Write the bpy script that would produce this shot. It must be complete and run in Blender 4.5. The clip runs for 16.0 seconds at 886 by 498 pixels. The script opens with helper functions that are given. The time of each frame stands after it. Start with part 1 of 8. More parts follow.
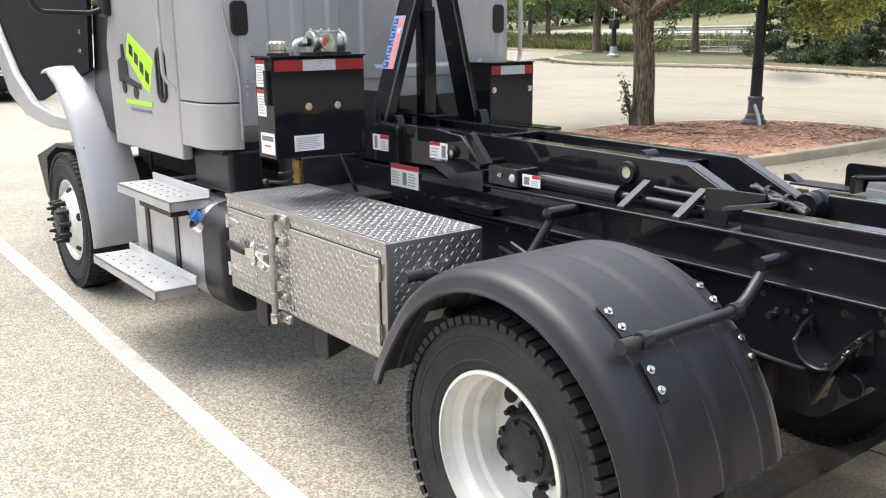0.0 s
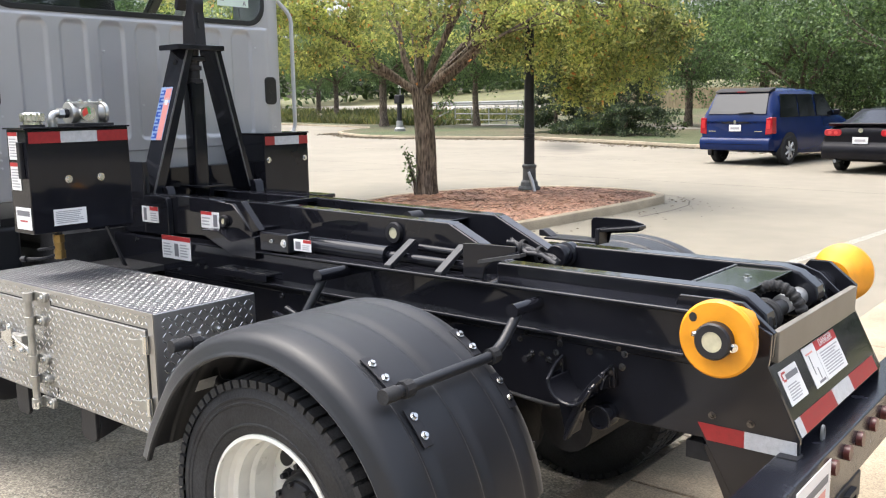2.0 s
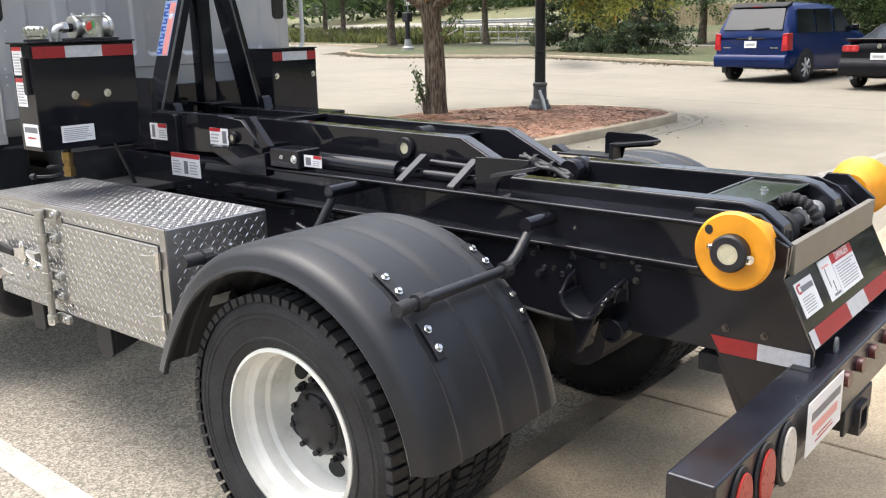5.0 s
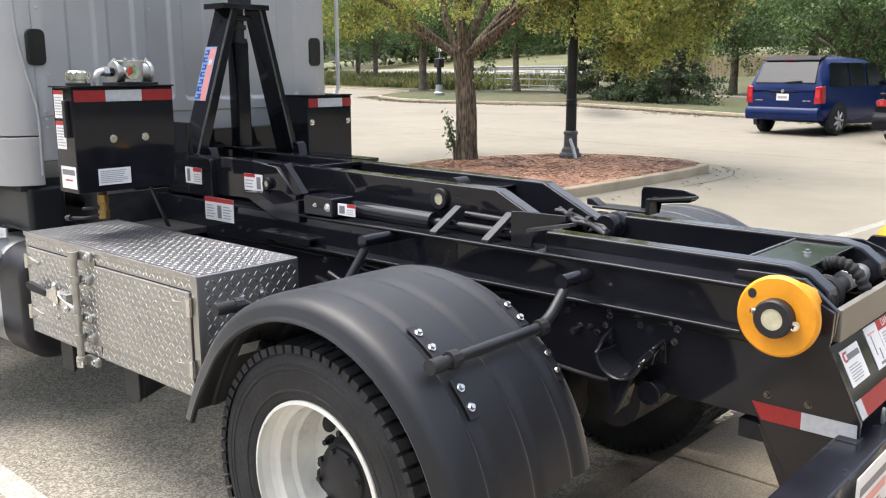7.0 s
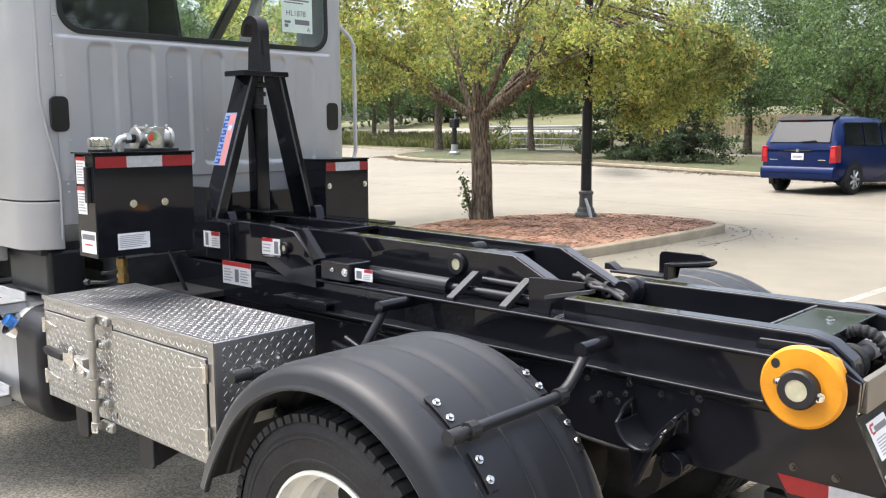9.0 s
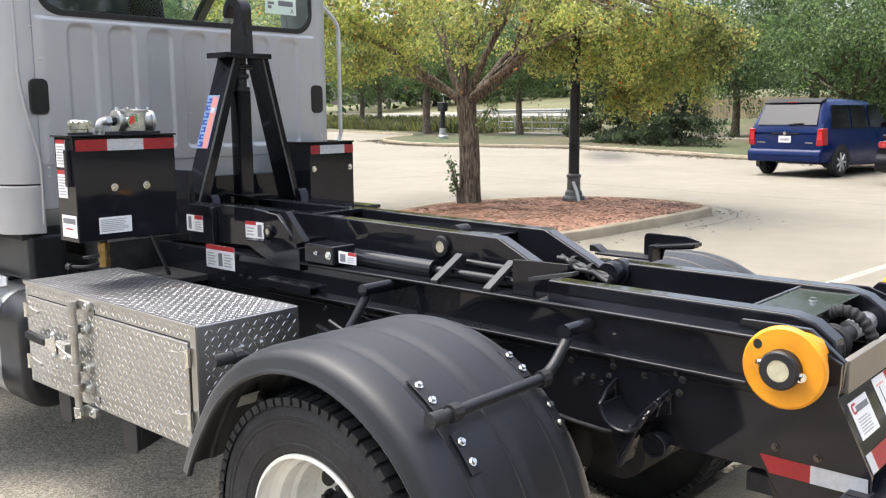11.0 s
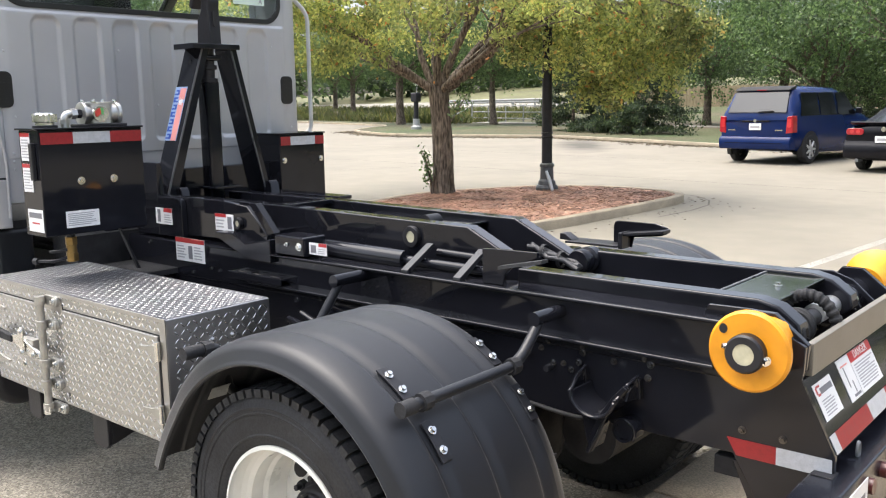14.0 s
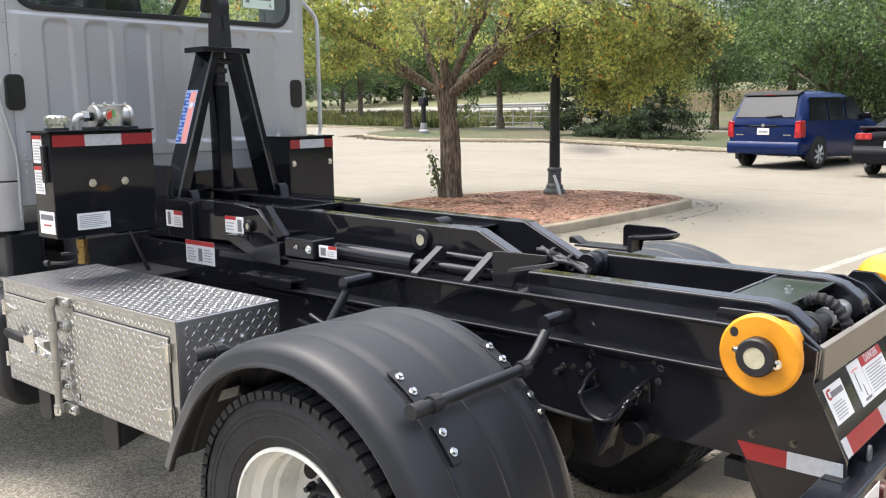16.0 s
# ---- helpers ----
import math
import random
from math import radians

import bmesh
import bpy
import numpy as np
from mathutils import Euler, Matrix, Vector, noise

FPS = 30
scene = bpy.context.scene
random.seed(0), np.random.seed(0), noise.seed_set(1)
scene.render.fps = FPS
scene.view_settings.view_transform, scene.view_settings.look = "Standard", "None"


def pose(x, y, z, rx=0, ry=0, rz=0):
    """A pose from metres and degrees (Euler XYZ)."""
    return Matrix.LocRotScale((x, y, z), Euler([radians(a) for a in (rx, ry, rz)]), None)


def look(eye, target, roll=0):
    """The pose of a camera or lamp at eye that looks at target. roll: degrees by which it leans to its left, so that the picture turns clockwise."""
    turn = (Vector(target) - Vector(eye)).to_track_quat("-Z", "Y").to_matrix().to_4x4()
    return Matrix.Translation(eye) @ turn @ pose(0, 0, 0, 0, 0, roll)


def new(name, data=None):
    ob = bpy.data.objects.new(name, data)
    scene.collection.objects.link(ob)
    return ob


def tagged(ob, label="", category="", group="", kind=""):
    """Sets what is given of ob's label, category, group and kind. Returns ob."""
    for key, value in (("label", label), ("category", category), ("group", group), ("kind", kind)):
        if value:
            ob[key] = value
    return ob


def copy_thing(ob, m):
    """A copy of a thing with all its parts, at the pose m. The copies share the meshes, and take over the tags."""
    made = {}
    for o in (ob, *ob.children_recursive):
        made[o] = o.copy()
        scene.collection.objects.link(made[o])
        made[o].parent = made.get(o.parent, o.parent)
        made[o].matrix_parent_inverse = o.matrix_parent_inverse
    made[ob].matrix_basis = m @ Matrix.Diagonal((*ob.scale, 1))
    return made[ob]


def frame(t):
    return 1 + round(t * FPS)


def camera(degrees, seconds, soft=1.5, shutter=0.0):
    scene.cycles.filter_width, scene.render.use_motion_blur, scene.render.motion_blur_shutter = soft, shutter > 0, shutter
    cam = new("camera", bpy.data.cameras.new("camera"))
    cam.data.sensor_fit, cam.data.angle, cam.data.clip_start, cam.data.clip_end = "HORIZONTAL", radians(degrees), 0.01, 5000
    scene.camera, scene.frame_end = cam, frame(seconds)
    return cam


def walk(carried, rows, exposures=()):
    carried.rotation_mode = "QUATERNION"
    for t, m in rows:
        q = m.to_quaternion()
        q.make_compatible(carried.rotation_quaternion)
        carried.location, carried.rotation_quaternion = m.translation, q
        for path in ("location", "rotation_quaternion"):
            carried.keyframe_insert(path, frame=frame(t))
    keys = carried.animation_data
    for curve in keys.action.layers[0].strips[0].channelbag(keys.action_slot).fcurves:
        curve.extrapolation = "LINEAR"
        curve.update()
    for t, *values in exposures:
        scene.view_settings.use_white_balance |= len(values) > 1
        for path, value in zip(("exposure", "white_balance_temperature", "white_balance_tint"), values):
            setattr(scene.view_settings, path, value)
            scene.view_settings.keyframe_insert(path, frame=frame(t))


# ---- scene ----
cam = camera(53.02, 16.0, soft=1.15)
# seconds, eye x y z, yaw, pitch, roll
ROWS = [
    (0.0, 1.9971, -1.7176, 1.8441, 52.359, -13.639, 0.559),
    (0.5, 2.0416, -1.7205, 1.8177, 46.230, -11.998, 0.595),
    (1.0, 2.0918, -1.7182, 1.8128, 41.988, -11.585, 1.942),
    (1.5, 2.1305, -1.7032, 1.8093, 39.862, -10.765, 1.752),
    (2.0, 2.1320, -1.6951, 1.8140, 39.125, -9.113, 0.921),
    (2.5, 2.1288, -1.7029, 1.8169, 39.531, -8.874, 0.955),
    (3.0, 2.1230, -1.7066, 1.8161, 39.990, -9.215, 1.085),
    (3.5, 2.1137, -1.7054, 1.8142, 39.900, -9.708, 0.830),
    (4.0, 2.1109, -1.6936, 1.7896, 39.472, -11.723, 0.747),
    (4.2, 2.1119, -1.6906, 1.7836, 39.318, -13.003, 0.942),
    (6.3, 2.0781, -1.6827, 1.7855, 41.088, -14.521, 1.226),
    (6.5, 2.0669, -1.6740, 1.7857, 41.484, -13.862, 1.054),
    (7.0, 2.0567, -1.6683, 1.8099, 41.606, -11.321, 0.175),
    (7.5, 2.0488, -1.6601, 1.8230, 42.972, -9.015, 0.401),
    (8.0, 2.0465, -1.6711, 1.8404, 42.959, -7.316, -0.086),
    (8.5, 2.0425, -1.6680, 1.8382, 42.936, -7.384, 0.143),
    (9.0, 2.0413, -1.6629, 1.8380, 42.577, -7.585, 0.315),
    (9.2, 2.0516, -1.6663, 1.8382, 42.662, -7.812, 0.558),
    (11.5, 2.0430, -1.6268, 1.8270, 41.757, -8.663, 0.410),
    (12.0, 2.0415, -1.6200, 1.8266, 41.883, -8.614, 0.574),
    (12.5, 2.0483, -1.6174, 1.8284, 41.351, -8.274, 0.679),
    (13.0, 2.0533, -1.6174, 1.8297, 40.638, -8.459, 0.672),
    (13.5, 2.0621, -1.6225, 1.8289, 40.207, -8.530, 0.779),
    (14.0, 2.0640, -1.6279, 1.8255, 40.180, -9.229, 0.897),
    (14.5, 2.0605, -1.6293, 1.8096, 40.119, -10.446, 1.136),
    (15.0, 2.0587, -1.6331, 1.8096, 39.658, -10.222, 1.394),
    (15.5, 2.0566, -1.6414, 1.8159, 40.505, -10.113, 1.712),
    (16.0, 2.0596, -1.6403, 1.8218, 40.638, -8.952, 0.796),
]
walk(cam, [(t, pose(x, y, z, 90 + pitch, roll, yaw)) for t, x, y, z, yaw, pitch, roll in ROWS],
     [(0.0, 1.64), (0.5, 1.80), (1.0, 1.84), (1.6, 1.74), (2.4, 1.62), (4.0, 1.60), (6.5, 1.53), (8.2, 1.65), (9.0, 1.67), (11.5, 1.68), (13.0, 1.68), (15.0, 1.60), (16.0, 1.62)])

# ---- light: an overcast, bright sky ----
SUN_EL, SUN_AZ = radians(71), radians(250)
world = bpy.data.worlds.new("overcast_sky")
scene.world = world
world.use_nodes = True
wn, wl = world.node_tree.nodes, world.node_tree.links
sky = wn.new("ShaderNodeTexSky")
sky.sky_type = "NISHITA"
sky.sun_disc = False
sky.sun_elevation, sky.sun_rotation = SUN_EL, SUN_AZ
sky.air_density, sky.dust_density, sky.ozone_density = 1.0, 6.0, 1.0
soft_sky = wn.new("ShaderNodeHueSaturation")
soft_sky.inputs["Saturation"].default_value = 0.62
wl.new(sky.outputs["Color"], soft_sky.inputs["Color"])
wl.new(soft_sky.outputs["Color"], wn["Background"].inputs["Color"])
wn["Background"].inputs["Strength"].default_value = 0.15
sun_data = bpy.data.lights.new("sun", "SUN")
sun_data.energy, sun_data.angle, sun_data.color = 0.75, radians(60), (1.0, 0.98, 0.95)
sun = new("sun", sun_data)
sun.matrix_world = look((0, 0, 30), Vector((0, 0, 30)) - Vector((math.sin(SUN_AZ) * math.cos(SUN_EL), math.cos(SUN_AZ) * math.cos(SUN_EL), math.sin(SUN_EL))))
scene.view_settings.exposure = 1.42


# ---- materials ----
def node_mat(name):
    m = bpy.data.materials.new(name)
    m.use_nodes = True
    return m, m.node_tree.nodes, m.node_tree.links, m.node_tree.nodes["Principled BSDF"]


def mat(name, col, rough=0.5, metal=0.0, var=0.12, scale=6.0, bump=0.0, bscale=80.0, coat=0.0, spec=0.5, fleck=0.0, rvar=0.1, each=0.0):
    """A surface with broad stains (var), fine grain (bump) and dust flecks; each: how far piece differs from piece."""
    m, n, l, p = node_mat(name)
    tc = n.new("ShaderNodeTexCoord")
    big, fine = n.new("ShaderNodeTexNoise"), n.new("ShaderNodeTexNoise")
    big.inputs["Scale"].default_value, big.inputs["Detail"].default_value = scale, 6
    fine.inputs["Scale"].default_value, fine.inputs["Detail"].default_value = bscale, 4
    for t in (big, fine):
        l.new(tc.outputs["Object"], t.inputs["Vector"])
    ramp = n.new("ShaderNodeMapRange")
    ramp.inputs["From Min"].default_value, ramp.inputs["From Max"].default_value = 0.3, 0.7
    ramp.inputs["To Min"].default_value, ramp.inputs["To Max"].default_value = 1 - var, 1 + var
    l.new(big.outputs["Fac"], ramp.inputs["Value"])
    mul = n.new("ShaderNodeVectorMath")
    mul.operation = "SCALE"
    mul.inputs[0].default_value = col
    value = ramp.outputs["Result"]
    if fleck:
        f = n.new("ShaderNodeMapRange")
        f.inputs["From Min"].default_value, f.inputs["From Max"].default_value = 0.35, 0.65
        f.inputs["To Min"].default_value, f.inputs["To Max"].default_value = 1 - fleck, 1 + fleck
        l.new(fine.outputs["Fac"], f.inputs["Value"])
        prod = n.new("ShaderNodeMath")
        prod.operation = "MULTIPLY"
        l.new(value, prod.inputs[0]), l.new(f.outputs["Result"], prod.inputs[1])
        value = prod.outputs[0]
    if each:
        info, f = n.new("ShaderNodeObjectInfo"), n.new("ShaderNodeMapRange")
        f.inputs["To Min"].default_value, f.inputs["To Max"].default_value = 1 - each, 1 + each
        l.new(info.outputs["Random"], f.inputs["Value"])
        prod = n.new("ShaderNodeMath")
        prod.operation = "MULTIPLY"
        l.new(value, prod.inputs[0]), l.new(f.outputs["Result"], prod.inputs[1])
        value = prod.outputs[0]
    l.new(value, mul.inputs["Scale"])
    l.new(mul.outputs["Vector"], p.inputs["Base Color"])
    rr = n.new("ShaderNodeMapRange")
    rr.inputs["To Min"].default_value, rr.inputs["To Max"].default_value = max(rough - rvar, 0.02), min(rough + rvar, 1)
    l.new(big.outputs["Fac"], rr.inputs["Value"])
    l.new(rr.outputs["Result"], p.inputs["Roughness"])
    p.inputs["Metallic"].default_value = metal
    p.inputs["Coat Weight"].default_value = coat
    p.inputs["Coat Roughness"].default_value = 0.05
    p.inputs["Specular IOR Level"].default_value = spec
    if bump:
        b = n.new("ShaderNodeBump")
        b.inputs["Strength"].default_value, b.inputs["Distance"].default_value = bump, 0.01
        l.new(fine.outputs["Fac"], b.inputs["Height"])
        l.new(b.outputs["Normal"], p.inputs["Normal"])
    return m


BLACK = mat("black_gloss_paint", (0.0104, 0.0108, 0.0142), 0.05, var=0.25, scale=3, spec=0.30, rvar=0.035)
SATIN = mat("black_satin_steel", (0.017, 0.017, 0.020), 0.42, spec=0.3, var=0.3, scale=9, bump=0.06, bscale=120)
UNDER = mat("grimy_chassis_black", (0.030, 0.030, 0.032), 0.6, spec=0.15, var=0.45, scale=8, bump=0.2, bscale=70)
PLASTIC = mat("black_fender_plastic", (0.0078, 0.0090, 0.0122), 0.45, spec=0.46, var=0.22, scale=5, bump=0.06, bscale=420, rvar=0.07)
dusty = PLASTIC.node_tree.nodes["Principled BSDF"]
dusty.inputs["Sheen Weight"].default_value, dusty.inputs["Sheen Roughness"].default_value = 0.22, 0.3
RUBBER = mat("tyre_rubber", (0.0225, 0.023, 0.025), 0.7, spec=0.3, var=0.42, scale=7, bump=0.2, bscale=130, fleck=0.22)
CREAM = mat("white_wheel_enamel", (0.68, 0.68, 0.64), 0.3, var=0.1, scale=9, coat=0.3, bump=0.02, bscale=60)
SILVER = mat("silver_cab_paint", (0.395, 0.40, 0.412), 0.40, metal=0.3, var=0.05, scale=3, coat=0.25, bump=0.01, bscale=900)
DIAMOND = mat("worn_bright_lug", (0.66, 0.65, 0.63), 0.2, metal=1.0, var=0.05, scale=5, rvar=0.05)
PLATE = mat("bright_aluminium_plate", (0.46, 0.455, 0.445), 0.37, metal=1.0, var=0.06, scale=5, bump=0.03, bscale=60, rvar=0.04)
# Same plate as the sides; the lid's darker reflections are put into these colours.
LIDLUG = mat("toned_lid_lug", (0.58, 0.585, 0.60), 0.40, metal=0.9, var=0.06, scale=5)
LIDPLATE = mat("darkened_aluminium_lid", (0.20, 0.208, 0.226), 0.38, metal=0.9, var=0.10, scale=5, bump=0.03, bscale=60, rvar=0.05)
ALLOY = mat("grey_step_alloy", (0.52, 0.53, 0.54), 0.45, metal=0.75, var=0.1, scale=9, bump=0.06, bscale=150)
CHROME = mat("zinc_bolt_metal", (0.7, 0.7, 0.68), 0.22, metal=1.0, var=0.12, scale=40)
STEEL = mat("brushed_bare_steel", (0.20, 0.185, 0.16), 0.5, metal=0.4, var=0.15, scale=7, bump=0.06, bscale=200)
YELLOW = mat("yellow_roller_paint", (0.72, 0.295, 0.011), 0.42, var=0.16, scale=12, coat=0.0, bump=0.05, bscale=40)
BRASS = mat("brass_fitting", (0.30, 0.20, 0.075), 0.4, metal=0.9, var=0.2, scale=30)
WHITE = mat("white_sticker", (0.75, 0.75, 0.76), 0.4, var=0.04)
RED = mat("red_sticker", (0.40, 0.018, 0.022), 0.42, var=0.08)
FAINT = mat("pale_grey_print", (0.36, 0.36, 0.38), 0.5, var=0.05)
INK = mat("grey_print", (0.16, 0.16, 0.18), 0.5, var=0.05)
SKYINK = mat("pale_blue_print", (0.30, 0.42, 0.66), 0.4, var=0.05)
WELD = mat("bright_weld_edge", (0.10, 0.10, 0.105), 0.3, metal=0.3, var=0.2, scale=30, bump=0.2, bscale=120)
BLUEINK = mat("blue_print", (0.02, 0.08, 0.42), 0.4, var=0.05)
PINK = mat("faded_red_print", (0.72, 0.30, 0.27), 0.4, var=0.1)
TAPE_W = mat("silver_reflective_tape", (0.46, 0.47, 0.49), 0.35, var=0.1, scale=60, fleck=0.05, bscale=300)
TAPE_R = mat("red_reflective_tape", (0.27, 0.012, 0.016), 0.4, var=0.12, scale=60, fleck=0.06, bscale=300)
LIME = mat("lime_decal", (0.42, 0.85, 0.04), 0.4, var=0.05)
LENS_R = mat("red_lamp_lens", (0.36, 0.035, 0.028), 0.3, var=0.1, scale=60, spec=0.3)
MARKER = mat("dull_marker_lens", (0.07, 0.014, 0.012), 0.35, var=0.2, scale=60)
LENS_W = mat("clear_lamp_lens", (0.50, 0.48, 0.43), 0.3, var=0.1, scale=60, spec=0.3)
DARK = mat("dark_recess", (0.015, 0.015, 0.016), 0.8, var=0.3)
GALV = mat("grey_cast_metal", (0.19, 0.2, 0.21), 0.5, metal=0.4, var=0.2, scale=20, bump=0.1)
KERB = mat("kerb_concrete", (0.31, 0.262, 0.188), 0.85, var=0.22, scale=2.2, bump=0.25, bscale=90, fleck=0.14)
LOT = mat("far_lot_concrete", (0.200, 0.180, 0.140), 0.8, var=0.13, scale=0.35, fleck=0.05, bscale=2.2, bump=0.02)


def dark_patch(m, x, y, angle, a, b, depth):
    """A darker, ragged-edged patch in a ground material."""
    n, l = m.node_tree.nodes, m.node_tree.links
    p = n["Principled BSDF"]
    before = p.inputs["Base Color"].links[0].from_socket
    tc, place, ragged, add, size, fall, mul = n.new("ShaderNodeTexCoord"), n.new("ShaderNodeMapping"), n.new("ShaderNodeTexNoise"), n.new("ShaderNodeMath"), n.new("ShaderNodeVectorMath"), n.new("ShaderNodeMapRange"), n.new("ShaderNodeVectorMath")
    place.vector_type = "TEXTURE"
    place.inputs["Location"].default_value = (x, y, 0)
    place.inputs["Rotation"].default_value = (0, 0, angle)
    place.inputs["Scale"].default_value = (a, b, 100)
    size.operation, mul.operation, add.operation = "LENGTH", "SCALE", "ADD"
    ragged.inputs["Scale"].default_value, ragged.inputs["Detail"].default_value = 0.9, 6
    l.new(tc.outputs["Object"], place.inputs["Vector"]), l.new(tc.outputs["Object"], ragged.inputs["Vector"])
    l.new(place.outputs["Vector"], size.inputs[0])
    l.new(size.outputs["Value"], add.inputs[0]), l.new(ragged.outputs["Fac"], add.inputs[1])
    fall.inputs["From Min"].default_value, fall.inputs["From Max"].default_value = 0.75, 1.45
    fall.inputs["To Min"].default_value, fall.inputs["To Max"].default_value = 1 - depth, 1.0
    l.new(add.outputs[0], fall.inputs["Value"])
    l.new(before, mul.inputs[0]), l.new(fall.outputs["Result"], mul.inputs["Scale"])
    l.new(mul.outputs["Vector"], p.inputs["Base Color"])


dark_patch(LOT, -15.0, 26.4, math.atan2(0.83, -0.55), 4.2, 1.3, 0.62)
dark_patch(LOT, -22.5, 33.2, math.atan2(-0.72, 0.55), 4.5, 1.2, 0.5)
dark_patch(LOT, -19.0, 23.0, 0.6, 3.5, 1.6, 0.12)
CRACK = mat("dark_joint_filler", (0.095, 0.084, 0.066), 0.9, var=0.2)
WALKWAY = mat("pavement_concrete", (0.31, 0.255, 0.180), 0.88, var=0.26, scale=2.2, bump=0.25, bscale=110, fleck=0.24, each=0.05)
LINE = mat("white_road_paint", (0.39, 0.375, 0.33), 0.7, var=0.22, scale=9, fleck=0.22, bscale=70, bump=0.2)


def bark_mat():
    """Grey-brown bark with upright furrows and plates."""
    m, n, l, p = node_mat("furrowed_bark")
    tc, lay, rough, broad = n.new("ShaderNodeTexCoord"), n.new("ShaderNodeMapping"), n.new("ShaderNodeTexNoise"), n.new("ShaderNodeTexNoise")
    lay.inputs["Scale"].default_value = (1.0, 1.0, 0.16)
    rough.inputs["Scale"].default_value, rough.inputs["Detail"].default_value = 34.0, 6
    broad.inputs["Scale"].default_value, broad.inputs["Detail"].default_value = 4.0, 4
    l.new(tc.outputs["Object"], lay.inputs["Vector"]), l.new(lay.outputs["Vector"], rough.inputs["Vector"]), l.new(tc.outputs["Object"], broad.inputs["Vector"])
    ramp = n.new("ShaderNodeValToRGB")
    e = ramp.color_ramp.elements
    e[0].position, e[0].color = 0.36, (0.040, 0.030, 0.022, 1)
    e[1].position, e[1].color = 0.66, (0.235, 0.190, 0.148, 1)
    e.new(0.5).color = (0.125, 0.097, 0.074, 1)
    l.new(rough.outputs["Fac"], ramp.inputs["Fac"])
    span, mul, b = n.new("ShaderNodeMapRange"), n.new("ShaderNodeVectorMath"), n.new("ShaderNodeBump")
    span.inputs["From Min"].default_value, span.inputs["From Max"].default_value = 0.3, 0.7
    span.inputs["To Min"].default_value, span.inputs["To Max"].default_value = 0.7, 1.25
    mul.operation = "SCALE"
    l.new(broad.outputs["Fac"], span.inputs["Value"]), l.new(ramp.outputs["Color"], mul.inputs[0]), l.new(span.outputs["Result"], mul.inputs["Scale"])
    l.new(mul.outputs["Vector"], p.inputs["Base Color"])
    p.inputs["Roughness"].default_value = 0.95
    b.inputs["Strength"].default_value, b.inputs["Distance"].default_value = 1.0, 0.02
    l.new(rough.outputs["Fac"], b.inputs["Height"]), l.new(b.outputs["Normal"], p.inputs["Normal"])
    return m


BARK = bark_mat()


def grass_mat():
    """Thin shaded turf: olive-brown bare ground with greener patches."""
    m, n, l, p = node_mat("verge_grass")
    tc, patch, fine, ramp = n.new("ShaderNodeTexCoord"), n.new("ShaderNodeTexNoise"), n.new("ShaderNodeTexNoise"), n.new("ShaderNodeValToRGB")
    patch.inputs["Scale"].default_value, patch.inputs["Detail"].default_value = 0.22, 6
    fine.inputs["Scale"].default_value, fine.inputs["Detail"].default_value = 9.0, 6
    l.new(tc.outputs["Object"], patch.inputs["Vector"]), l.new(tc.outputs["Object"], fine.inputs["Vector"])
    e = ramp.color_ramp.elements
    e[0].position, e[0].color = 0.36, (0.095, 0.078, 0.046, 1)
    e[1].position, e[1].color = 0.66, (0.046, 0.070, 0.021, 1)
    e.new(0.5).color = (0.073, 0.074, 0.033, 1)
    l.new(patch.outputs["Fac"], ramp.inputs["Fac"])
    span, mul, b = n.new("ShaderNodeMapRange"), n.new("ShaderNodeVectorMath"), n.new("ShaderNodeBump")
    span.inputs["From Min"].default_value, span.inputs["From Max"].default_value = 0.3, 0.7
    span.inputs["To Min"].default_value, span.inputs["To Max"].default_value = 0.55, 1.4
    mul.operation = "SCALE"
    l.new(fine.outputs["Fac"], span.inputs["Value"]), l.new(ramp.outputs["Color"], mul.inputs[0]), l.new(span.outputs["Result"], mul.inputs["Scale"])
    l.new(mul.outputs["Vector"], p.inputs["Base Color"])
    p.inputs["Roughness"].default_value = 0.95
    b.inputs["Strength"].default_value, b.inputs["Distance"].default_value = 0.6, 0.05
    l.new(fine.outputs["Fac"], b.inputs["Height"]), l.new(b.outputs["Normal"], p.inputs["Normal"])
    return m


GRASS = grass_mat()
FIELD = mat("dry_field_grass", (0.105, 0.105, 0.042), 0.9, var=0.3, scale=0.05, fleck=0.25, bscale=1.5)
ROADM = mat("pale_road", (0.27, 0.255, 0.225), 0.95, var=0.1, scale=0.2, spec=0.05)
VANBLUE = mat("blue_car_paint", (0.0036, 0.0155, 0.082), 0.22, var=0.08, scale=3, spec=0.25)
CARBLACK = mat("black_car_paint", (0.007, 0.007, 0.010), 0.2, var=0.1, spec=0.22, scale=3)
CARGLASS = mat("dark_car_glass", (0.010, 0.011, 0.012), 0.04, var=0.05, spec=0.6)
SEDANGLASS = mat("tinted_sedan_glass", (0.006, 0.007, 0.008), 0.08, var=0.05, spec=0.10)
FENCEWOOD = mat("weathered_fence_wood", (0.25, 0.205, 0.125), 0.85, var=0.25, scale=1.5)
# Black plate; the green of mirrored trees is put into its colour.
GREENGLOSS = mat("tree_tinted_black_panel", (0.007, 0.009, 0.006), 0.12, var=0.3, scale=4, spec=0.35)


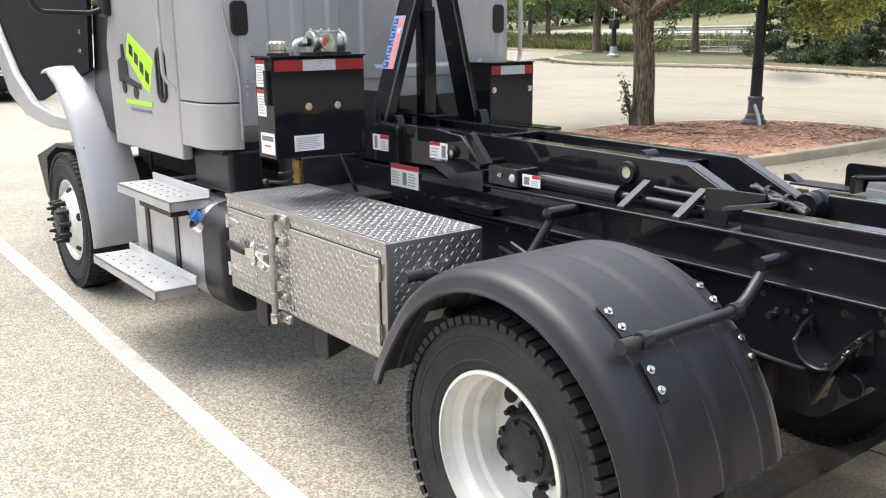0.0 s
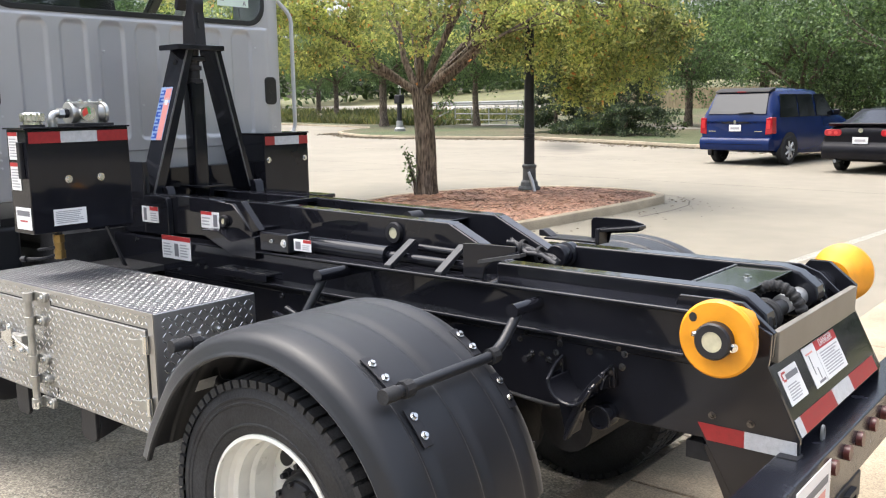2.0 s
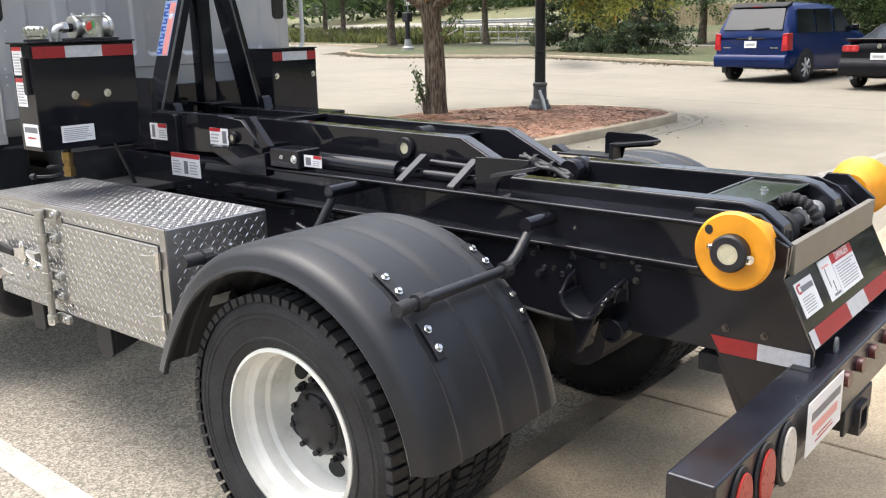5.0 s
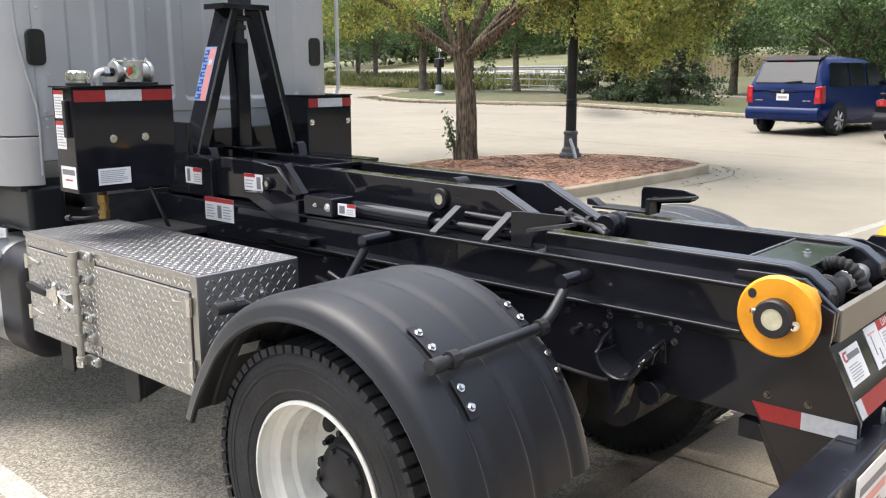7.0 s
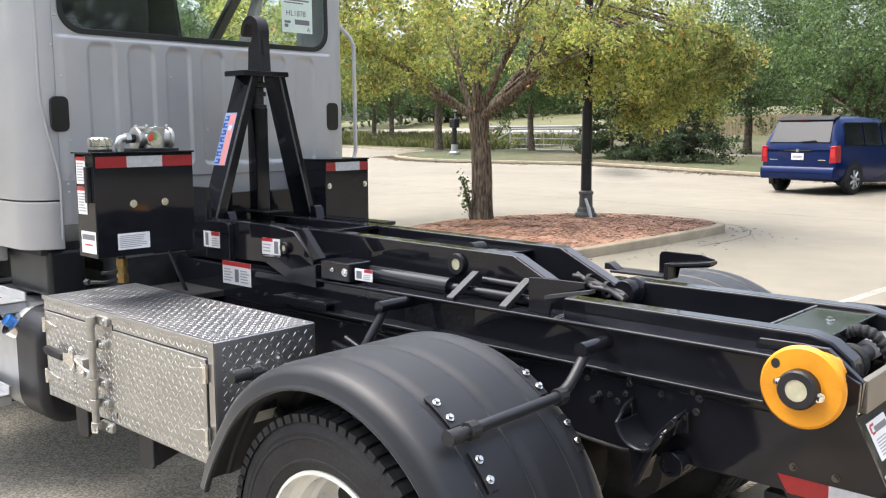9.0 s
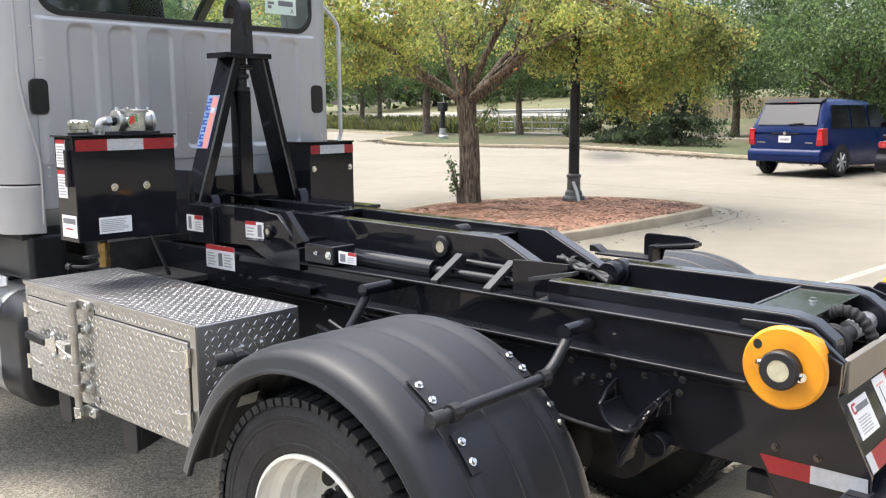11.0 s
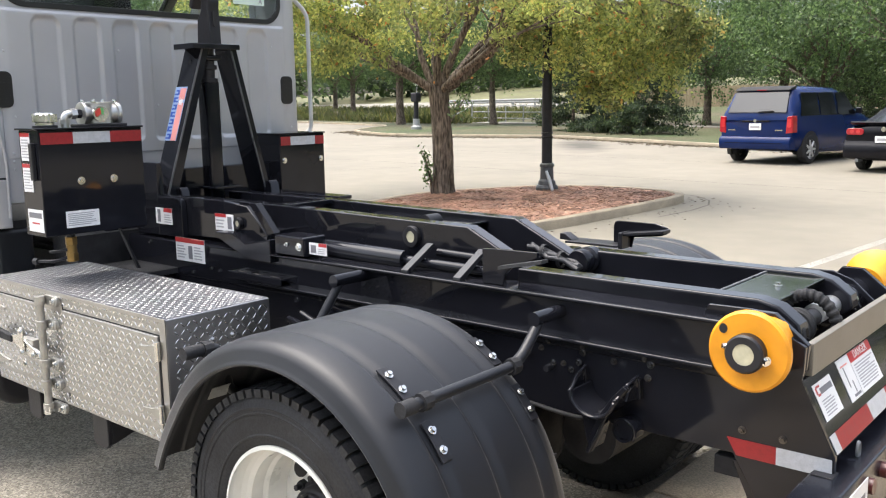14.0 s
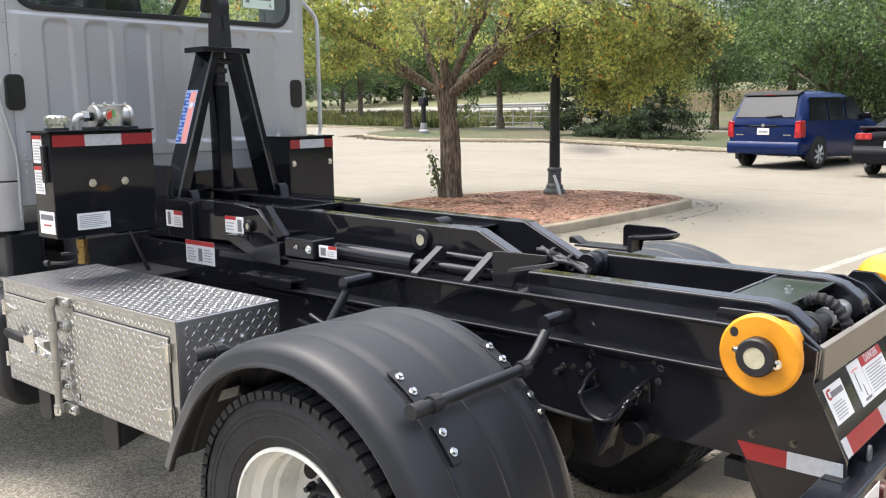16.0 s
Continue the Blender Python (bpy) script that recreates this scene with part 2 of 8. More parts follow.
def ground_mat():
    """Old light parking-lot surface: pale stones in grey binder, broad stains, thin cracks."""
    m, n, l, p = node_mat("lot_aggregate")
    tc = n.new("ShaderNodeTexCoord")
    cell, big, mid = n.new("ShaderNodeTexVoronoi"), n.new("ShaderNodeTexNoise"), n.new("ShaderNodeTexNoise")
    cell.inputs["Scale"].default_value = 105
    big.inputs["Scale"].default_value, big.inputs["Detail"].default_value = 0.35, 5
    mid.inputs["Scale"].default_value, mid.inputs["Detail"].default_value = 9, 5
    for t in (cell, big, mid):
        l.new(tc.outputs["Object"], t.inputs["Vector"])
    bw = n.new("ShaderNodeSeparateColor")
    l.new(cell.outputs["Color"], bw.inputs["Color"])
    ramp = n.new("ShaderNodeValToRGB")
    e = ramp.color_ramp.elements
    e[0].position, e[0].color = 0.0, (0.14, 0.127, 0.103, 1)
    e[1].position, e[1].color = 1.0, (0.385, 0.348, 0.282, 1)
    mide = ramp.color_ramp.elements.new(0.5)
    mide.color = (0.235, 0.214, 0.174, 1)
    l.new(bw.outputs["Red"], ramp.inputs["Fac"])
    s = n.new("ShaderNodeMapRange")
    s.inputs["From Min"].default_value, s.inputs["From Max"].default_value = 0.3, 0.7
    s.inputs["To Min"].default_value, s.inputs["To Max"].default_value = 0.78, 1.15
    l.new(big.outputs["Fac"], s.inputs["Value"])
    s2 = n.new("ShaderNodeMapRange")
    s2.inputs["To Min"].default_value, s2.inputs["To Max"].default_value = 0.82, 1.18
    l.new(mid.outputs["Fac"], s2.inputs["Value"])
    pr = n.new("ShaderNodeMath")
    pr.operation = "MULTIPLY"
    l.new(s.outputs["Result"], pr.inputs[0]), l.new(s2.outputs["Result"], pr.inputs[1])
    # single pale and dark pebbles lying proud in the binder
    peb, pick = n.new("ShaderNodeTexVoronoi"), n.new("ShaderNodeSeparateColor")
    peb.inputs["Scale"].default_value = 64
    l.new(tc.outputs["Object"], peb.inputs["Vector"])
    l.new(peb.outputs["Color"], pick.inputs["Color"])
    edge = n.new("ShaderNodeMapRange")
    edge.inputs["From Min"].default_value, edge.inputs["From Max"].default_value = 0.42, 0.30
    l.new(peb.outputs["Distance"], edge.inputs["Value"])
    few = n.new("ShaderNodeMath")
    few.operation = "GREATER_THAN"
    few.inputs[1].default_value = 0.55
    l.new(pick.outputs["Green"], few.inputs[0])
    both = n.new("ShaderNodeMath")
    both.operation = "MULTIPLY"
    l.new(edge.outputs["Result"], both.inputs[0]), l.new(few.outputs[0], both.inputs[1])
    tone = n.new("ShaderNodeValToRGB")
    tone.color_ramp.elements[0].color, tone.color_ramp.elements[1].color = (0.10, 0.094, 0.08, 1), (0.45, 0.42, 0.355, 1)
    tone.color_ramp.elements.new(0.35).color = (0.25, 0.233, 0.197, 1)
    l.new(pick.outputs["Blue"], tone.inputs["Fac"])
    laid = n.new("ShaderNodeMix")
    laid.data_type = "RGBA"
    l.new(both.outputs[0], laid.inputs["Factor"])
    l.new(ramp.outputs["Color"], laid.inputs["A"]), l.new(tone.outputs["Color"], laid.inputs["B"])
    sc = n.new("ShaderNodeVectorMath")
    sc.operation = "SCALE"
    l.new(laid.outputs["Result"], sc.inputs[0]), l.new(pr.outputs[0], sc.inputs["Scale"])
    l.new(sc.outputs["Vector"], p.inputs["Base Color"])
    p.inputs["Roughness"].default_value = 0.85
    b = n.new("ShaderNodeBump")
    b.inputs["Strength"].default_value, b.inputs["Distance"].default_value = 0.22, 0.005
    l.new(cell.outputs["Distance"], b.inputs["Height"])
    l.new(b.outputs["Normal"], p.inputs["Normal"])
    return m


def leaf_mat(name, stops, through_col, clump=1.6, thinness=0.48):
    """Leaves: each of its own tint, thin enough to let some light through."""
    m, n, l, p = node_mat(name)
    geo, ramp = n.new("ShaderNodeNewGeometry"), n.new("ShaderNodeValToRGB")
    l.new(geo.outputs["Random Per Island"], ramp.inputs["Fac"])
    e = ramp.color_ramp.elements
    e[0].position, e[0].color = stops[0][0], (*stops[0][1], 1)
    e[1].position, e[1].color = stops[-1][0], (*stops[-1][1], 1)
    for pos, c in stops[1:-1]:
        e.new(pos).color = (*c, 1)
    tc, drift, span, toned = n.new("ShaderNodeTexCoord"), n.new("ShaderNodeTexNoise"), n.new("ShaderNodeMapRange"), n.new("ShaderNodeVectorMath")
    drift.inputs["Scale"].default_value, drift.inputs["Detail"].default_value = clump, 3
    span.inputs["From Min"].default_value, span.inputs["From Max"].default_value = 0.32, 0.68
    span.inputs["To Min"].default_value, span.inputs["To Max"].default_value = 0.5, 1.45
    toned.operation = "SCALE"
    l.new(tc.outputs["Object"], drift.inputs["Vector"]), l.new(drift.outputs["Fac"], span.inputs["Value"])
    l.new(ramp.outputs["Color"], toned.inputs[0]), l.new(span.outputs["Result"], toned.inputs["Scale"])
    l.new(toned.outputs["Vector"], p.inputs["Base Color"])
    p.inputs["Roughness"].default_value = 0.5
    thin, mix = n.new("ShaderNodeBsdfTranslucent"), n.new("ShaderNodeMixShader")
    tint = n.new("ShaderNodeMix")
    tint.data_type, tint.blend_type = "RGBA", "MULTIPLY"
    tint.inputs["Factor"].default_value = 1.0
    l.new(toned.outputs["Vector"], tint.inputs["A"])
    tint.inputs["B"].default_value = (*through_col, 1)
    l.new(tint.outputs["Result"], thin.inputs["Color"])
    mix.inputs["Fac"].default_value = thinness
    l.new(p.outputs["BSDF"], mix.inputs[1]), l.new(thin.outputs["BSDF"], mix.inputs[2])
    l.new(mix.outputs["Shader"], n["Material Output"].inputs["Surface"])
    return m


def glass_mat(name, tint=(0.8, 0.85, 0.84), rough=0.0):
    m, n, l, p = node_mat(name)
    clear, gloss, mix, face = n.new("ShaderNodeBsdfTransparent"), n.new("ShaderNodeBsdfGlossy"), n.new("ShaderNodeMixShader"), n.new("ShaderNodeLayerWeight")
    clear.inputs["Color"].default_value = (*tint, 1)
    gloss.inputs["Roughness"].default_value = rough
    steep, share = n.new("ShaderNodeMath"), n.new("ShaderNodeMapRange")
    steep.operation = "POWER"
    steep.inputs[1].default_value = 5.0
    face.inputs["Blend"].default_value = 0.5
    share.inputs["To Min"].default_value, share.inputs["To Max"].default_value = 0.04, 1.0
    l.new(face.outputs["Facing"], steep.inputs[0]), l.new(steep.outputs[0], share.inputs["Value"])
    l.new(share.outputs["Result"], mix.inputs["Fac"])
    l.new(clear.outputs["BSDF"], mix.inputs[1]), l.new(gloss.outputs["BSDF"], mix.inputs[2])
    l.new(mix.outputs["Shader"], n["Material Output"].inputs["Surface"])
    return m


LEAF_TURNED = mat("turned_leaf", (0.42, 0.17, 0.035), 0.55, var=0.5, scale=2.5)
GROUND = ground_mat()
GLASS = glass_mat("cab_glass", (0.94, 0.97, 0.96))
MULCH = mat("red_mulch", (0.50, 0.29, 0.20), 0.9, var=0.18, scale=3, bump=0.35, bscale=60, fleck=0.35)
LEAF = leaf_mat("autumn_leaf", [(0.0, (0.115, 0.142, 0.060)), (0.35, (0.222, 0.262, 0.110)), (0.75, (0.365, 0.398, 0.168)), (0.965, (0.47, 0.43, 0.19)), (0.99, (0.48, 0.29, 0.11)), (1.0, (0.45, 0.16, 0.07))], (1.35, 1.35, 0.82), 1.25, 0.6)
LEAF_GREEN = leaf_mat("green_leaf", [(0.0, (0.048, 0.082, 0.040)), (0.5, (0.095, 0.148, 0.072)), (1.0, (0.19, 0.26, 0.125))], (1.25, 1.35, 0.8))
# Darker copy of the green leaf; shade within the woods is in its colour.
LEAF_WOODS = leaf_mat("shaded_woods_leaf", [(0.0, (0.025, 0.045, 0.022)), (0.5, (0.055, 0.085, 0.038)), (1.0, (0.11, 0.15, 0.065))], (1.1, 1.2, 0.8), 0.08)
NEEDLE = leaf_mat("dark_conifer_leaf", [(0.0, (0.026, 0.041, 0.028)), (0.6, (0.052, 0.075, 0.043)), (1.0, (0.115, 0.135, 0.068))], (0.9, 1.1, 0.6))


# ---- building helpers ----
def bm():
    return bmesh.new()


def box(b, x0, x1, y0, y1, z0, z1):
    v = [b.verts.new((x, y, z)) for x in (x0, x1) for y in (y0, y1) for z in (z0, z1)]
    for f in ((0, 1, 3, 2), (4, 6, 7, 5), (0, 4, 5, 1), (2, 3, 7, 6), (0, 2, 6, 4), (1, 5, 7, 3)):
        b.faces.new([v[i] for i in f])
    return b


def put(axis, a, p, q):
    """A point from its place a along the axis and the two others in order."""
    return (a, p, q) if axis == "x" else (p, a, q) if axis == "y" else (p, q, a)


def prism(b, outline, axis, a0, a1):
    lo = [b.verts.new(put(axis, a0, p, q)) for p, q in outline]
    hi = [b.verts.new(put(axis, a1, p, q)) for p, q in outline]
    b.faces.new(lo), b.faces.new(hi[::-1])
    for i in range(len(lo)):
        j = (i + 1) % len(lo)
        b.faces.new((lo[i], hi[i], hi[j], lo[j]))
    return b


def ring_prism(b, outer, inner, axis, a0, a1):
    """A plate with a hole; outer and inner outlines have as many points."""
    loops = [[b.verts.new(put(axis, a, p, q)) for p, q in o] for a in (a0, a1) for o in (outer, inner)]
    n = len(outer)
    for i in range(n):
        j = (i + 1) % n
        b.faces.new((loops[0][i], loops[0][j], loops[1][j], loops[1][i]))
        b.faces.new((loops[2][i], loops[3][i], loops[3][j], loops[2][j]))
        b.faces.new((loops[0][i], loops[2][i], loops[2][j], loops[0][j]))
        b.faces.new((loops[1][i], loops[1][j], loops[3][j], loops[3][i]))
    return b


def rounded(p0, p1, q0, q1, r, n=6):
    """A rounded rectangle's outline."""
    pts = []
    for cp, cq, a in ((p1 - r, q1 - r, 0), (p0 + r, q1 - r, 90), (p0 + r, q0 + r, 180), (p1 - r, q0 + r, 270)):
        for i in range(n + 1):
            w = radians(a + 90 * i / n)
            pts.append((cp + r * math.cos(w), cq + r * math.sin(w)))
    return pts


def frame_axes(d):
    d = Vector(d).normalized()
    u = d.orthogonal().normalized()
    return u, d.cross(u)


def cyl(b, p0, p1, r0, r1=None, seg=20):
    p0, p1 = Vector(p0), Vector(p1)
    r1 = r0 if r1 is None else r1
    u, w = frame_axes(p1 - p0)
    rings = [[b.verts.new(p + (u * math.cos(2 * math.pi * i / seg) + w * math.sin(2 * math.pi * i / seg)) * r) for i in range(seg)] for p, r in ((p0, r0), (p1, r1))]
    for i in range(seg):
        j = (i + 1) % seg
        b.faces.new((rings[0][i], rings[0][j], rings[1][j], rings[1][i]))
    b.faces.new(rings[0][::-1]), b.faces.new(rings[1])
    return b


def lathe(b, profile, axis, centre=(0, 0, 0), seg=48):
    """Turns a closed profile of (radius, place along the axis) round the axis."""
    rings = []
    for r, a in profile:
        ring = []
        for i in range(seg):
            w = 2 * math.pi * i / seg
            ring.append(b.verts.new(Vector(centre) + Vector(put(axis, a, r * math.cos(w), r * math.sin(w)))))
        rings.append(ring)
    for k in range(len(rings)):
        p, q = rings[k], rings[(k + 1) % len(rings)]
        for i in range(seg):
            j = (i + 1) % seg
            b.faces.new((p[i], p[j], q[j], q[i]))
    return b


def tube(b, path, r, seg=12, ends=True):
    """A round bar along a path of points; r may be one radius or one for each point."""
    path = [Vector(p) for p in path]
    radii = r if isinstance(r, (list, tuple)) else [r] * len(path)
    rings, u = [], None
    for k, p in enumerate(path):
        d = (path[min(k + 1, len(path) - 1)] - path[max(k - 1, 0)]).normalized()
        u = d.orthogonal().normalized() if u is None else (u - d * u.dot(d)).normalized()
        w = d.cross(u)
        rings.append([b.verts.new(p + (u * math.cos(2 * math.pi * i / seg) + w * math.sin(2 * math.pi * i / seg)) * radii[k]) for i in range(seg)])
    for p, q in zip(rings, rings[1:]):
        for i in range(seg):
            j = (i + 1) % seg
            b.faces.new((p[i], p[j], q[j], q[i]))
    if ends:
        b.faces.new(rings[0][::-1]), b.faces.new(rings[-1])
    return b


def bend(points, r=0.05, n=5):
    """A path through corner points with its corners rounded."""
    pts = [Vector(p) for p in points]
    out = [pts[0]]
    for a, c, d in zip(pts, pts[1:], pts[2:]):
        r1 = min(r, (c - a).length * 0.45, (d - c).length * 0.45)
        s, e = c + (a - c).normalized() * r1, c + (d - c).normalized() * r1
        for i in range(n + 1):
            t = i / n
            out.append(s * (1 - t) ** 2 + c * 2 * t * (1 - t) + e * t * t)
    return out + [pts[-1]]


def link(name, b, material, bevel=0.0, smooth=35):
    bmesh.ops.recalc_face_normals(b, faces=b.faces[:])
    me = bpy.data.meshes.new(name)
    b.to_mesh(me)
    b.free()
    me.materials.append(material)
    if smooth:
        me.shade_smooth()
        me.set_sharp_from_angle(angle=radians(smooth))
    ob = new(name, me)
    if bevel:
        m = ob.modifiers.new("bevel", "BEVEL")
        m.width, m.segments, m.limit_method, m.angle_limit = bevel, 2, "ANGLE", radians(40)
        m.harden_normals = True
    return ob


def part(name, b, material, parent, label="", bevel=0.0, smooth=35):
    ob = link(name, b, material, bevel, smooth)
    ob.parent = parent
    return tagged(ob, label)


def thing(name, label, category, group="", at=None):
    ob = new(name)
    ob.empty_display_size = 0.1
    if at is not None:
        ob.matrix_basis = at
    return tagged(ob, label, category, group)


def solid(name, b, material, label, category="", kind="", group="", bevel=0.0, smooth=35):
    return tagged(link(name, b, material, bevel, smooth), label, category, group, kind)


def raw(name, verts, faces, material, parent=None, smooth=False):
    me = bpy.data.meshes.new(name)
    me.from_pydata(verts, [], faces)
    me.materials.append(material)
    if smooth:
        me.shade_smooth()
    ob = new(name, me)
    ob.parent = parent
    return ob


def slope(x, y):
    """The lot's gentle fall."""
    return -0.008 * x + 0.006 * y


# ---- ground, kerbs, island, verge, road ----
def build_ground():
    b = bm()
    n = 60
    xs = [-260 + 520 * i / n for i in range(n + 1)]
    ys = [-200 + 620 * i / n for i in range(n + 1)]
    grid = [[b.verts.new((x, y, slope(x, y))) for y in ys] for x in xs]
    for i in range(n):
        for j in range(n):
            b.faces.new((grid[i][j], grid[i + 1][j], grid[i + 1][j + 1], grid[i][j + 1]))
    solid("ground", b, GROUND, "pale worn parking lot surface with stones showing", "parking lot", "structure")


def sheet(name, outline, lift, material, label, category, thick=0.0, kind="structure"):
    """A flat piece that follows the lot's fall, with a thickness that goes down."""
    b = bm()
    top = [b.verts.new((x, y, slope(x, y) + lift)) for x, y in outline]
    b.faces.new(top)
    if thick:
        low = [b.verts.new((x, y, slope(x, y) + lift - thick)) for x, y in outline]
        for i in range(len(top)):
            j = (i + 1) % len(top)
            b.faces.new((top[i], low[i], low[j], top[j]))
    return solid(name, b, material, label, category, kind)


def stripe(name, x0, y0, x1, y1, w):
    d = Vector((x1 - x0, y1 - y0)).normalized()
    s = Vector((-d.y, d.x)) * w / 2
    sheet(name, [(x0 + s.x, y0 + s.y), (x1 + s.x, y1 + s.y), (x1 - s.x, y1 - s.y), (x0 - s.x, y0 - s.y)], 0.004, LINE, "worn white parking stall line on the lot", "road marking")


def kerb_along(name, path, w, h, label, closed=False):
    """A kerb with a rounded top edge, swept along a path on the lot."""
    b = bm()
    prof = [(0, -0.1), (0, h - 0.03), (0.01, h - 0.01), (0.03, h), (w - 0.03, h), (w - 0.01, h - 0.01), (w, h - 0.03), (w, -0.1)]
    rings = []
    m = len(path)
    for k, (x, y) in enumerate(path):
        a, c = path[(k - 1) % m if closed else max(k - 1, 0)], path[(k + 1) % m if closed else min(k + 1, m - 1)]
        d = Vector((c[0] - a[0], c[1] - a[1])).normalized()
        s = Vector((-d.y, d.x))
        rings.append([b.verts.new((x + s.x * p, y + s.y * p, slope(x, y) + q)) for p, q in prof])
    for k in range(m if closed else m - 1):
        p, q = rings[k], rings[(k + 1) % m]
        for i in range(len(prof) - 1):
            b.faces.new((p[i], p[i + 1], q[i + 1], q[i]))
    return solid(name, b, KERB, label, "kerb", "structure")


def island_outline(grow=0.0, n=8):
    """The planting island: a rounded bed; its straight side looks to the open lot."""
    corners = [(-4.72, 7.6), (-4.46, 11.5), (-4.55, 13.0), (-6.2, 13.35), (-7.6, 12.7), (-8.3, 11.4), (-8.7, 10.4), (-8.6, 9.3), (-8.2, 7.6), (-6.6, 6.9), (-5.2, 7.0)]
    cx, cy = -6.6, 10.0
    pts = []
    m = len(corners)
    for i in range(m):
        p, q, r = (Vector(corners[k % m]) for k in (i - 1, i, i + 1))
        s, e = (p + q) / 2, (q + r) / 2
        for k in range(n):
            t = k / n
            v = s * (1 - t) ** 2 + q * 2 * t * (1 - t) + e * t * t
            d = (v - Vector((cx, cy))).normalized()
            pts.append((v.x + d.x * grow, v.y + d.y * grow))
    return pts


def build_island():
    out = island_outline()
    kerb_along("island_kerb", out, 0.16, 0.14, "weathered concrete kerb round the mulch bed", closed=True)
    b = bm()
    rnd = random.Random(5)
    inner = island_outline(-0.14)
    c = Vector((sum(p[0] for p in inner) / len(inner), sum(p[1] for p in inner) / len(inner)))
    rings = []
    for k in range(15):
        f = 1 - k / 15
        ring = []
        for x, y in inner:
            px, py = c.x + (x - c.x) * f, c.y + (y - c.y) * f
            hgt = 0.11 + 0.03 * math.sin(min(1, k / 5) * math.pi / 2) + (rnd.random() - 0.5) * 0.03
            ring.append(b.verts.new((px, py, slope(px, py) + hgt)))
        rings.append(ring)
    for p, q in zip(rings, rings[1:]):
        for i in range(len(p)):
            j = (i + 1) % len(p)
            b.faces.new((p[i], p[j], q[j], q[i]))
    b.faces.new(rings[-1])
    solid("mulch_bed", b, MULCH, "red-brown shredded bark mulch in the island", "mulch", "structure", smooth=0)
    # loose chips
    rng = np.random.RandomState(3)
    verts, faces = [], []
    for _ in range(17000):
        i = rng.randint(len(inner))
        f = math.sqrt(rng.rand()) * 0.985
        g, nxt = rng.rand(), inner[(i + 1) % len(inner)]
        ex, ey = inner[i][0] * (1 - g) + nxt[0] * g, inner[i][1] * (1 - g) + nxt[1] * g
        x, y = c.x + (ex - c.x) * f, c.y + (ey - c.y) * f
        z = slope(x, y) + 0.115 + 0.03 * math.sin(min(1, (1 - f) * 3) * math.pi / 2) + rng.rand() * 0.02
        a, t, ln, w = rng.rand() * 6.3, (rng.rand() - 0.5) * 0.4, 0.012 + rng.rand() * 0.028, 0.005 + rng.rand() * 0.009
        d, s = Vector((math.cos(a), math.sin(a), t)) * ln, Vector((-math.sin(a), math.cos(a), 0.3)) * w
        k = len(verts)
        verts += [(Vector((x, y, z)) + e)[:] for e in (-d - s, d - s, d + s, -d + s)]
        faces.append((k, k + 1, k + 2, k + 3))
    ob = raw("mulch_chips", verts, faces, MULCH_CHIP)
    tagged(ob, "loose red-brown bark chips on the bed", "mulch", kind="stuff")


MULCH_CHIP = leaf_mat("bark_chip", [(0.0, (0.46, 0.245, 0.16)), (0.4, (0.60, 0.345, 0.235)), (1.0, (0.72, 0.48, 0.35))], (0.2, 0.2, 0.2))


LITTER = leaf_mat("dry_leaf_litter", [(0.0, (0.10, 0.08, 0.055)), (0.6, (0.2, 0.16, 0.11)), (1.0, (0.32, 0.27, 0.2))], (0.3, 0.3, 0.2))


def build_pavement():
    """The raised walk that the truck has backed up to: slabs with joints, a front kerb face."""
    x0, edge = 0.36, 0.13
    base = bm()
    box(base, x0 + 0.004, 9.0, -5.0, 9.0, -0.12, edge - 0.012)
    walk_base = solid("pavement", base, WALKWAY, "raised concrete walk with tooled joints behind the wheels", "pavement", "structure")
    pan = bm()
    box(pan, x0 - 0.26, x0 + 0.004, -5.0, 9.0, -0.1, 0.022)
    solid("gutter", pan, GUTTER, "stained concrete gutter along the walk's edge", "gutter", "structure", bevel=0.006)
    xs = [x0, 1.86, 3.36, 4.86, 6.36, 7.86]
    ys = [-4.6, -3.1, -1.6, -0.1, 1.78, 3.3, 4.8, 6.3, 7.8]
    for i in range(len(xs) - 1):
        for j in range(len(ys) - 1):
            b = bm()
            g = 0.006
            box(b, xs[i] + (0 if i == 0 else g), xs[i + 1] - g, ys[j] + g, ys[j + 1] - g, edge - 0.05, edge)
            part("slab", b, WALKWAY, walk_base, bevel=0.008)


GUTTER = mat("gutter_concrete", (0.22, 0.19, 0.145), 0.9, var=0.3, scale=3, bump=0.3, bscale=120, fleck=0.25)
build_ground()
build_island()
build_pavement()


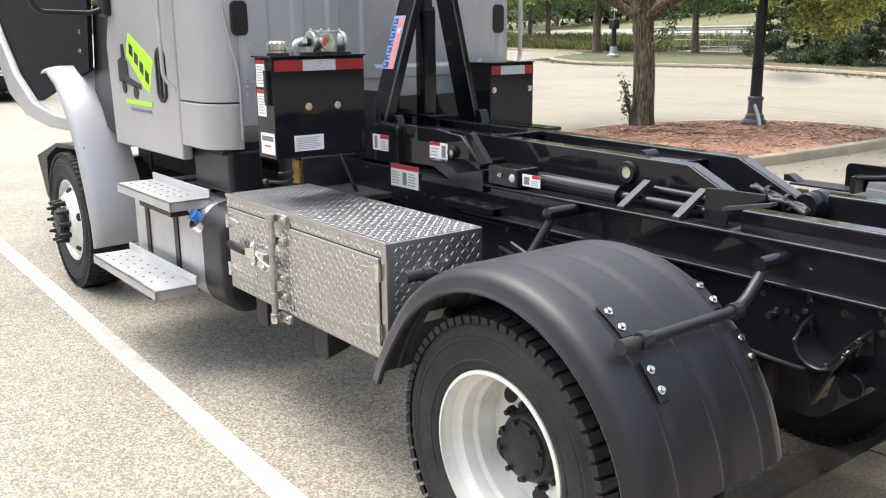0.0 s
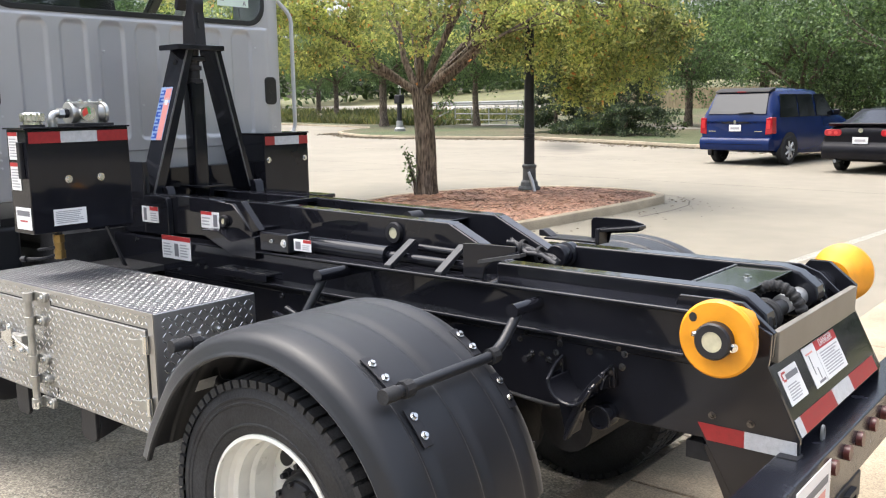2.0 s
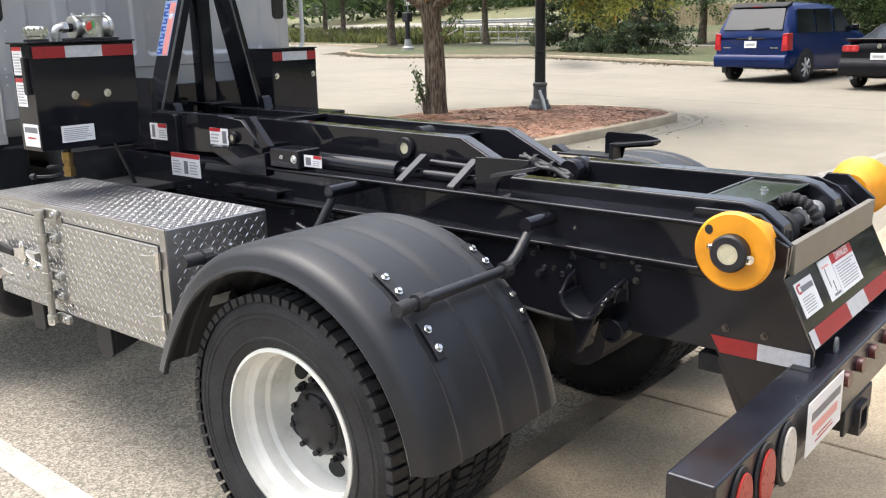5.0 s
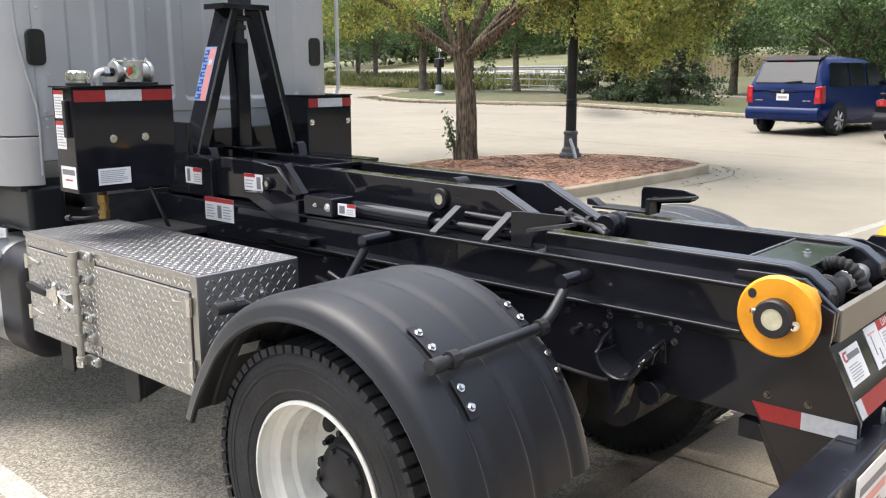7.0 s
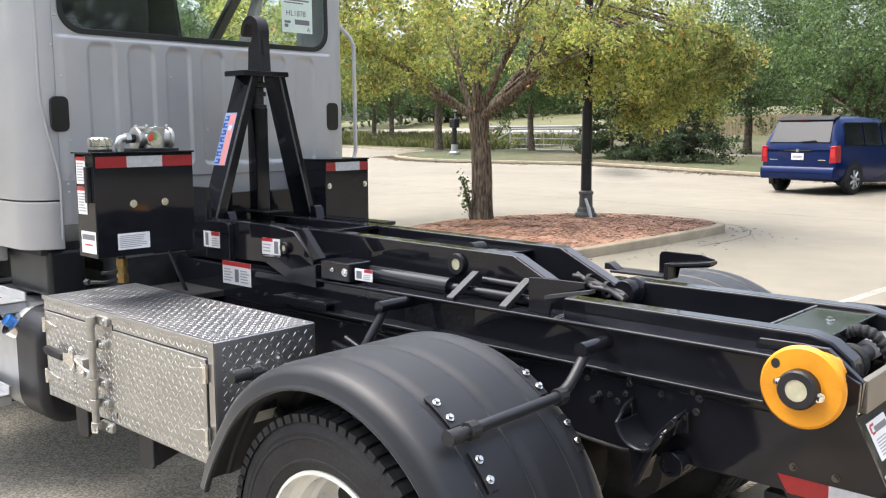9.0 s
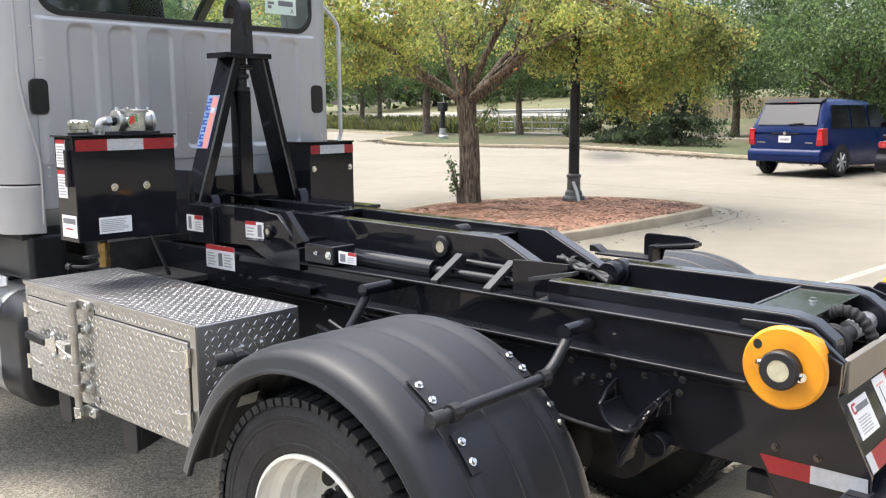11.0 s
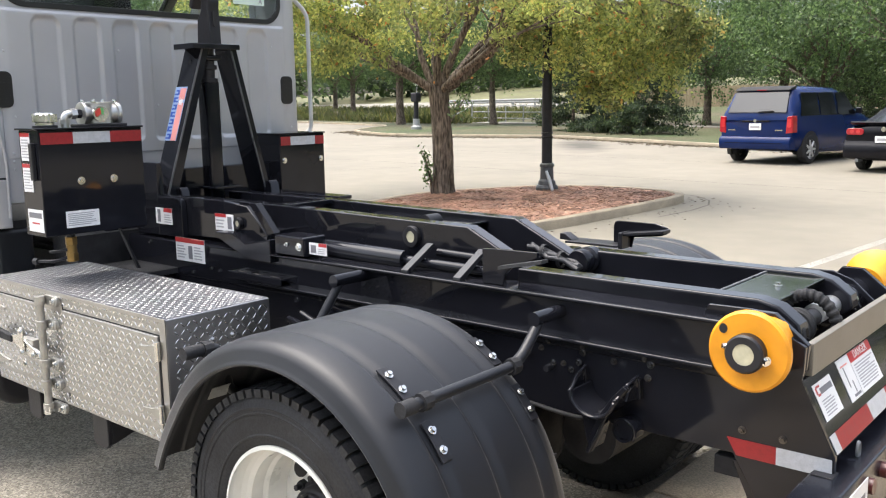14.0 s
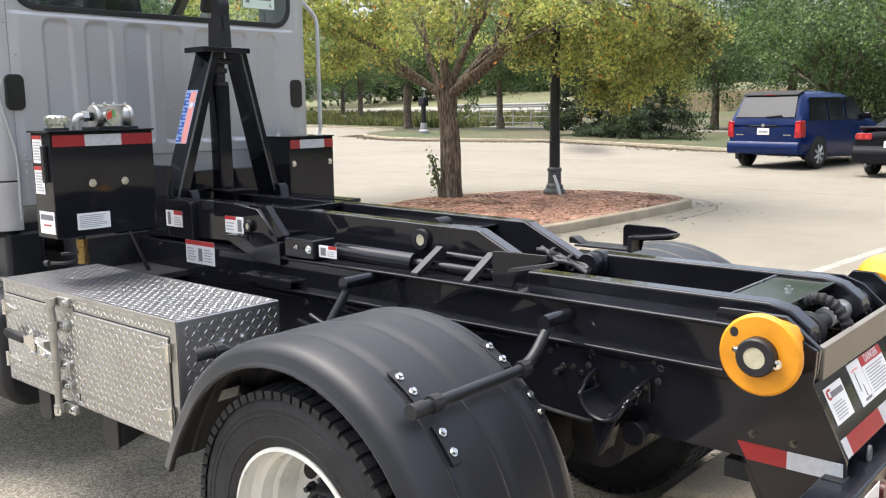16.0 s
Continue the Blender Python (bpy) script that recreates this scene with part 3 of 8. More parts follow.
def gutter_scraps():
    """Dry leaves and twigs caught in the gutter."""
    rng = np.random.RandomState(8)
    verts, faces = [], []
    spots = [(0.25, 1.63, 0.024, 1, 0.035, 0.0), (0.27, 2.56, 0.03, 46, 0.05, 0.07), (0.30, 0.9, 0.024, 5, 0.016, 0.25), (0.5, 1.2, 0.134, 8, 0.010, 0.5)]
    for x0, y0, z0, n, size, spread in spots:
        for _ in range(n):
            x, y = x0 + rng.normal() * spread, y0 + rng.normal() * spread * 1.3
            if z0 < 0.1 and x > 0.345:
                x = 0.345
            a, ln, w = rng.rand() * 6.3, size * (0.6 + 0.8 * rng.rand()), size * (0.2 + 0.35 * rng.rand())
            c, t, z = math.cos(a), math.sin(a), z0 + rng.rand() * 0.02 * (n > 20)
            k = len(verts)
            verts += [(x - c * ln, y - t * ln, z), (x + t * w, y - c * w, z + 0.006), (x + c * ln, y + t * ln, z + 0.004), (x - t * w, y + c * w, z + 0.008)]
            faces.append((k, k + 1, k + 2, k + 3))
    tagged(raw("gutter_scraps", verts, faces, SCRAP), "dry pale leaves and twigs caught in the gutter", "leaf litter", kind="stuff")


SCRAP = leaf_mat("dry_scrap", [(0.0, (0.16, 0.12, 0.08)), (0.6, (0.30, 0.25, 0.18)), (1.0, (0.45, 0.40, 0.31))], (0.4, 0.4, 0.3), 8.0)
gutter_scraps()
stripe("stall_line", -14.0, -0.05, 0.25, -0.24, 0.12)
stripe("stall_line", -1.18, 6.2, -0.5, 13.5, 0.12)
VERGE_EDGE = [(-75, 49), (-47, 42.0), (-40, 40.0), (-37.0, 38.9), (-35.6, 37.4), (-34.6, 34.9), (-33.4, 32.8), (-31.5, 31.2), (-28.5, 29.7), (-25.8, 29.3), (-22.5, 30.3), (-19.2, 31.0), (-14.5, 29.4), (-10.5, 27.8), (-5, 26.3), (4, 24.5), (30, 20), (60, 14)]
kerb_along("verge_kerb", VERGE_EDGE, 0.16, 0.12, "long low concrete kerb along the grass verge")
sheet("verge", VERGE_EDGE + [(90, 60), (40, 60), (-10, 58), (-60, 75), (-110, 90)], 0.09, GRASS, "mown grass verge with bare brown patches", "grass")
LOT_OUT = [(60, 3.1)] + VERGE_EDGE[::-1] + [(-120, 30), (-60, 3.6)]
sheet("lot", LOT_OUT, 0.004, LOT, "sun-bleached pale concrete lot with faint stains and darker patches", "parking lot")


def joint(points):
    for (x0, y0), (x1, y1) in zip(points, points[1:]):
        d = Vector((x1 - x0, y1 - y0)).normalized()
        s = Vector((-d.y, d.x)) * 0.015
        sheet("pavement_joint", [(x0 + s.x, y0 + s.y), (x1 + s.x, y1 + s.y), (x1 - s.x, y1 - s.y), (x0 - s.x, y0 - s.y)], 0.0085, CRACK, "thin dark joint in the lot", "joint")


joint([(-30, 17.2), (-22, 16.8), (-16, 16.9), (-9, 16.2), (2, 15.6)])
joint([(-26, 22.8), (-15, 21.8), (-8, 21.2)])
joint([(-17, 12.2), (-14.6, 14.2), (-13.4, 17.0)])
joint([(-4.05, 10.6), (-3.98, 11.6), (-4.05, 12.4), (-4.3, 13.0), (-4.75, 13.5), (-5.4, 13.75), (-6.2, 13.85)])


FAR_EDGE = [(-260, 172), (-110, 106), (-60, 87), (-10, 68), (60, 68), (160, 40)]


def far_strip(name, steps, material, label, category):
    """A strip of rising land along the road's far edge; steps are (metres beyond that edge, height)."""
    b = bm()
    rings = [[b.verts.new((x - out * 0.62, y + out * 0.78, z)) for x, y in FAR_EDGE] for out, z in steps]
    for p, q in zip(rings, rings[1:]):
        for i in range(len(p) - 1):
            b.faces.new((p[i], p[i + 1], q[i + 1], q[i]))
    solid(name, b, material, label, category, "structure")


def build_field():
    far_strip("bank", ((-42, 0.4), (-30, 0.95), (-19, 1.45)), GRASS, "rough grass bank up to the road", "grass")
    far_strip("road", ((-19, 1.45), (-2, 2.15)), ROADM, "pale distant road behind the verge", "road")
    far_strip("field", ((-2, 2.13), (12, 2.75), (30, 3.5), (55, 4.5), (90, 5.4)), FIELD, "dry yellow-green field rising beyond the road", "field")


build_field()


# ---- trees ----
def limb(b, rnd, p, d, length, r, depth, tips):
    pts, radii = [p.copy()], [r]
    steps = 5
    for i in range(steps):
        d = (d + Vector((rnd.uniform(-1, 1), rnd.uniform(-1, 1), rnd.uniform(-0.6, 0.8))) * 0.16).normalized()
        p = p + d * length / steps
        pts.append(p.copy())
        radii.append(r * (1 - 0.5 * (i + 1) / steps))
    tube(b, pts, radii, seg=max(5, 10 - 2 * depth))
    tips.append((p.copy(), d.copy()))
    if depth < 3:
        for _ in range(rnd.choice((2, 3, 3))):
            k = rnd.randint(2, steps)
            nd = (d + Vector((rnd.uniform(-1, 1), rnd.uniform(-1, 1), rnd.uniform(-0.35, 0.5))) * 0.85).normalized()
            limb(b, rnd, pts[k], nd, length * rnd.uniform(0.55, 0.8), radii[k] * 0.65, depth + 1, tips)


def leaves(name, centres, count, size, material, parent, seed, spread):
    """Many small folded leaves scattered round clump centres."""
    rng = np.random.RandomState(seed)
    c = np.array(centres)[rng.randint(len(centres), size=count)]
    pos = c + rng.normal(size=(count, 3)) * np.array(spread)
    d = rng.normal(size=(count, 3))
    d[:, 2] -= 0.35
    d /= np.linalg.norm(d, axis=1)[:, None]
    s = np.cross(d, rng.normal(size=(count, 3)))
    s /= np.linalg.norm(s, axis=1)[:, None]
    nrm = np.cross(d, s)
    ln = (size * (0.6 + 0.8 * rng.rand(count)))[:, None]
    v = np.empty((count, 4, 3))
    v[:, 0], v[:, 2] = pos - d * ln * 0.5, pos + d * ln * 0.5
    v[:, 1], v[:, 3] = pos + s * ln * 0.27 + nrm * ln * 0.1, pos - s * ln * 0.27 + nrm * ln * 0.1
    idx = np.arange(count)[:, None] * 4
    f = np.concatenate([idx + [0, 1, 2], idx + [0, 2, 3]])
    return raw(name, v.reshape(-1, 3).tolist(), f.tolist(), material, parent)


def crown_points(rnd, centre, radii, n, hollow=0.45, floor=None):
    """Clump centres in an uneven egg, more towards its skin."""
    out = []
    while len(out) < n:
        q = Vector((rnd.uniform(-1, 1), rnd.uniform(-1, 1), rnd.uniform(-1, 1)))
        if not hollow < q.length < 1:
            continue
        bump = 0.8 + 0.35 * noise.noise(q * 2.3 + Vector(centre))
        p = Vector(centre) + Vector((q.x * radii[0], q.y * radii[1], q.z * radii[2])) * bump
        if floor is None or p.z > floor:
            out.append(p[:])
    return out


def tree(x, y, label, trunk_h, trunk_r, centre, radii, clumps, count, leaf, material, seed, lean=(0, 0), spread=0.3, limbs=6, name="tree", lift=0.12, droop=(), mains=(), clear=0.0, flare=1.35):
    rnd = random.Random(seed)
    z = slope(x, y) + lift
    root = thing(name, label, "tree", "" if mains else "trees on the verge", at=pose(x, y, z))
    b = bm()
    path, radii_t = [], []
    for i in range(9):
        f = i / 8
        path.append((lean[0] * f + 0.03 * math.sin(5 * f + seed), lean[1] * f + 0.03 * math.cos(4 * f), -0.05 + f * (trunk_h + 0.05)))
        radii_t.append(trunk_r * (flare - (flare - 1) * min(1, f * 5)) * (1 - (0.18 * f if not mains else 0.12 * f - 0.3 * max(0, f - 0.8))))
    tube(b, path, radii_t, seg=18)
    tips = []
    top = Vector(path[-1])
    for d, length, r in mains:
        limb(b, rnd, top - Vector((0, 0, 0.12)), Vector(d).normalized(), length, r, 1, tips)
    for k in range(limbs):
        a = 2 * math.pi * (k + rnd.uniform(-0.25, 0.25)) / limbs
        aim = Vector((centre[0] - x, centre[1] - y, 0)) * 0.12
        d = (Vector((math.cos(a), math.sin(a), rnd.uniform(0.35, 1.0))) + aim).normalized()
        limb(b, rnd, top - Vector((0, 0, rnd.uniform(0, 0.35))), d, max(radii) * rnd.uniform(0.42, 0.62), trunk_r * rnd.uniform(0.45, 0.66), 1, tips)
    for v in b.verts:
        q = v.co * 7
        v.co += v.normal * 0 + Vector((noise.noise(q), noise.noise(q + Vector((9, 0, 0))), 0)) * trunk_r * 0.09
    part("trunk", b, BARK, root, "rough brown bark", smooth=60)
    local = [(cx - x, cy - y, cz - z) for cx, cy, cz in crown_points(rnd, centre, radii, clumps, floor=2.35 if clear else None)]
    local += [(p[0] - x, p[1] - y, p[2] - z) for p in droop]
    if clear:
        local = [q for q in local if math.hypot(q[0], q[1]) > clear or q[2] > trunk_h + 1.2]
    near = [t[0][:] for t in tips[::2 if clear else 1] if not (clear and (t[0].z < trunk_h + 0.8 or math.hypot(t[0].x, t[0].y) < clear and t[0].z < trunk_h + 1.2)) and (Vector((t[0].x * 0.8, t[0].y * 0.8, 0))).length < max(radii)]
    leaves("crown", local + near, count, leaf, material, root, seed, (spread, spread, spread * 0.7))
    return root


def shrub(x, y, label, size, count, leaf, material, seed, name="bush"):
    """A spreading evergreen: tiers of boughs that reach out and sag, needled along their length."""
    rnd = random.Random(seed)
    z = slope(x, y) + 0.1
    root = thing(name, label, "bush", "bushes on the verge", at=pose(x, y, z))
    b = bm()
    tube(b, [(0, 0, -0.05), (0.03, 0.02, size[2] * 0.5), (0, 0, size[2] * 0.97)], [0.09, 0.06, 0.015], seg=8)
    pts = []
    for k in range(64):
        f = rnd.random() ** 1.25
        a = rnd.uniform(0, 2 * math.pi)
        reach = (1 - f) ** 0.75 * rnd.uniform(0.6, 1.08) + 0.06
        start = Vector((0, 0, 0.12 + f * size[2] * 0.9))
        run = [start + Vector((math.cos(a) * size[0] * reach * g, math.sin(a) * size[1] * reach * g, 0.32 * g - 0.42 * g * g)) for g in (0.0, 0.35, 0.7, 1.0)]
        if k < 30:
            tube(b, [p[:] for p in run], [0.022, 0.016, 0.011, 0.005], seg=5)
        for g in range(7):
            h = 0.3 + 0.7 * g / 6
            p = start + Vector((math.cos(a) * size[0] * reach * h, math.sin(a) * size[1] * reach * h, 0.32 * h - 0.42 * h * h))
            pts.append((p + Vector((rnd.uniform(-0.12, 0.12), rnd.uniform(-0.12, 0.12), rnd.uniform(-0.05, 0.05))) * (1.6 - h))[:])
    part("stem", b, BARK, root, smooth=60)
    leaves("foliage", pts, count, leaf, material, root, seed, (0.13, 0.13, 0.075))
    return root


# boughs that hang low on the open side
drp = random.Random(6)
TX, TY = -8.05, 10.35
across = lambda u, w, z: (0.755 * u - 0.656 * w, 0.656 * u + 0.755 * w, z)
DROOP, BOUGHS = [], []
for k in range(20):
    u, w = drp.uniform(0.9, 4.6), drp.uniform(-1.8, 1.2)
    low = 2.25 + 0.55 * drp.random() + 0.12 * abs(u - 3.0)
    for i in range(5):
        f = i / 4
        q = across(u + 0.28 * (f - 0.5) * drp.uniform(-1, 2), w - 0.3 * f, low + 0.85 * f * (1.2 - 0.5 * f))
        DROOP.append((TX + q[0], TY + q[1], q[2]))
    BOUGHS.append(DROOP[-5:])
for k in range(54):
    u, w = drp.uniform(-4.1, -1.0), drp.uniform(-1.6, 1.2)
    q = across(u, w, 2.62 + drp.uniform(-0.2, 0.9) + 0.1 * abs(u + 2.4))
    DROOP.append((TX + q[0], TY + q[1], q[2]))
for k in range(12):
    u, w = drp.uniform(2.5, 4.1), drp.uniform(-0.7, 0.7)
    low = 1.62 + 0.5 * drp.random() + 0.3 * abs(u - 2.8)
    for i in range(6):
        f = i / 5
        q = across(u + 0.3 * (f - 0.5) * drp.uniform(-1, 1.5), w - 0.25 * f, low + 1.1 * f)
        DROOP.append((TX + q[0], TY + q[1], q[2]))
    BOUGHS.append(DROOP[-6:])
for k in range(46):
    u, w = drp.uniform(-4.2, -1.2), drp.uniform(-2.2, 1.5)
    q = across(u, w, drp.uniform(3.2, 4.9))
    DROOP.append((TX + q[0], TY + q[1], q[2]))
MAINS = [(across(-0.88, -0.3, 0.50), 2.6, 0.085), (across(-0.75, 0.2, 0.66), 2.1, 0.075), (across(0.6, -0.9, 0.55), 1.9, 0.075), (across(-0.5, 0.5, 0.8), 1.9, 0.07), (across(-0.2, -0.2, 1.0), 2.0, 0.08), (across(0.28, -0.35, 0.95), 2.0, 0.08),
         (across(0.85, 0.0, 0.55), 2.4, 0.095), (across(0.5, 0.8, 0.6), 2.2, 0.08), (across(-0.1, 0.9, 0.8), 2.0, 0.07)]
crab = tree(TX, TY, "broad low crab-apple tree turning yellow in the mulch island", 1.88, 0.19, (-7.70, 10.8, 4.15), (4.5, 4.5, 2.6), 250, 86000, 0.074, LEAF, 11, lean=(-0.06, -0.02), spread=0.135, limbs=0, droop=DROOP, mains=MAINS, clear=1.35, flare=1.12)
turned = [(p[0] - TX, p[1] - TY, p[2] - slope(TX, TY) - 0.12) for p in DROOP + crown_points(random.Random(23), (-7.70, 10.8, 4.15), (4.5, 4.5, 2.6), 160, 0.7)]
tagged(leaves("turned_leaves", turned, 260, 0.085, LEAF_TURNED, crab, 24, (0.16, 0.16, 0.12)), "orange leaves that turned early", kind="stuff")
# dark twigs that carry the hanging boughs
rtw = random.Random(19)
for bough in BOUGHS:
    pts = [Vector(p) - Vector((TX, TY, slope(TX, TY) + 0.12)) for p in bough]
    root_end = pts[-1] + Vector((-pts[-1].x * 0.35, -pts[-1].y * 0.35, 0.45))
    path = [p + Vector((rtw.uniform(-0.05, 0.05), rtw.uniform(-0.05, 0.05), 0)) for p in pts] + [root_end]
    part("twig", tube(bm(), [p[:] for p in path], [0.006 + 0.016 * i / len(path) for i in range(len(path))], seg=6), BARK, crab)
# green shoots under the fork
FORK = [across(0.24 + 0.05 * k, -0.12, 1.45 + 0.09 * k) for k in range(6)]
part("fork_shoot", tube(bm(), [across(0.10, -0.08, 1.25)] + FORK, [0.012, 0.010, 0.009, 0.008, 0.007, 0.006, 0.004], seg=6), BARK, crab)
tagged(leaves("fork_leaves", FORK, 190, 0.065, LEAF_GREEN, crab, 27, (0.07, 0.07, 0.08)), "green leaves on a shoot under the fork", kind="stuff")
# thin leafy shoots at the island tree's foot
rsh = random.Random(14)
shoots = thing("tree_shoots", "thin leafy shoots at the foot of the island tree", "shrub", at=pose(TX - 0.12, TY - 0.17, slope(TX, TY) + 0.12))
SHOOT_TIPS = []
for k in range(9):
    top = Vector((rsh.uniform(-0.16, 0.02), rsh.uniform(-0.16, 0.02), rsh.uniform(0.35, 0.85)))
    part("shoot", tube(bm(), [(0, 0, -0.05), top * 0.5 + Vector((0.02, 0, 0)), top], [0.009, 0.007, 0.004], seg=6), BARK, shoots)
    SHOOT_TIPS += [(top * f)[:] for f in (0.55, 0.75, 0.9, 1.0)]
tagged(leaves("leaf_cluster", SHOOT_TIPS, 230, 0.06, LEAF_GREEN, shoots, 15, (0.04, 0.04, 0.06)), kind="stuff")
for i, (x, y, th, r, cz, rad, n, s, seed) in enumerate([
        (-30.9, 42.1, 3.0, 0.2, 5.6, (4.2, 4.2, 3.2), 15000, 0.22, 21), (-36.9, 40.3, 3.2, 0.26, 5.9, (4.2, 4.2, 3.2), 15000, 0.22, 22),
        (-55.5, 54.2, 3.2, 0.24, 6.4, (4.4, 4.4, 3.3), 14000, 0.22, 29), (-64.0, 60.0, 3.2, 0.25, 6.6, (5.0, 5.0, 3.6), 14000, 0.24, 23),
        (-25.0, 44.0, 3.0, 0.2, 6.0, (4.4, 4.4, 3.6), 14000, 0.24, 30), (-18.7, 45.4, 2.8, 0.22, 6.6, (5.0, 5.0, 4.9), 12400, 0.25, 24),
        (-11.0, 40.0, 1.9, 0.25, 6.1, (5.0, 5.0, 5.6), 14880, 0.25, 25), (-4.0, 37.0, 1.9, 0.28, 6.0, (5.4, 5.4, 5.8), 14880, 0.25, 26),
        (-56.0, 36.0, 3.4, 0.3, 9.0, (6.0, 6.0, 6.4), 14000, 0.34, 31), (-66.0, 46.0, 3.4, 0.3, 9.5, (6.5, 6.5, 6.8), 14000, 0.34, 32), (-62.0, 28.0, 3.4, 0.3, 9.0, (6.5, 6.5, 6.6), 14000, 0.34, 33),
        (3.0, 34.5, 1.9, 0.28, 6.1, (5.4, 5.4, 6.0), 12400, 0.25, 27), (-15.5, 48.0, 2.8, 0.28, 7.4, (5.5, 5.5, 5.9), 12400, 0.27, 28), (10.0, 33.0, 1.8, 0.28, 5.8, (5.4, 5.4, 5.8), 12400, 0.26, 34), (-7.5, 44.0, 1.8, 0.28, 5.6, (5.6, 5.6, 5.6), 12400, 0.27, 35), (0.5, 42.0, 1.8, 0.28, 5.6, (5.8, 5.8, 5.6), 12400, 0.27, 36)]):
    tree(x, y, "leafy green tree standing on the grass verge", th, r, (x, y, cz), rad, 210, int(n * 1.75), s * 0.62, LEAF_GREEN, seed, spread=0.40, limbs=5, lift=0.13)
for x, y, size, seed in [(-21.4, 36.0, (2.4, 2.0, 4.2), 41), (-19.2, 35.4, (2.7, 2.2, 5.0), 42), (-16.7, 34.3, (2.9, 2.2, 4.4), 43)]:
    shrub(x, y, "dark spreading evergreen bush on the verge", size, 19000, 0.115, NEEDLE, seed)


def kerb_litter():
    """Fallen leaves and dirt that have gathered along the verge kerb."""
    rng = np.random.RandomState(19)
    verts, faces = [], []
    path = VERGE_EDGE[6:15]
    for _ in range(5200):
        i = rng.randint(len(path) - 1)
        f = rng.rand()
        x, y = path[i][0] * (1 - f) + path[i + 1][0] * f, path[i][1] * (1 - f) + path[i + 1][1] * f
        dense = 0.35 + 0.65 * max(0, noise.noise(Vector((x * 0.35, 0, 2))) + 0.5)
        y -= abs(rng.normal()) * 0.7 * dense + 0.02
        x += rng.normal() * 0.2
        z = slope(x, y) + 0.012
        a, ln, w = rng.rand() * 6.3, 0.03 + rng.rand() * 0.05, 0.015 + rng.rand() * 0.03
        k = len(verts)
        c, s = math.cos(a), math.sin(a)
        verts += [(x - c * ln, y - s * ln, z), (x + s * w, y - c * w, z + 0.02), (x + c * ln, y + s * ln, z), (x - s * w, y + c * w, z + 0.015)]
        faces.append((k, k + 1, k + 2, k + 3))
    ring = island_outline(0.05)
    for _ in range(380):
        px, py = ring[rng.randint(len(ring))]
        x, y = px + abs(rng.normal()) * 0.5 + 0.02, py + rng.normal() * 0.25
        if x < -4.8:
            continue
        z = slope(x, y) + 0.010
        a, ln, w = rng.rand() * 6.3, 0.012 + rng.rand() * 0.03, 0.008 + rng.rand() * 0.014
        k = len(verts)
        c, s = math.cos(a), math.sin(a)
        verts += [(x - c * ln, y - s * ln, z), (x + s * w, y - c * w, z + 0.008), (x + c * ln, y + s * ln, z), (x - s * w, y + c * w, z + 0.006)]
        faces.append((k, k + 1, k + 2, k + 3))
    tagged(raw("kerb_litter", verts, faces, LITTER), "dry brown leaves gathered along the verge kerb", "leaf litter", kind="stuff")


kerb_litter()


def tall_weeds():
    """Unmown weeds on the bank behind the far kerb."""
    rng = np.random.RandomState(29)
    verts, faces = [], []
    for _ in range(16000):
        f, g = rng.rand(), rng.rand() ** 1.3
        x = -78 + 44 * f
        y = 49.7 - 12.0 * (x + 75) / 38 * 0.72 + 1.2 + g * 16
        z = slope(x, y) + 0.05 + 0.035 * max(0, g * 16 - 4)
        h = (0.35 + 0.65 * rng.rand()) * (0.7 + 0.5 * noise.noise(Vector((x * 0.25, y * 0.25, 1))))
        a, w = rng.rand() * 6.3, 0.03 + 0.05 * rng.rand()
        c, t = math.cos(a) * w, math.sin(a) * w
        lx, ly = rng.normal() * 0.18, rng.normal() * 0.18
        k = len(verts)
        verts += [(x - c, y - t, z), (x + c, y + t, z), (x + lx + c * 0.6, y + ly + t * 0.6, z + h * 0.7), (x + lx * 1.6, y + ly * 1.6, z + h)]
        faces += [(k, k + 1, k + 2), (k, k + 2, k + 3)]
    tagged(raw("tall_weeds", verts, faces, WEED), "tall dull green weeds behind the far kerb", "weeds", kind="stuff")


WEED = leaf_mat("tall_weed", [(0.0, (0.05, 0.065, 0.025)), (0.6, (0.10, 0.11, 0.045)), (1.0, (0.20, 0.17, 0.08))], (1.0, 1.1, 0.6), 0.4)
tall_weeds()


def thicket():
    """Dense low growth between the verge trees, right of the evergreen bushes."""
    rnd = random.Random(63)
    pts = []
    for k in range(640):
        f = rnd.random()
        x = -15.0 + 26 * f
        y = 52.5 - 9 * f + rnd.uniform(-2, 2)
        pts.append((x, y, slope(x, y) + 0.1 + rnd.random() * (5.0 + 2.4 * noise.noise(Vector((x * 0.3, 0, 5))))))
    for k in range(260):
        f = rnd.random()
        x, y = -38 + 28 * f, 69.5 - 10.5 * f + rnd.uniform(0, 2.5)
        pts.append((x, y, 1.3 + rnd.random() * (6.5 + 2 * noise.noise(Vector((x * 0.3, 0, 8))))))
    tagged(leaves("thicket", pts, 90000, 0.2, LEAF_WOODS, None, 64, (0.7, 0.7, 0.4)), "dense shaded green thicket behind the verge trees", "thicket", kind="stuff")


thicket()


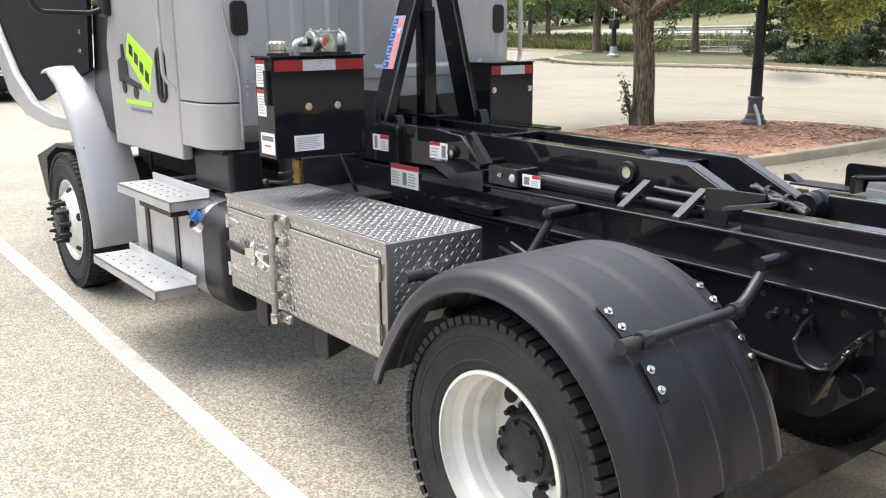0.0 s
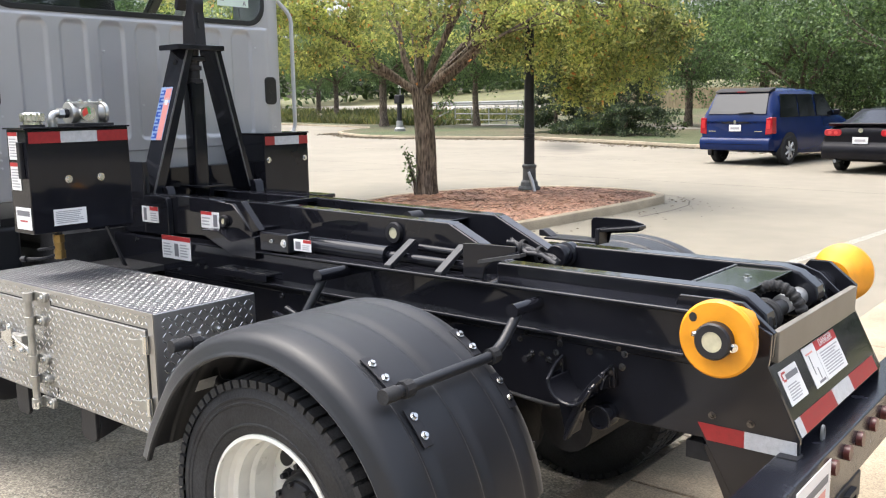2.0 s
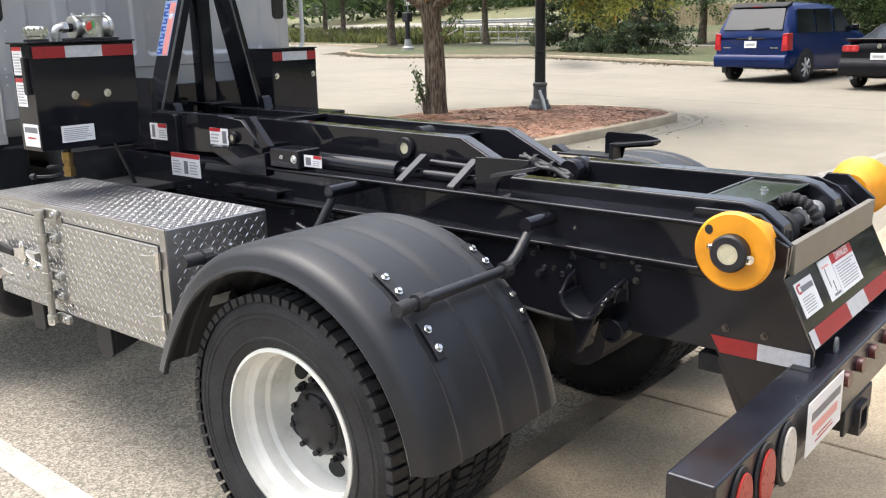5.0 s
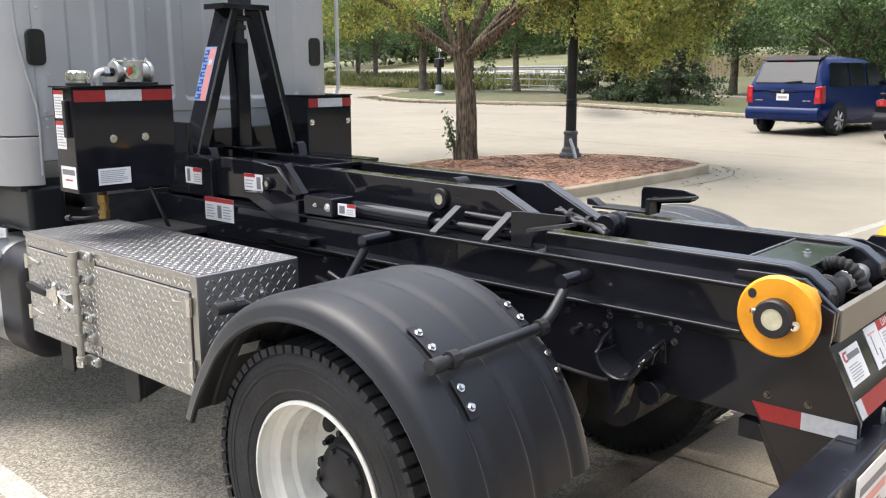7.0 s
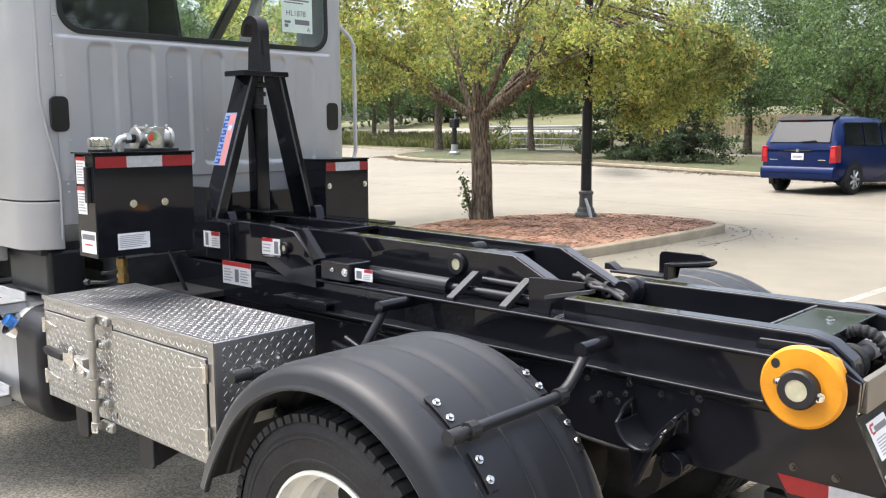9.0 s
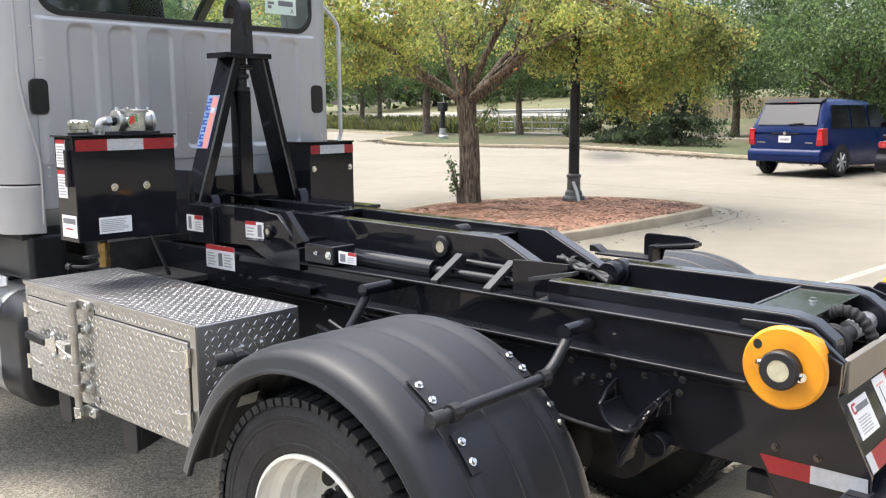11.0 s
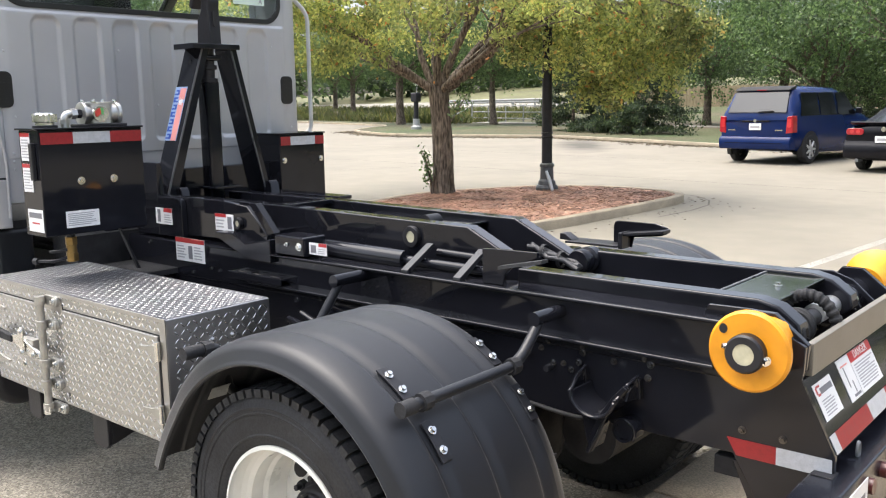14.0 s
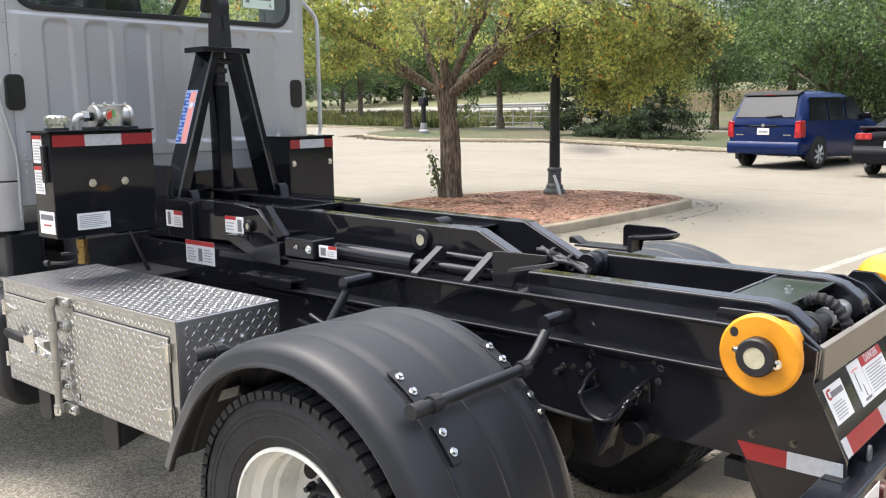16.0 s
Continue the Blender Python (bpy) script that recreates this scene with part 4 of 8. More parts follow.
def board_fence():
    """A weathered board fence in front of the road, between the verge trees."""
    fence = thing("board_fence", "weathered tan board fence on the grass bank", "fence")
    a, c = Vector((-34.0, 66.1, 0)), Vector((-10.0, 57.0, 0))
    along = (c - a).normalized()
    side = Vector((-along.y, along.x, 0))
    length = (c - a).length
    base = 1.28
    rnd = random.Random(33)
    for k in range(12):
        p = a + along * (length * k / 11)
        part("post", box(bm(), p.x - 0.06, p.x + 0.06, p.y - 0.06, p.y + 0.06, base - 0.3, base + 1.55), FENCEWOOD, fence)
    for h in (0.45, 1.2):
        p, q = a - side * 0.07 + Vector((0, 0, base + h)), c - side * 0.07 + Vector((0, 0, base + h))
        part("rail", tube(bm(), [p[:], q[:]], 0.045, seg=4), FENCEWOOD, fence)
    b = bm()
    for k in range(int(length / 0.155)):
        p = a + along * (k * 0.155) - side * 0.12
        top = base + 1.62 + rnd.uniform(-0.06, 0.05)
        q = p + along * 0.115
        n = side * 0.02
        lo = [(p - n), (q - n), (q + n), (p + n)]
        vs = [b.verts.new((v.x, v.y, base)) for v in lo] + [b.verts.new((v.x, v.y, top)) for v in lo]
        for f in ((0, 1, 5, 4), (1, 2, 6, 5), (2, 3, 7, 6), (3, 0, 4, 7), (4, 5, 6, 7)):
            b.faces.new([vs[i] for i in f])
    tagged(part("boarding", b, FENCEWOOD, fence, "upright weathered boards"), kind="stuff")


def bank_path():
    """A pale footway along the bank, past the verge trees."""
    b = bm()
    p = [b.verts.new(v) for v in ((-33.0, 62.6, 1.13), (12.0, 45.5, 1.13), (14.2, 49.6, 1.36), (-30.6, 66.3, 1.36))]
    b.faces.new(p)
    solid("bank_path", b, ROADM, "pale footway along the grass bank", "footway", "structure")


def white_rail():
    r = thing("white_rail", "pale steel rail on low posts behind the cars", "rail")
    part("beam", box(bm(), -7.5, 9.5, 42.9, 43.0, 1.62, 1.86), GALVP, r, "pale steel beam", bevel=0.01)
    for k in range(9):
        part("post", box(bm(), -7.0 + 2 * k, -6.88 + 2 * k, 43.01, 43.12, slope(-7.0 + 2 * k, 43.0) - 0.1, 1.8), GALVP, r)


GALVP = mat("pale_galvanised", (0.31, 0.315, 0.31), 0.5, metal=0.4, var=0.1)
board_fence()
bank_path()
white_rail()


def far_woods():
    rnd = random.Random(77)
    pts = []
    for k in range(520):
        a = rnd.uniform(-0.75, 0.55)
        d = rnd.uniform(150, 200)
        x, y = 2 - math.sin(0.72 + a) * d, -1.7 + math.cos(0.72 + a) * d
        top = 9 + 7 * noise.noise(Vector((a * 6, 0, 3))) + rnd.uniform(-2, 2)
        pts.append((x, y, slope(x, y) + 3.4 + rnd.uniform(0.05, 1) * top))
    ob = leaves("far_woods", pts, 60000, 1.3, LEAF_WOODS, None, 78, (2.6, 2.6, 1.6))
    tagged(ob, "dense line of green woods beyond the field", "woods", kind="stuff")


far_woods()


def unseen_woods():
    """Unseen trees added round the near side; they darken what the paint mirrors."""
    rnd = random.Random(91)
    pts = []
    for k in range(560):
        a = rnd.uniform(-2.55, 1.9)
        d = rnd.uniform(34, 48)
        x, y = 4 + math.sin(a + math.pi * 0.93) * d, -4 + math.cos(a + math.pi * 0.93) * d
        pts.append((x, y, slope(x, y) + rnd.uniform(0.0, 1) * (8 + 3 * math.sin(a * 9) + 6 * max(0, min(1, -1.3 - a)))))
    ob = leaves("woods", pts, 32000, 1.0, LEAF_GREEN, None, 92, (1.3, 1.3, 0.9))
    tagged(ob, "unseen line of green trees added for reflections in the paint", "woods", kind="stuff")


unseen_woods()


# ---- the truck: x runs back along it, y across it from the near side ----
YC = 1.244
truck = thing("hook_lift_truck", "silver medium-duty truck with a black hook-lift body, parked", "truck")


def far(y):
    return 2 * YC - y


def decal(parent, name, at, u, v, w, h, base, marks, label):
    """A thin sticker: base sheet with printed marks (u0, v0, u1, v1, material) in shares of its size."""
    at, u, v = Vector(at), Vector(u).normalized(), Vector(v).normalized()
    n = u.cross(v)
    def quad(b, u0, v0, u1, v1, t0, t1):
        q = [b.verts.new(at + u * (w * a) + v * (h * c) + n * t) for t in (t0, t1) for a, c in ((u0, v0), (u1, v0), (u1, v1), (u0, v1))]
        for f in ((3, 2, 1, 0), (4, 5, 6, 7), (0, 1, 5, 4), (1, 2, 6, 5), (2, 3, 7, 6), (3, 0, 4, 7)):
            b.faces.new([q[i] for i in f])
    b = bm()
    quad(b, 0, 0, 1, 1, 0.0, 0.002)
    ob = part(name, b, base, parent, label, smooth=0)
    prints = []
    for u0, v0, u1, v1, m in marks:
        p = bm()
        quad(p, u0, v0, u1, v1, 0.0021, 0.0028)
        prints.append((m, p))
    return ob, prints


def sticker(parent, at, u, v, w, h, marks, label, base=None, name="sticker", deep=True):
    ob, prints = decal(parent, name, at, u, v, w, h, base or WHITE, marks, label)
    for m, b in prints:
        part("print", b, m, ob if deep else parent, smooth=0)
    return ob


def text_rows(u0, u1, v0, v1, n, m, seed=0):
    rnd = random.Random(seed)
    out, step = [], (v1 - v0) / n
    for i in range(n):
        out.append((u0, v0 + i * step + step * 0.25, u0 + (u1 - u0) * rnd.uniform(0.72, 1.0), v0 + i * step + step * 0.7, m))
    return out


def bolt(parent, at, n, r=0.011, name="bolt", m=None):
    """A hexagon bolt head on its washer."""
    at, n = Vector(at), Vector(n).normalized()
    b = bm()
    cyl(b, at, at + n * 0.003, r * 1.5, seg=14)
    cyl(b, at + n * 0.003, at + n * 0.012, r, r * 0.92, seg=6)
    return part(name, b, m or CHROME, parent, "bright zinc bolt" if m is None else "dark rusty bolt", smooth=30)


# -- wheels --
TYRE_R, TYRE_W = 0.503, 0.275


def tyre_parts(w, y_out, R=0.503, n=64):
    """A lug tyre round the y axis; y_out is its outer side wall."""
    b = bm()
    s = lambda k: y_out + k * TYRE_W
    fit = lambda r: r if r < 0.36 else 0.36 + (r - 0.36) * (R - 0.36) / (TYRE_R - 0.36)
    prof = [(0.292, s(0.09)), (0.31, s(0.03)), (0.328, s(0.018)), (0.331, s(0.0)), (0.336, s(0.0)), (0.339, s(0.012)), (0.36, s(0.0)), (0.404, s(-0.004)), (0.407, s(-0.016)), (0.412, s(-0.016)), (0.415, s(-0.005)), (0.424, s(-0.003)), (0.427, s(-0.012)), (0.433, s(-0.012)), (0.436, s(0.0)), (0.465, s(0.02)), (0.482, s(0.07)), (0.486, s(0.12)), (0.487, s(0.5)),
            (0.486, s(0.88)), (0.482, s(0.93)), (0.465, s(0.98)), (0.42, s(1.005)), (0.36, s(1.0)), (0.31, s(0.97)), (0.292, s(0.91))]
    lathe(b, [(fit(r), y) for r, y in prof], "y", seg=96)
    t = part("tyre", b, RUBBER, w, "black rubber tyre with block tread", smooth=40)
    b = bm()
    for k in range(n):
        for row, (c0, c1, shift) in enumerate(((-0.005, 0.22, 0.0), (0.25, 0.47, 0.5), (0.53, 0.75, 0.15), (0.78, 1.005, 0.6))):
            a0 = 2 * math.pi * (k + shift) / n
            a1 = a0 + 2 * math.pi / n * 0.72
            skew = 0.02 if row in (1, 2) else 0.0
            q = []
            for r in (fit(0.474), R):
                for a, c, tw in ((a0, c0, 0), (a1, c0, 0), (a1, c1, skew), (a0, c1, skew)):
                    rr = r - (0.006 if (row == 0 and c == c0) or (row == 3 and c == c1) else 0)
                    q.append(b.verts.new((rr * math.cos(a + tw), s(c), rr * math.sin(a + tw))))
            for f in ((4, 5, 6, 7), (0, 1, 5, 4), (1, 2, 6, 5), (2, 3, 7, 6), (3, 0, 4, 7)):
                b.faces.new([q[i] for i in f])
    part("tread", b, RUBBER, t if w is None else w, smooth=0)


def rear_wheel():
    w = part("wheel", lathe(bm(), [(0.04, 0.16), (0.04, 0.5), (0.06, 0.5), (0.06, 0.16)], "y", seg=24), UNDER, truck)
    tyre_parts(w, -0.012, 0.487, 66)
    tyre_parts(w, 0.315, 0.487, 66)
    b = bm()
    lathe(b, [(0.286, -0.004), (0.2985, 0.0), (0.300, 0.012), (0.290, 0.018), (0.287, 0.05), (0.278, 0.066), (0.262, 0.075), (0.258, 0.12), (0.248, 0.135), (0.246, 0.175), (0.242, 0.215), (0.238, 0.25),
              (0.236, 0.28), (0.252, 0.282), (0.262, 0.29), (0.292, 0.295), (0.296, 0.06), (0.292, 0.03)][:], "y", seg=72)
    part("rim", b, CREAM, w, "cream-white painted steel rim", smooth=16)
    b = bm()
    lathe(b, [(0.12, 0.188), (0.19, 0.190), (0.215, 0.20), (0.2425, 0.212), (0.2425, 0.225), (0.12, 0.206)], "y", seg=60)
    part("disc", b, CREAM, w, "cream-white wheel disc")
    for k in range(5):
        a = 2 * math.pi * (k + 0.847) / 5
        b = bm()
        c = Vector((math.cos(a) * 0.190, 0.1885, math.sin(a) * 0.190))
        u, v = Vector((-math.sin(a), 0, math.cos(a))), Vector((math.cos(a), 0, math.sin(a)))
        ring = [b.verts.new(c + u * math.cos(i * math.pi / 10) * 0.040 + v * math.sin(i * math.pi / 10) * 0.029) for i in range(20)]
        back = [b.verts.new(q.co + Vector((0, -0.003, 0))) for q in ring]
        b.faces.new(ring), b.faces.new(back[::-1])
        for i in range(20):
            j = (i + 1) % 20
            b.faces.new((ring[i], ring[j], back[j], back[i]))
        part("hand_hole", b, DARK, w, "dark oval opening in the disc")
    b = bm()
    lathe(b, [(0.0005, 0.20), (0.135, 0.20), (0.137, 0.178), (0.122, 0.168), (0.118, 0.140), (0.110, 0.130), (0.104, 0.128), (0.102, 0.116), (0.090, 0.108), (0.0005, 0.106)], "y", seg=48)
    part("hub", b, SATIN, w, "black painted drive-axle hub")
    for k in range(10):
        a = 2 * math.pi * k / 10
        x, z = math.cos(a) * 0.143, math.sin(a) * 0.143
        b = bm()
        cyl(b, (x, 0.19, z), (x, 0.168, z), 0.019, seg=6)
        cyl(b, (x, 0.168, z), (x, 0.148, z), 0.010, seg=10)
        part("wheel_nut", b, SATIN, w)
    for k in range(8):
        a = 2 * math.pi * (k + 0.3) / 8
        x, z = math.cos(a) * 0.096, math.sin(a) * 0.096
        b = bm()
        cyl(b, (x, 0.13, z), (x, 0.098, z), 0.010, seg=6)
        part("hub_bolt", b, SATIN, w)
    return w


def front_wheel():
    w = part("wheel", lathe(bm(), [(0.04, 0.05), (0.04, 0.3), (0.06, 0.3), (0.06, 0.05)], "y", seg=24), UNDER, truck)
    tyre_parts(w, -0.012)
    b = bm()
    lathe(b, [(0.286, -0.004), (0.2985, 0.0), (0.300, 0.012), (0.290, 0.018), (0.280, 0.03), (0.27, 0.03), (0.262, 0.055), (0.29, 0.2), (0.295, 0.05)], "y", seg=64)
    part("rim", b, CREAM, w, "white painted steel rim")
    b = bm()
    lathe(b, [(0.10, -0.035), (0.165, -0.038), (0.195, -0.02), (0.235, 0.02), (0.272, 0.045), (0.272, 0.06), (0.10, -0.01)], "y", seg=60)
    part("disc", b, CREAM, w, "white bulging wheel disc")
    for k in range(5):
        a = 2 * math.pi * (k + 0.2) / 5
        c, u, v = Vector((math.cos(a) * 0.225, 0.006, math.sin(a) * 0.225)), Vector((-math.sin(a), 0, math.cos(a))), Vector((math.cos(a) * 0.7, 0.66, math.sin(a) * 0.7))
        b = bm()
        ring = [b.verts.new(c + u * math.cos(i * math.pi / 8) * 0.03 + v * math.sin(i * math.pi / 8) * 0.024) for i in range(16)]
        back = [b.verts.new(q.co + Vector((math.cos(a) * 0.003, -0.004, math.sin(a) * 0.003))) for q in ring]
        b.faces.new(ring), b.faces.new(back[::-1])
        for i in range(16):
            j = (i + 1) % 16
            b.faces.new((ring[i], ring[j], back[j], back[i]))
        part("hand_hole", b, DARK, w, "dark oval opening in the disc")
    b = bm()
    lathe(b, [(0.0005, -0.02), (0.10, -0.02), (0.10, -0.075), (0.085, -0.095), (0.0005, -0.1)], "y", seg=40)
    part("hub", b, SATIN, w, "black front hub cap")
    for k in range(10):
        a = 2 * math.pi * k / 10
        x, z = math.cos(a) * 0.143, math.sin(a) * 0.143
        b = bm()
        cyl(b, (x, -0.03, z), (x, -0.06, z), 0.02, seg=10)
        cyl(b, (x, -0.06, z), (x, -0.085, z), 0.019, 0.017, seg=10)
        cyl(b, (x, -0.085, z), (x, -0.128, z), 0.017, 0.010, seg=10)
        part("nut_cover", b, SATIN, w, "black pointed wheel-nut cover")
    return w


rear_l, front_l = rear_wheel(), front_wheel()
AXLE_Z, FRONT_X, FRONT_Z = 0.495, -4.76, 0.535
rear_l.location = (0, 0.018, AXLE_Z)
front_l.location = (FRONT_X, 0.014, FRONT_Z)
copy_thing(rear_l, pose(0, far(0.018), AXLE_Z, 0, 0, 180))
copy_thing(front_l, pose(FRONT_X, far(0.014), FRONT_Z, 0, 0, 180))


GREASY = mat("black_greasy_bolt", (0.17, 0.17, 0.175), 0.25, metal=0.9, var=0.3, scale=60)
RUSTY = mat("dark_oily_bolt", (0.10, 0.092, 0.085), 0.3, metal=0.8, var=0.3, scale=60)


# -- chassis --
def chassis():
    for y0, y1 in ((0.872, 0.95), (far(0.95), far(0.872))):
        b = bm()
        prism(b, [(y0, 0.80), (y1, 0.80), (y1, 0.815), (y0 + 0.012, 0.815), (y0 + 0.012, 0.985), (y1, 0.985), (y1, 1.0), (y0, 1.0)] if y0 < YC else
              [(y0, 0.80), (y1, 0.80), (y1, 1.0), (y0, 1.0), (y0, 0.985), (y1 - 0.012, 0.985), (y1 - 0.012, 0.815), (y0, 0.815)], "x", -5.7, 1.05)
        part("frame_rail", b, UNDER, truck, "grimy black channel frame rail", bevel=0.004)
    for x in (-5.4, -3.2, -1.2, 0.55):
        part("cross_member", box(bm(), x - 0.04, x + 0.04, 0.86, far(0.86), 0.76, 0.9), UNDER, truck, bevel=0.005)
    b = bm()
    cyl(b, (0, 0.3, AXLE_Z), (0, far(0.3), AXLE_Z), 0.075, seg=20)
    part("rear_axle", b, UNDER, truck)
    b = bm()
    lathe(b, [(0.0005, -0.2), (0.1, -0.17), (0.2, -0.08), (0.22, 0), (0.2, 0.08), (0.1, 0.17), (0.0005, 0.2)], "y", centre=(0.0, YC, AXLE_Z), seg=28)
    part("differential", b, UNDER, truck, "round black differential housing")
    for y0, y1 in ((0.50, 0.63), (far(0.63), far(0.50))):
        part("brake_drum", cyl(bm(), (0, y0, AXLE_Z), (0, y1, AXLE_Z), 0.225, seg=40), UNDER, truck, "dark round brake drum")
    part("drive_shaft", cyl(bm(), (0, YC, AXLE_Z + 0.02), (-3.4, YC, 0.75), 0.055), UNDER, truck)
    part("front_axle", box(bm(), FRONT_X - 0.05, FRONT_X + 0.05, 0.25, far(0.25), FRONT_Z - 0.12, FRONT_Z), UNDER, truck, bevel=0.01)
    for y in (0.72, far(0.72)):
        for k in range(5):
            b = bm()
            n, half = 10, 0.52 - 0.08 * k
            pts = []
            for i in range(n + 1):
                f = -1 + 2 * i / n
                pts.append((half * f, 0.60 + 0.02 * k * -1 + 0.13 * f * f * (half / 0.72) ** 2))
            outline = pts + [(p, q - 0.014) for p, q in pts[::-1]]
            prism(b, outline, "y", y - 0.045, y + 0.045)
            part("leaf_spring", b, UNDER, truck)
    # brake chambers, tanks and pipes below the rails
    for x, y, r, ln in ((-0.32, 0.95, 0.09, 0.16), (-0.32, far(0.95), 0.09, 0.16)):
        part("brake_chamber", cyl(bm(), (x, y, 0.62), (x - ln, y, 0.68), r), UNDER, truck)
    part("air_tank", cyl(bm(), (0.5, 1.0, 0.66), (0.5, far(1.0), 0.66), 0.11), UNDER, truck)
    for k, (y, z) in enumerate(((0.98, 0.84), (1.0, 0.82))):
        part("pipe", tube(bm(), bend([(-2.3, y, z + 0.02), (-1.4, y, z), (-0.6, y, z + 0.015 * k), (0.3, y, z - 0.02), (1.0, y, z)], 0.1), 0.012), UNDER, truck)
    # spring hanger: a saddle casting on the web, with a curved blade below it
    arc = lambda cx, cz, rx, rz, a0, a1, n: [(cx + rx * math.cos(radians(a0 + (a1 - a0) * i / n)), cz + rz * math.sin(radians(a0 + (a1 - a0) * i / n))) for i in range(n + 1)]
    b = bm()
    prism(b, arc(0.687, 0.930, 0.086, 0.086, 185, 355, 14) + arc(0.687, 0.930, 0.073, 0.073, 355, 185, 14), "y", 0.70, 0.834)
    part("spring_saddle", b, BLACK, truck, "black curved saddle casting", bevel=0.004)
    for x0, x1 in ((0.578, 0.605), (0.766, 0.800)):
        b = bm()
        prism(b, [(x0, 0.90), (x0 + 0.004, 0.965), (x0 + 0.013, 0.975), (x1 - 0.004, 0.965), (x1, 0.90)], "y", 0.805, 0.834)
        prism(b, [(0.834, 0.968), (0.80, 0.962), (0.755, 0.94), (0.735, 0.91), (0.834, 0.89)], "x", (x0 + x1) / 2 - 0.006, (x0 + x1) / 2 + 0.006)
        part("saddle_ear", b, BLACK, truck, "black bolted ear of the saddle", bevel=0.004)
    b = bm()
    prism(b, [(0.800, 0.955), (0.765, 0.915), (0.735, 0.86), (0.705, 0.79), (0.672, 0.722), (0.655, 0.722), (0.672, 0.79), (0.705, 0.862), (0.745, 0.92), (0.785, 0.965)], "y", 0.72, 0.745)
    part("hanger_blade", b, BLACK, truck, "curved black blade under the saddle", bevel=0.004)
    b = bm()
    prism(b, [(0.612, 0.875), (0.70, 0.85), (0.668, 0.725), (0.650, 0.722)], "y", 0.745, 0.82)
    part("hanger_plate", b, BLACK, truck, "tapered black bracket under the saddle", bevel=0.006)
    b = bm()
    lathe(b, [(0.0005, 0.775), (0.026, 0.775), (0.028, 0.765), (0.036, 0.765), (0.040, 0.771), (0.040, 0.84), (0.0005, 0.84)], "y", centre=(0.762, 0, 0.800), seg=28)
    part("hanger_bush", b, BLACK, truck, "round black bush end")
    for x, y, z in ((0.590, 0.80, 0.952), (0.783, 0.80, 0.952), (0.575, 0.834, 1.03), (0.80, 0.834, 1.03), (0.69, 0.834, 1.0), (1.117, 0.834, 0.868), (1.236, 0.834, 0.866)):
        bolt(truck, (x, y, z), (0, -1, 0), 0.008, m=RUSTY)
    for x in (0.64, 0.69):
        bolt(truck, (x, 0.75, 0.848), (0, 0, 1), 0.007)
    rim = [(0.687 + 0.080 * math.cos(radians(w)), 0.70, 0.930 + 0.080 * math.sin(radians(w))) for w in range(188, 353, 11)]
    part("saddle_rim", tube(bm(), [(0.595, 0.815, 0.972), (0.598, 0.76, 0.955)] + rim + [(0.778, 0.76, 0.955), (0.785, 0.815, 0.972)], 0.0065, seg=10), BLACK, truck, "rounded glossy lip of the saddle")
    part("blade_edge", tube(bm(), [(0.795, 0.735, 0.955), (0.760, 0.728, 0.912), (0.728, 0.722, 0.858), (0.700, 0.718, 0.79), (0.668, 0.716, 0.725)], 0.006, seg=10), BLACK, truck, "glossy edge of the blade")
    part("bush_lip", tube(bm(), [(0.762 + 0.042 * math.cos(radians(w)), 0.765, 0.800 + 0.042 * math.sin(radians(w))) for w in range(-30, 150, 15)], 0.005, seg=8), BLACK, truck)
    for k, (x, z) in enumerate(((0.575, 1.010), (0.560, 0.975), (0.820, 1.012), (0.812, 0.968), (0.44, 1.03), (0.46, 0.955), (0.53, 0.945))):
        bolt(truck, (x, 0.833, z), (0, -1, 0), 0.0085, m=GREASY)
    part("brake_pipe", tube(bm(), bend([(0.30, 0.80, 0.815), (0.48, 0.80, 0.80), (0.58, 0.815, 0.79), (0.62, 0.83, 0.80)], 0.04), 0.007), UNDER, truck, "thin black pipe")


chassis()


# -- hook-lift frame --
def rail(x0, x1, y0, y1, z0, z1, name, lip=0.0, label="gloss black steel rail", m=None):
    b = bm()
    box(b, x0, x1, y0, y1, z0, z1)
    if lip:
        box(b, x0, x1, y0 - lip, y1 + lip * 0.2, z1 - 0.012, z1 + 0.002)
    return part(name, b, m or BLACK, truck, label, bevel=0.012)


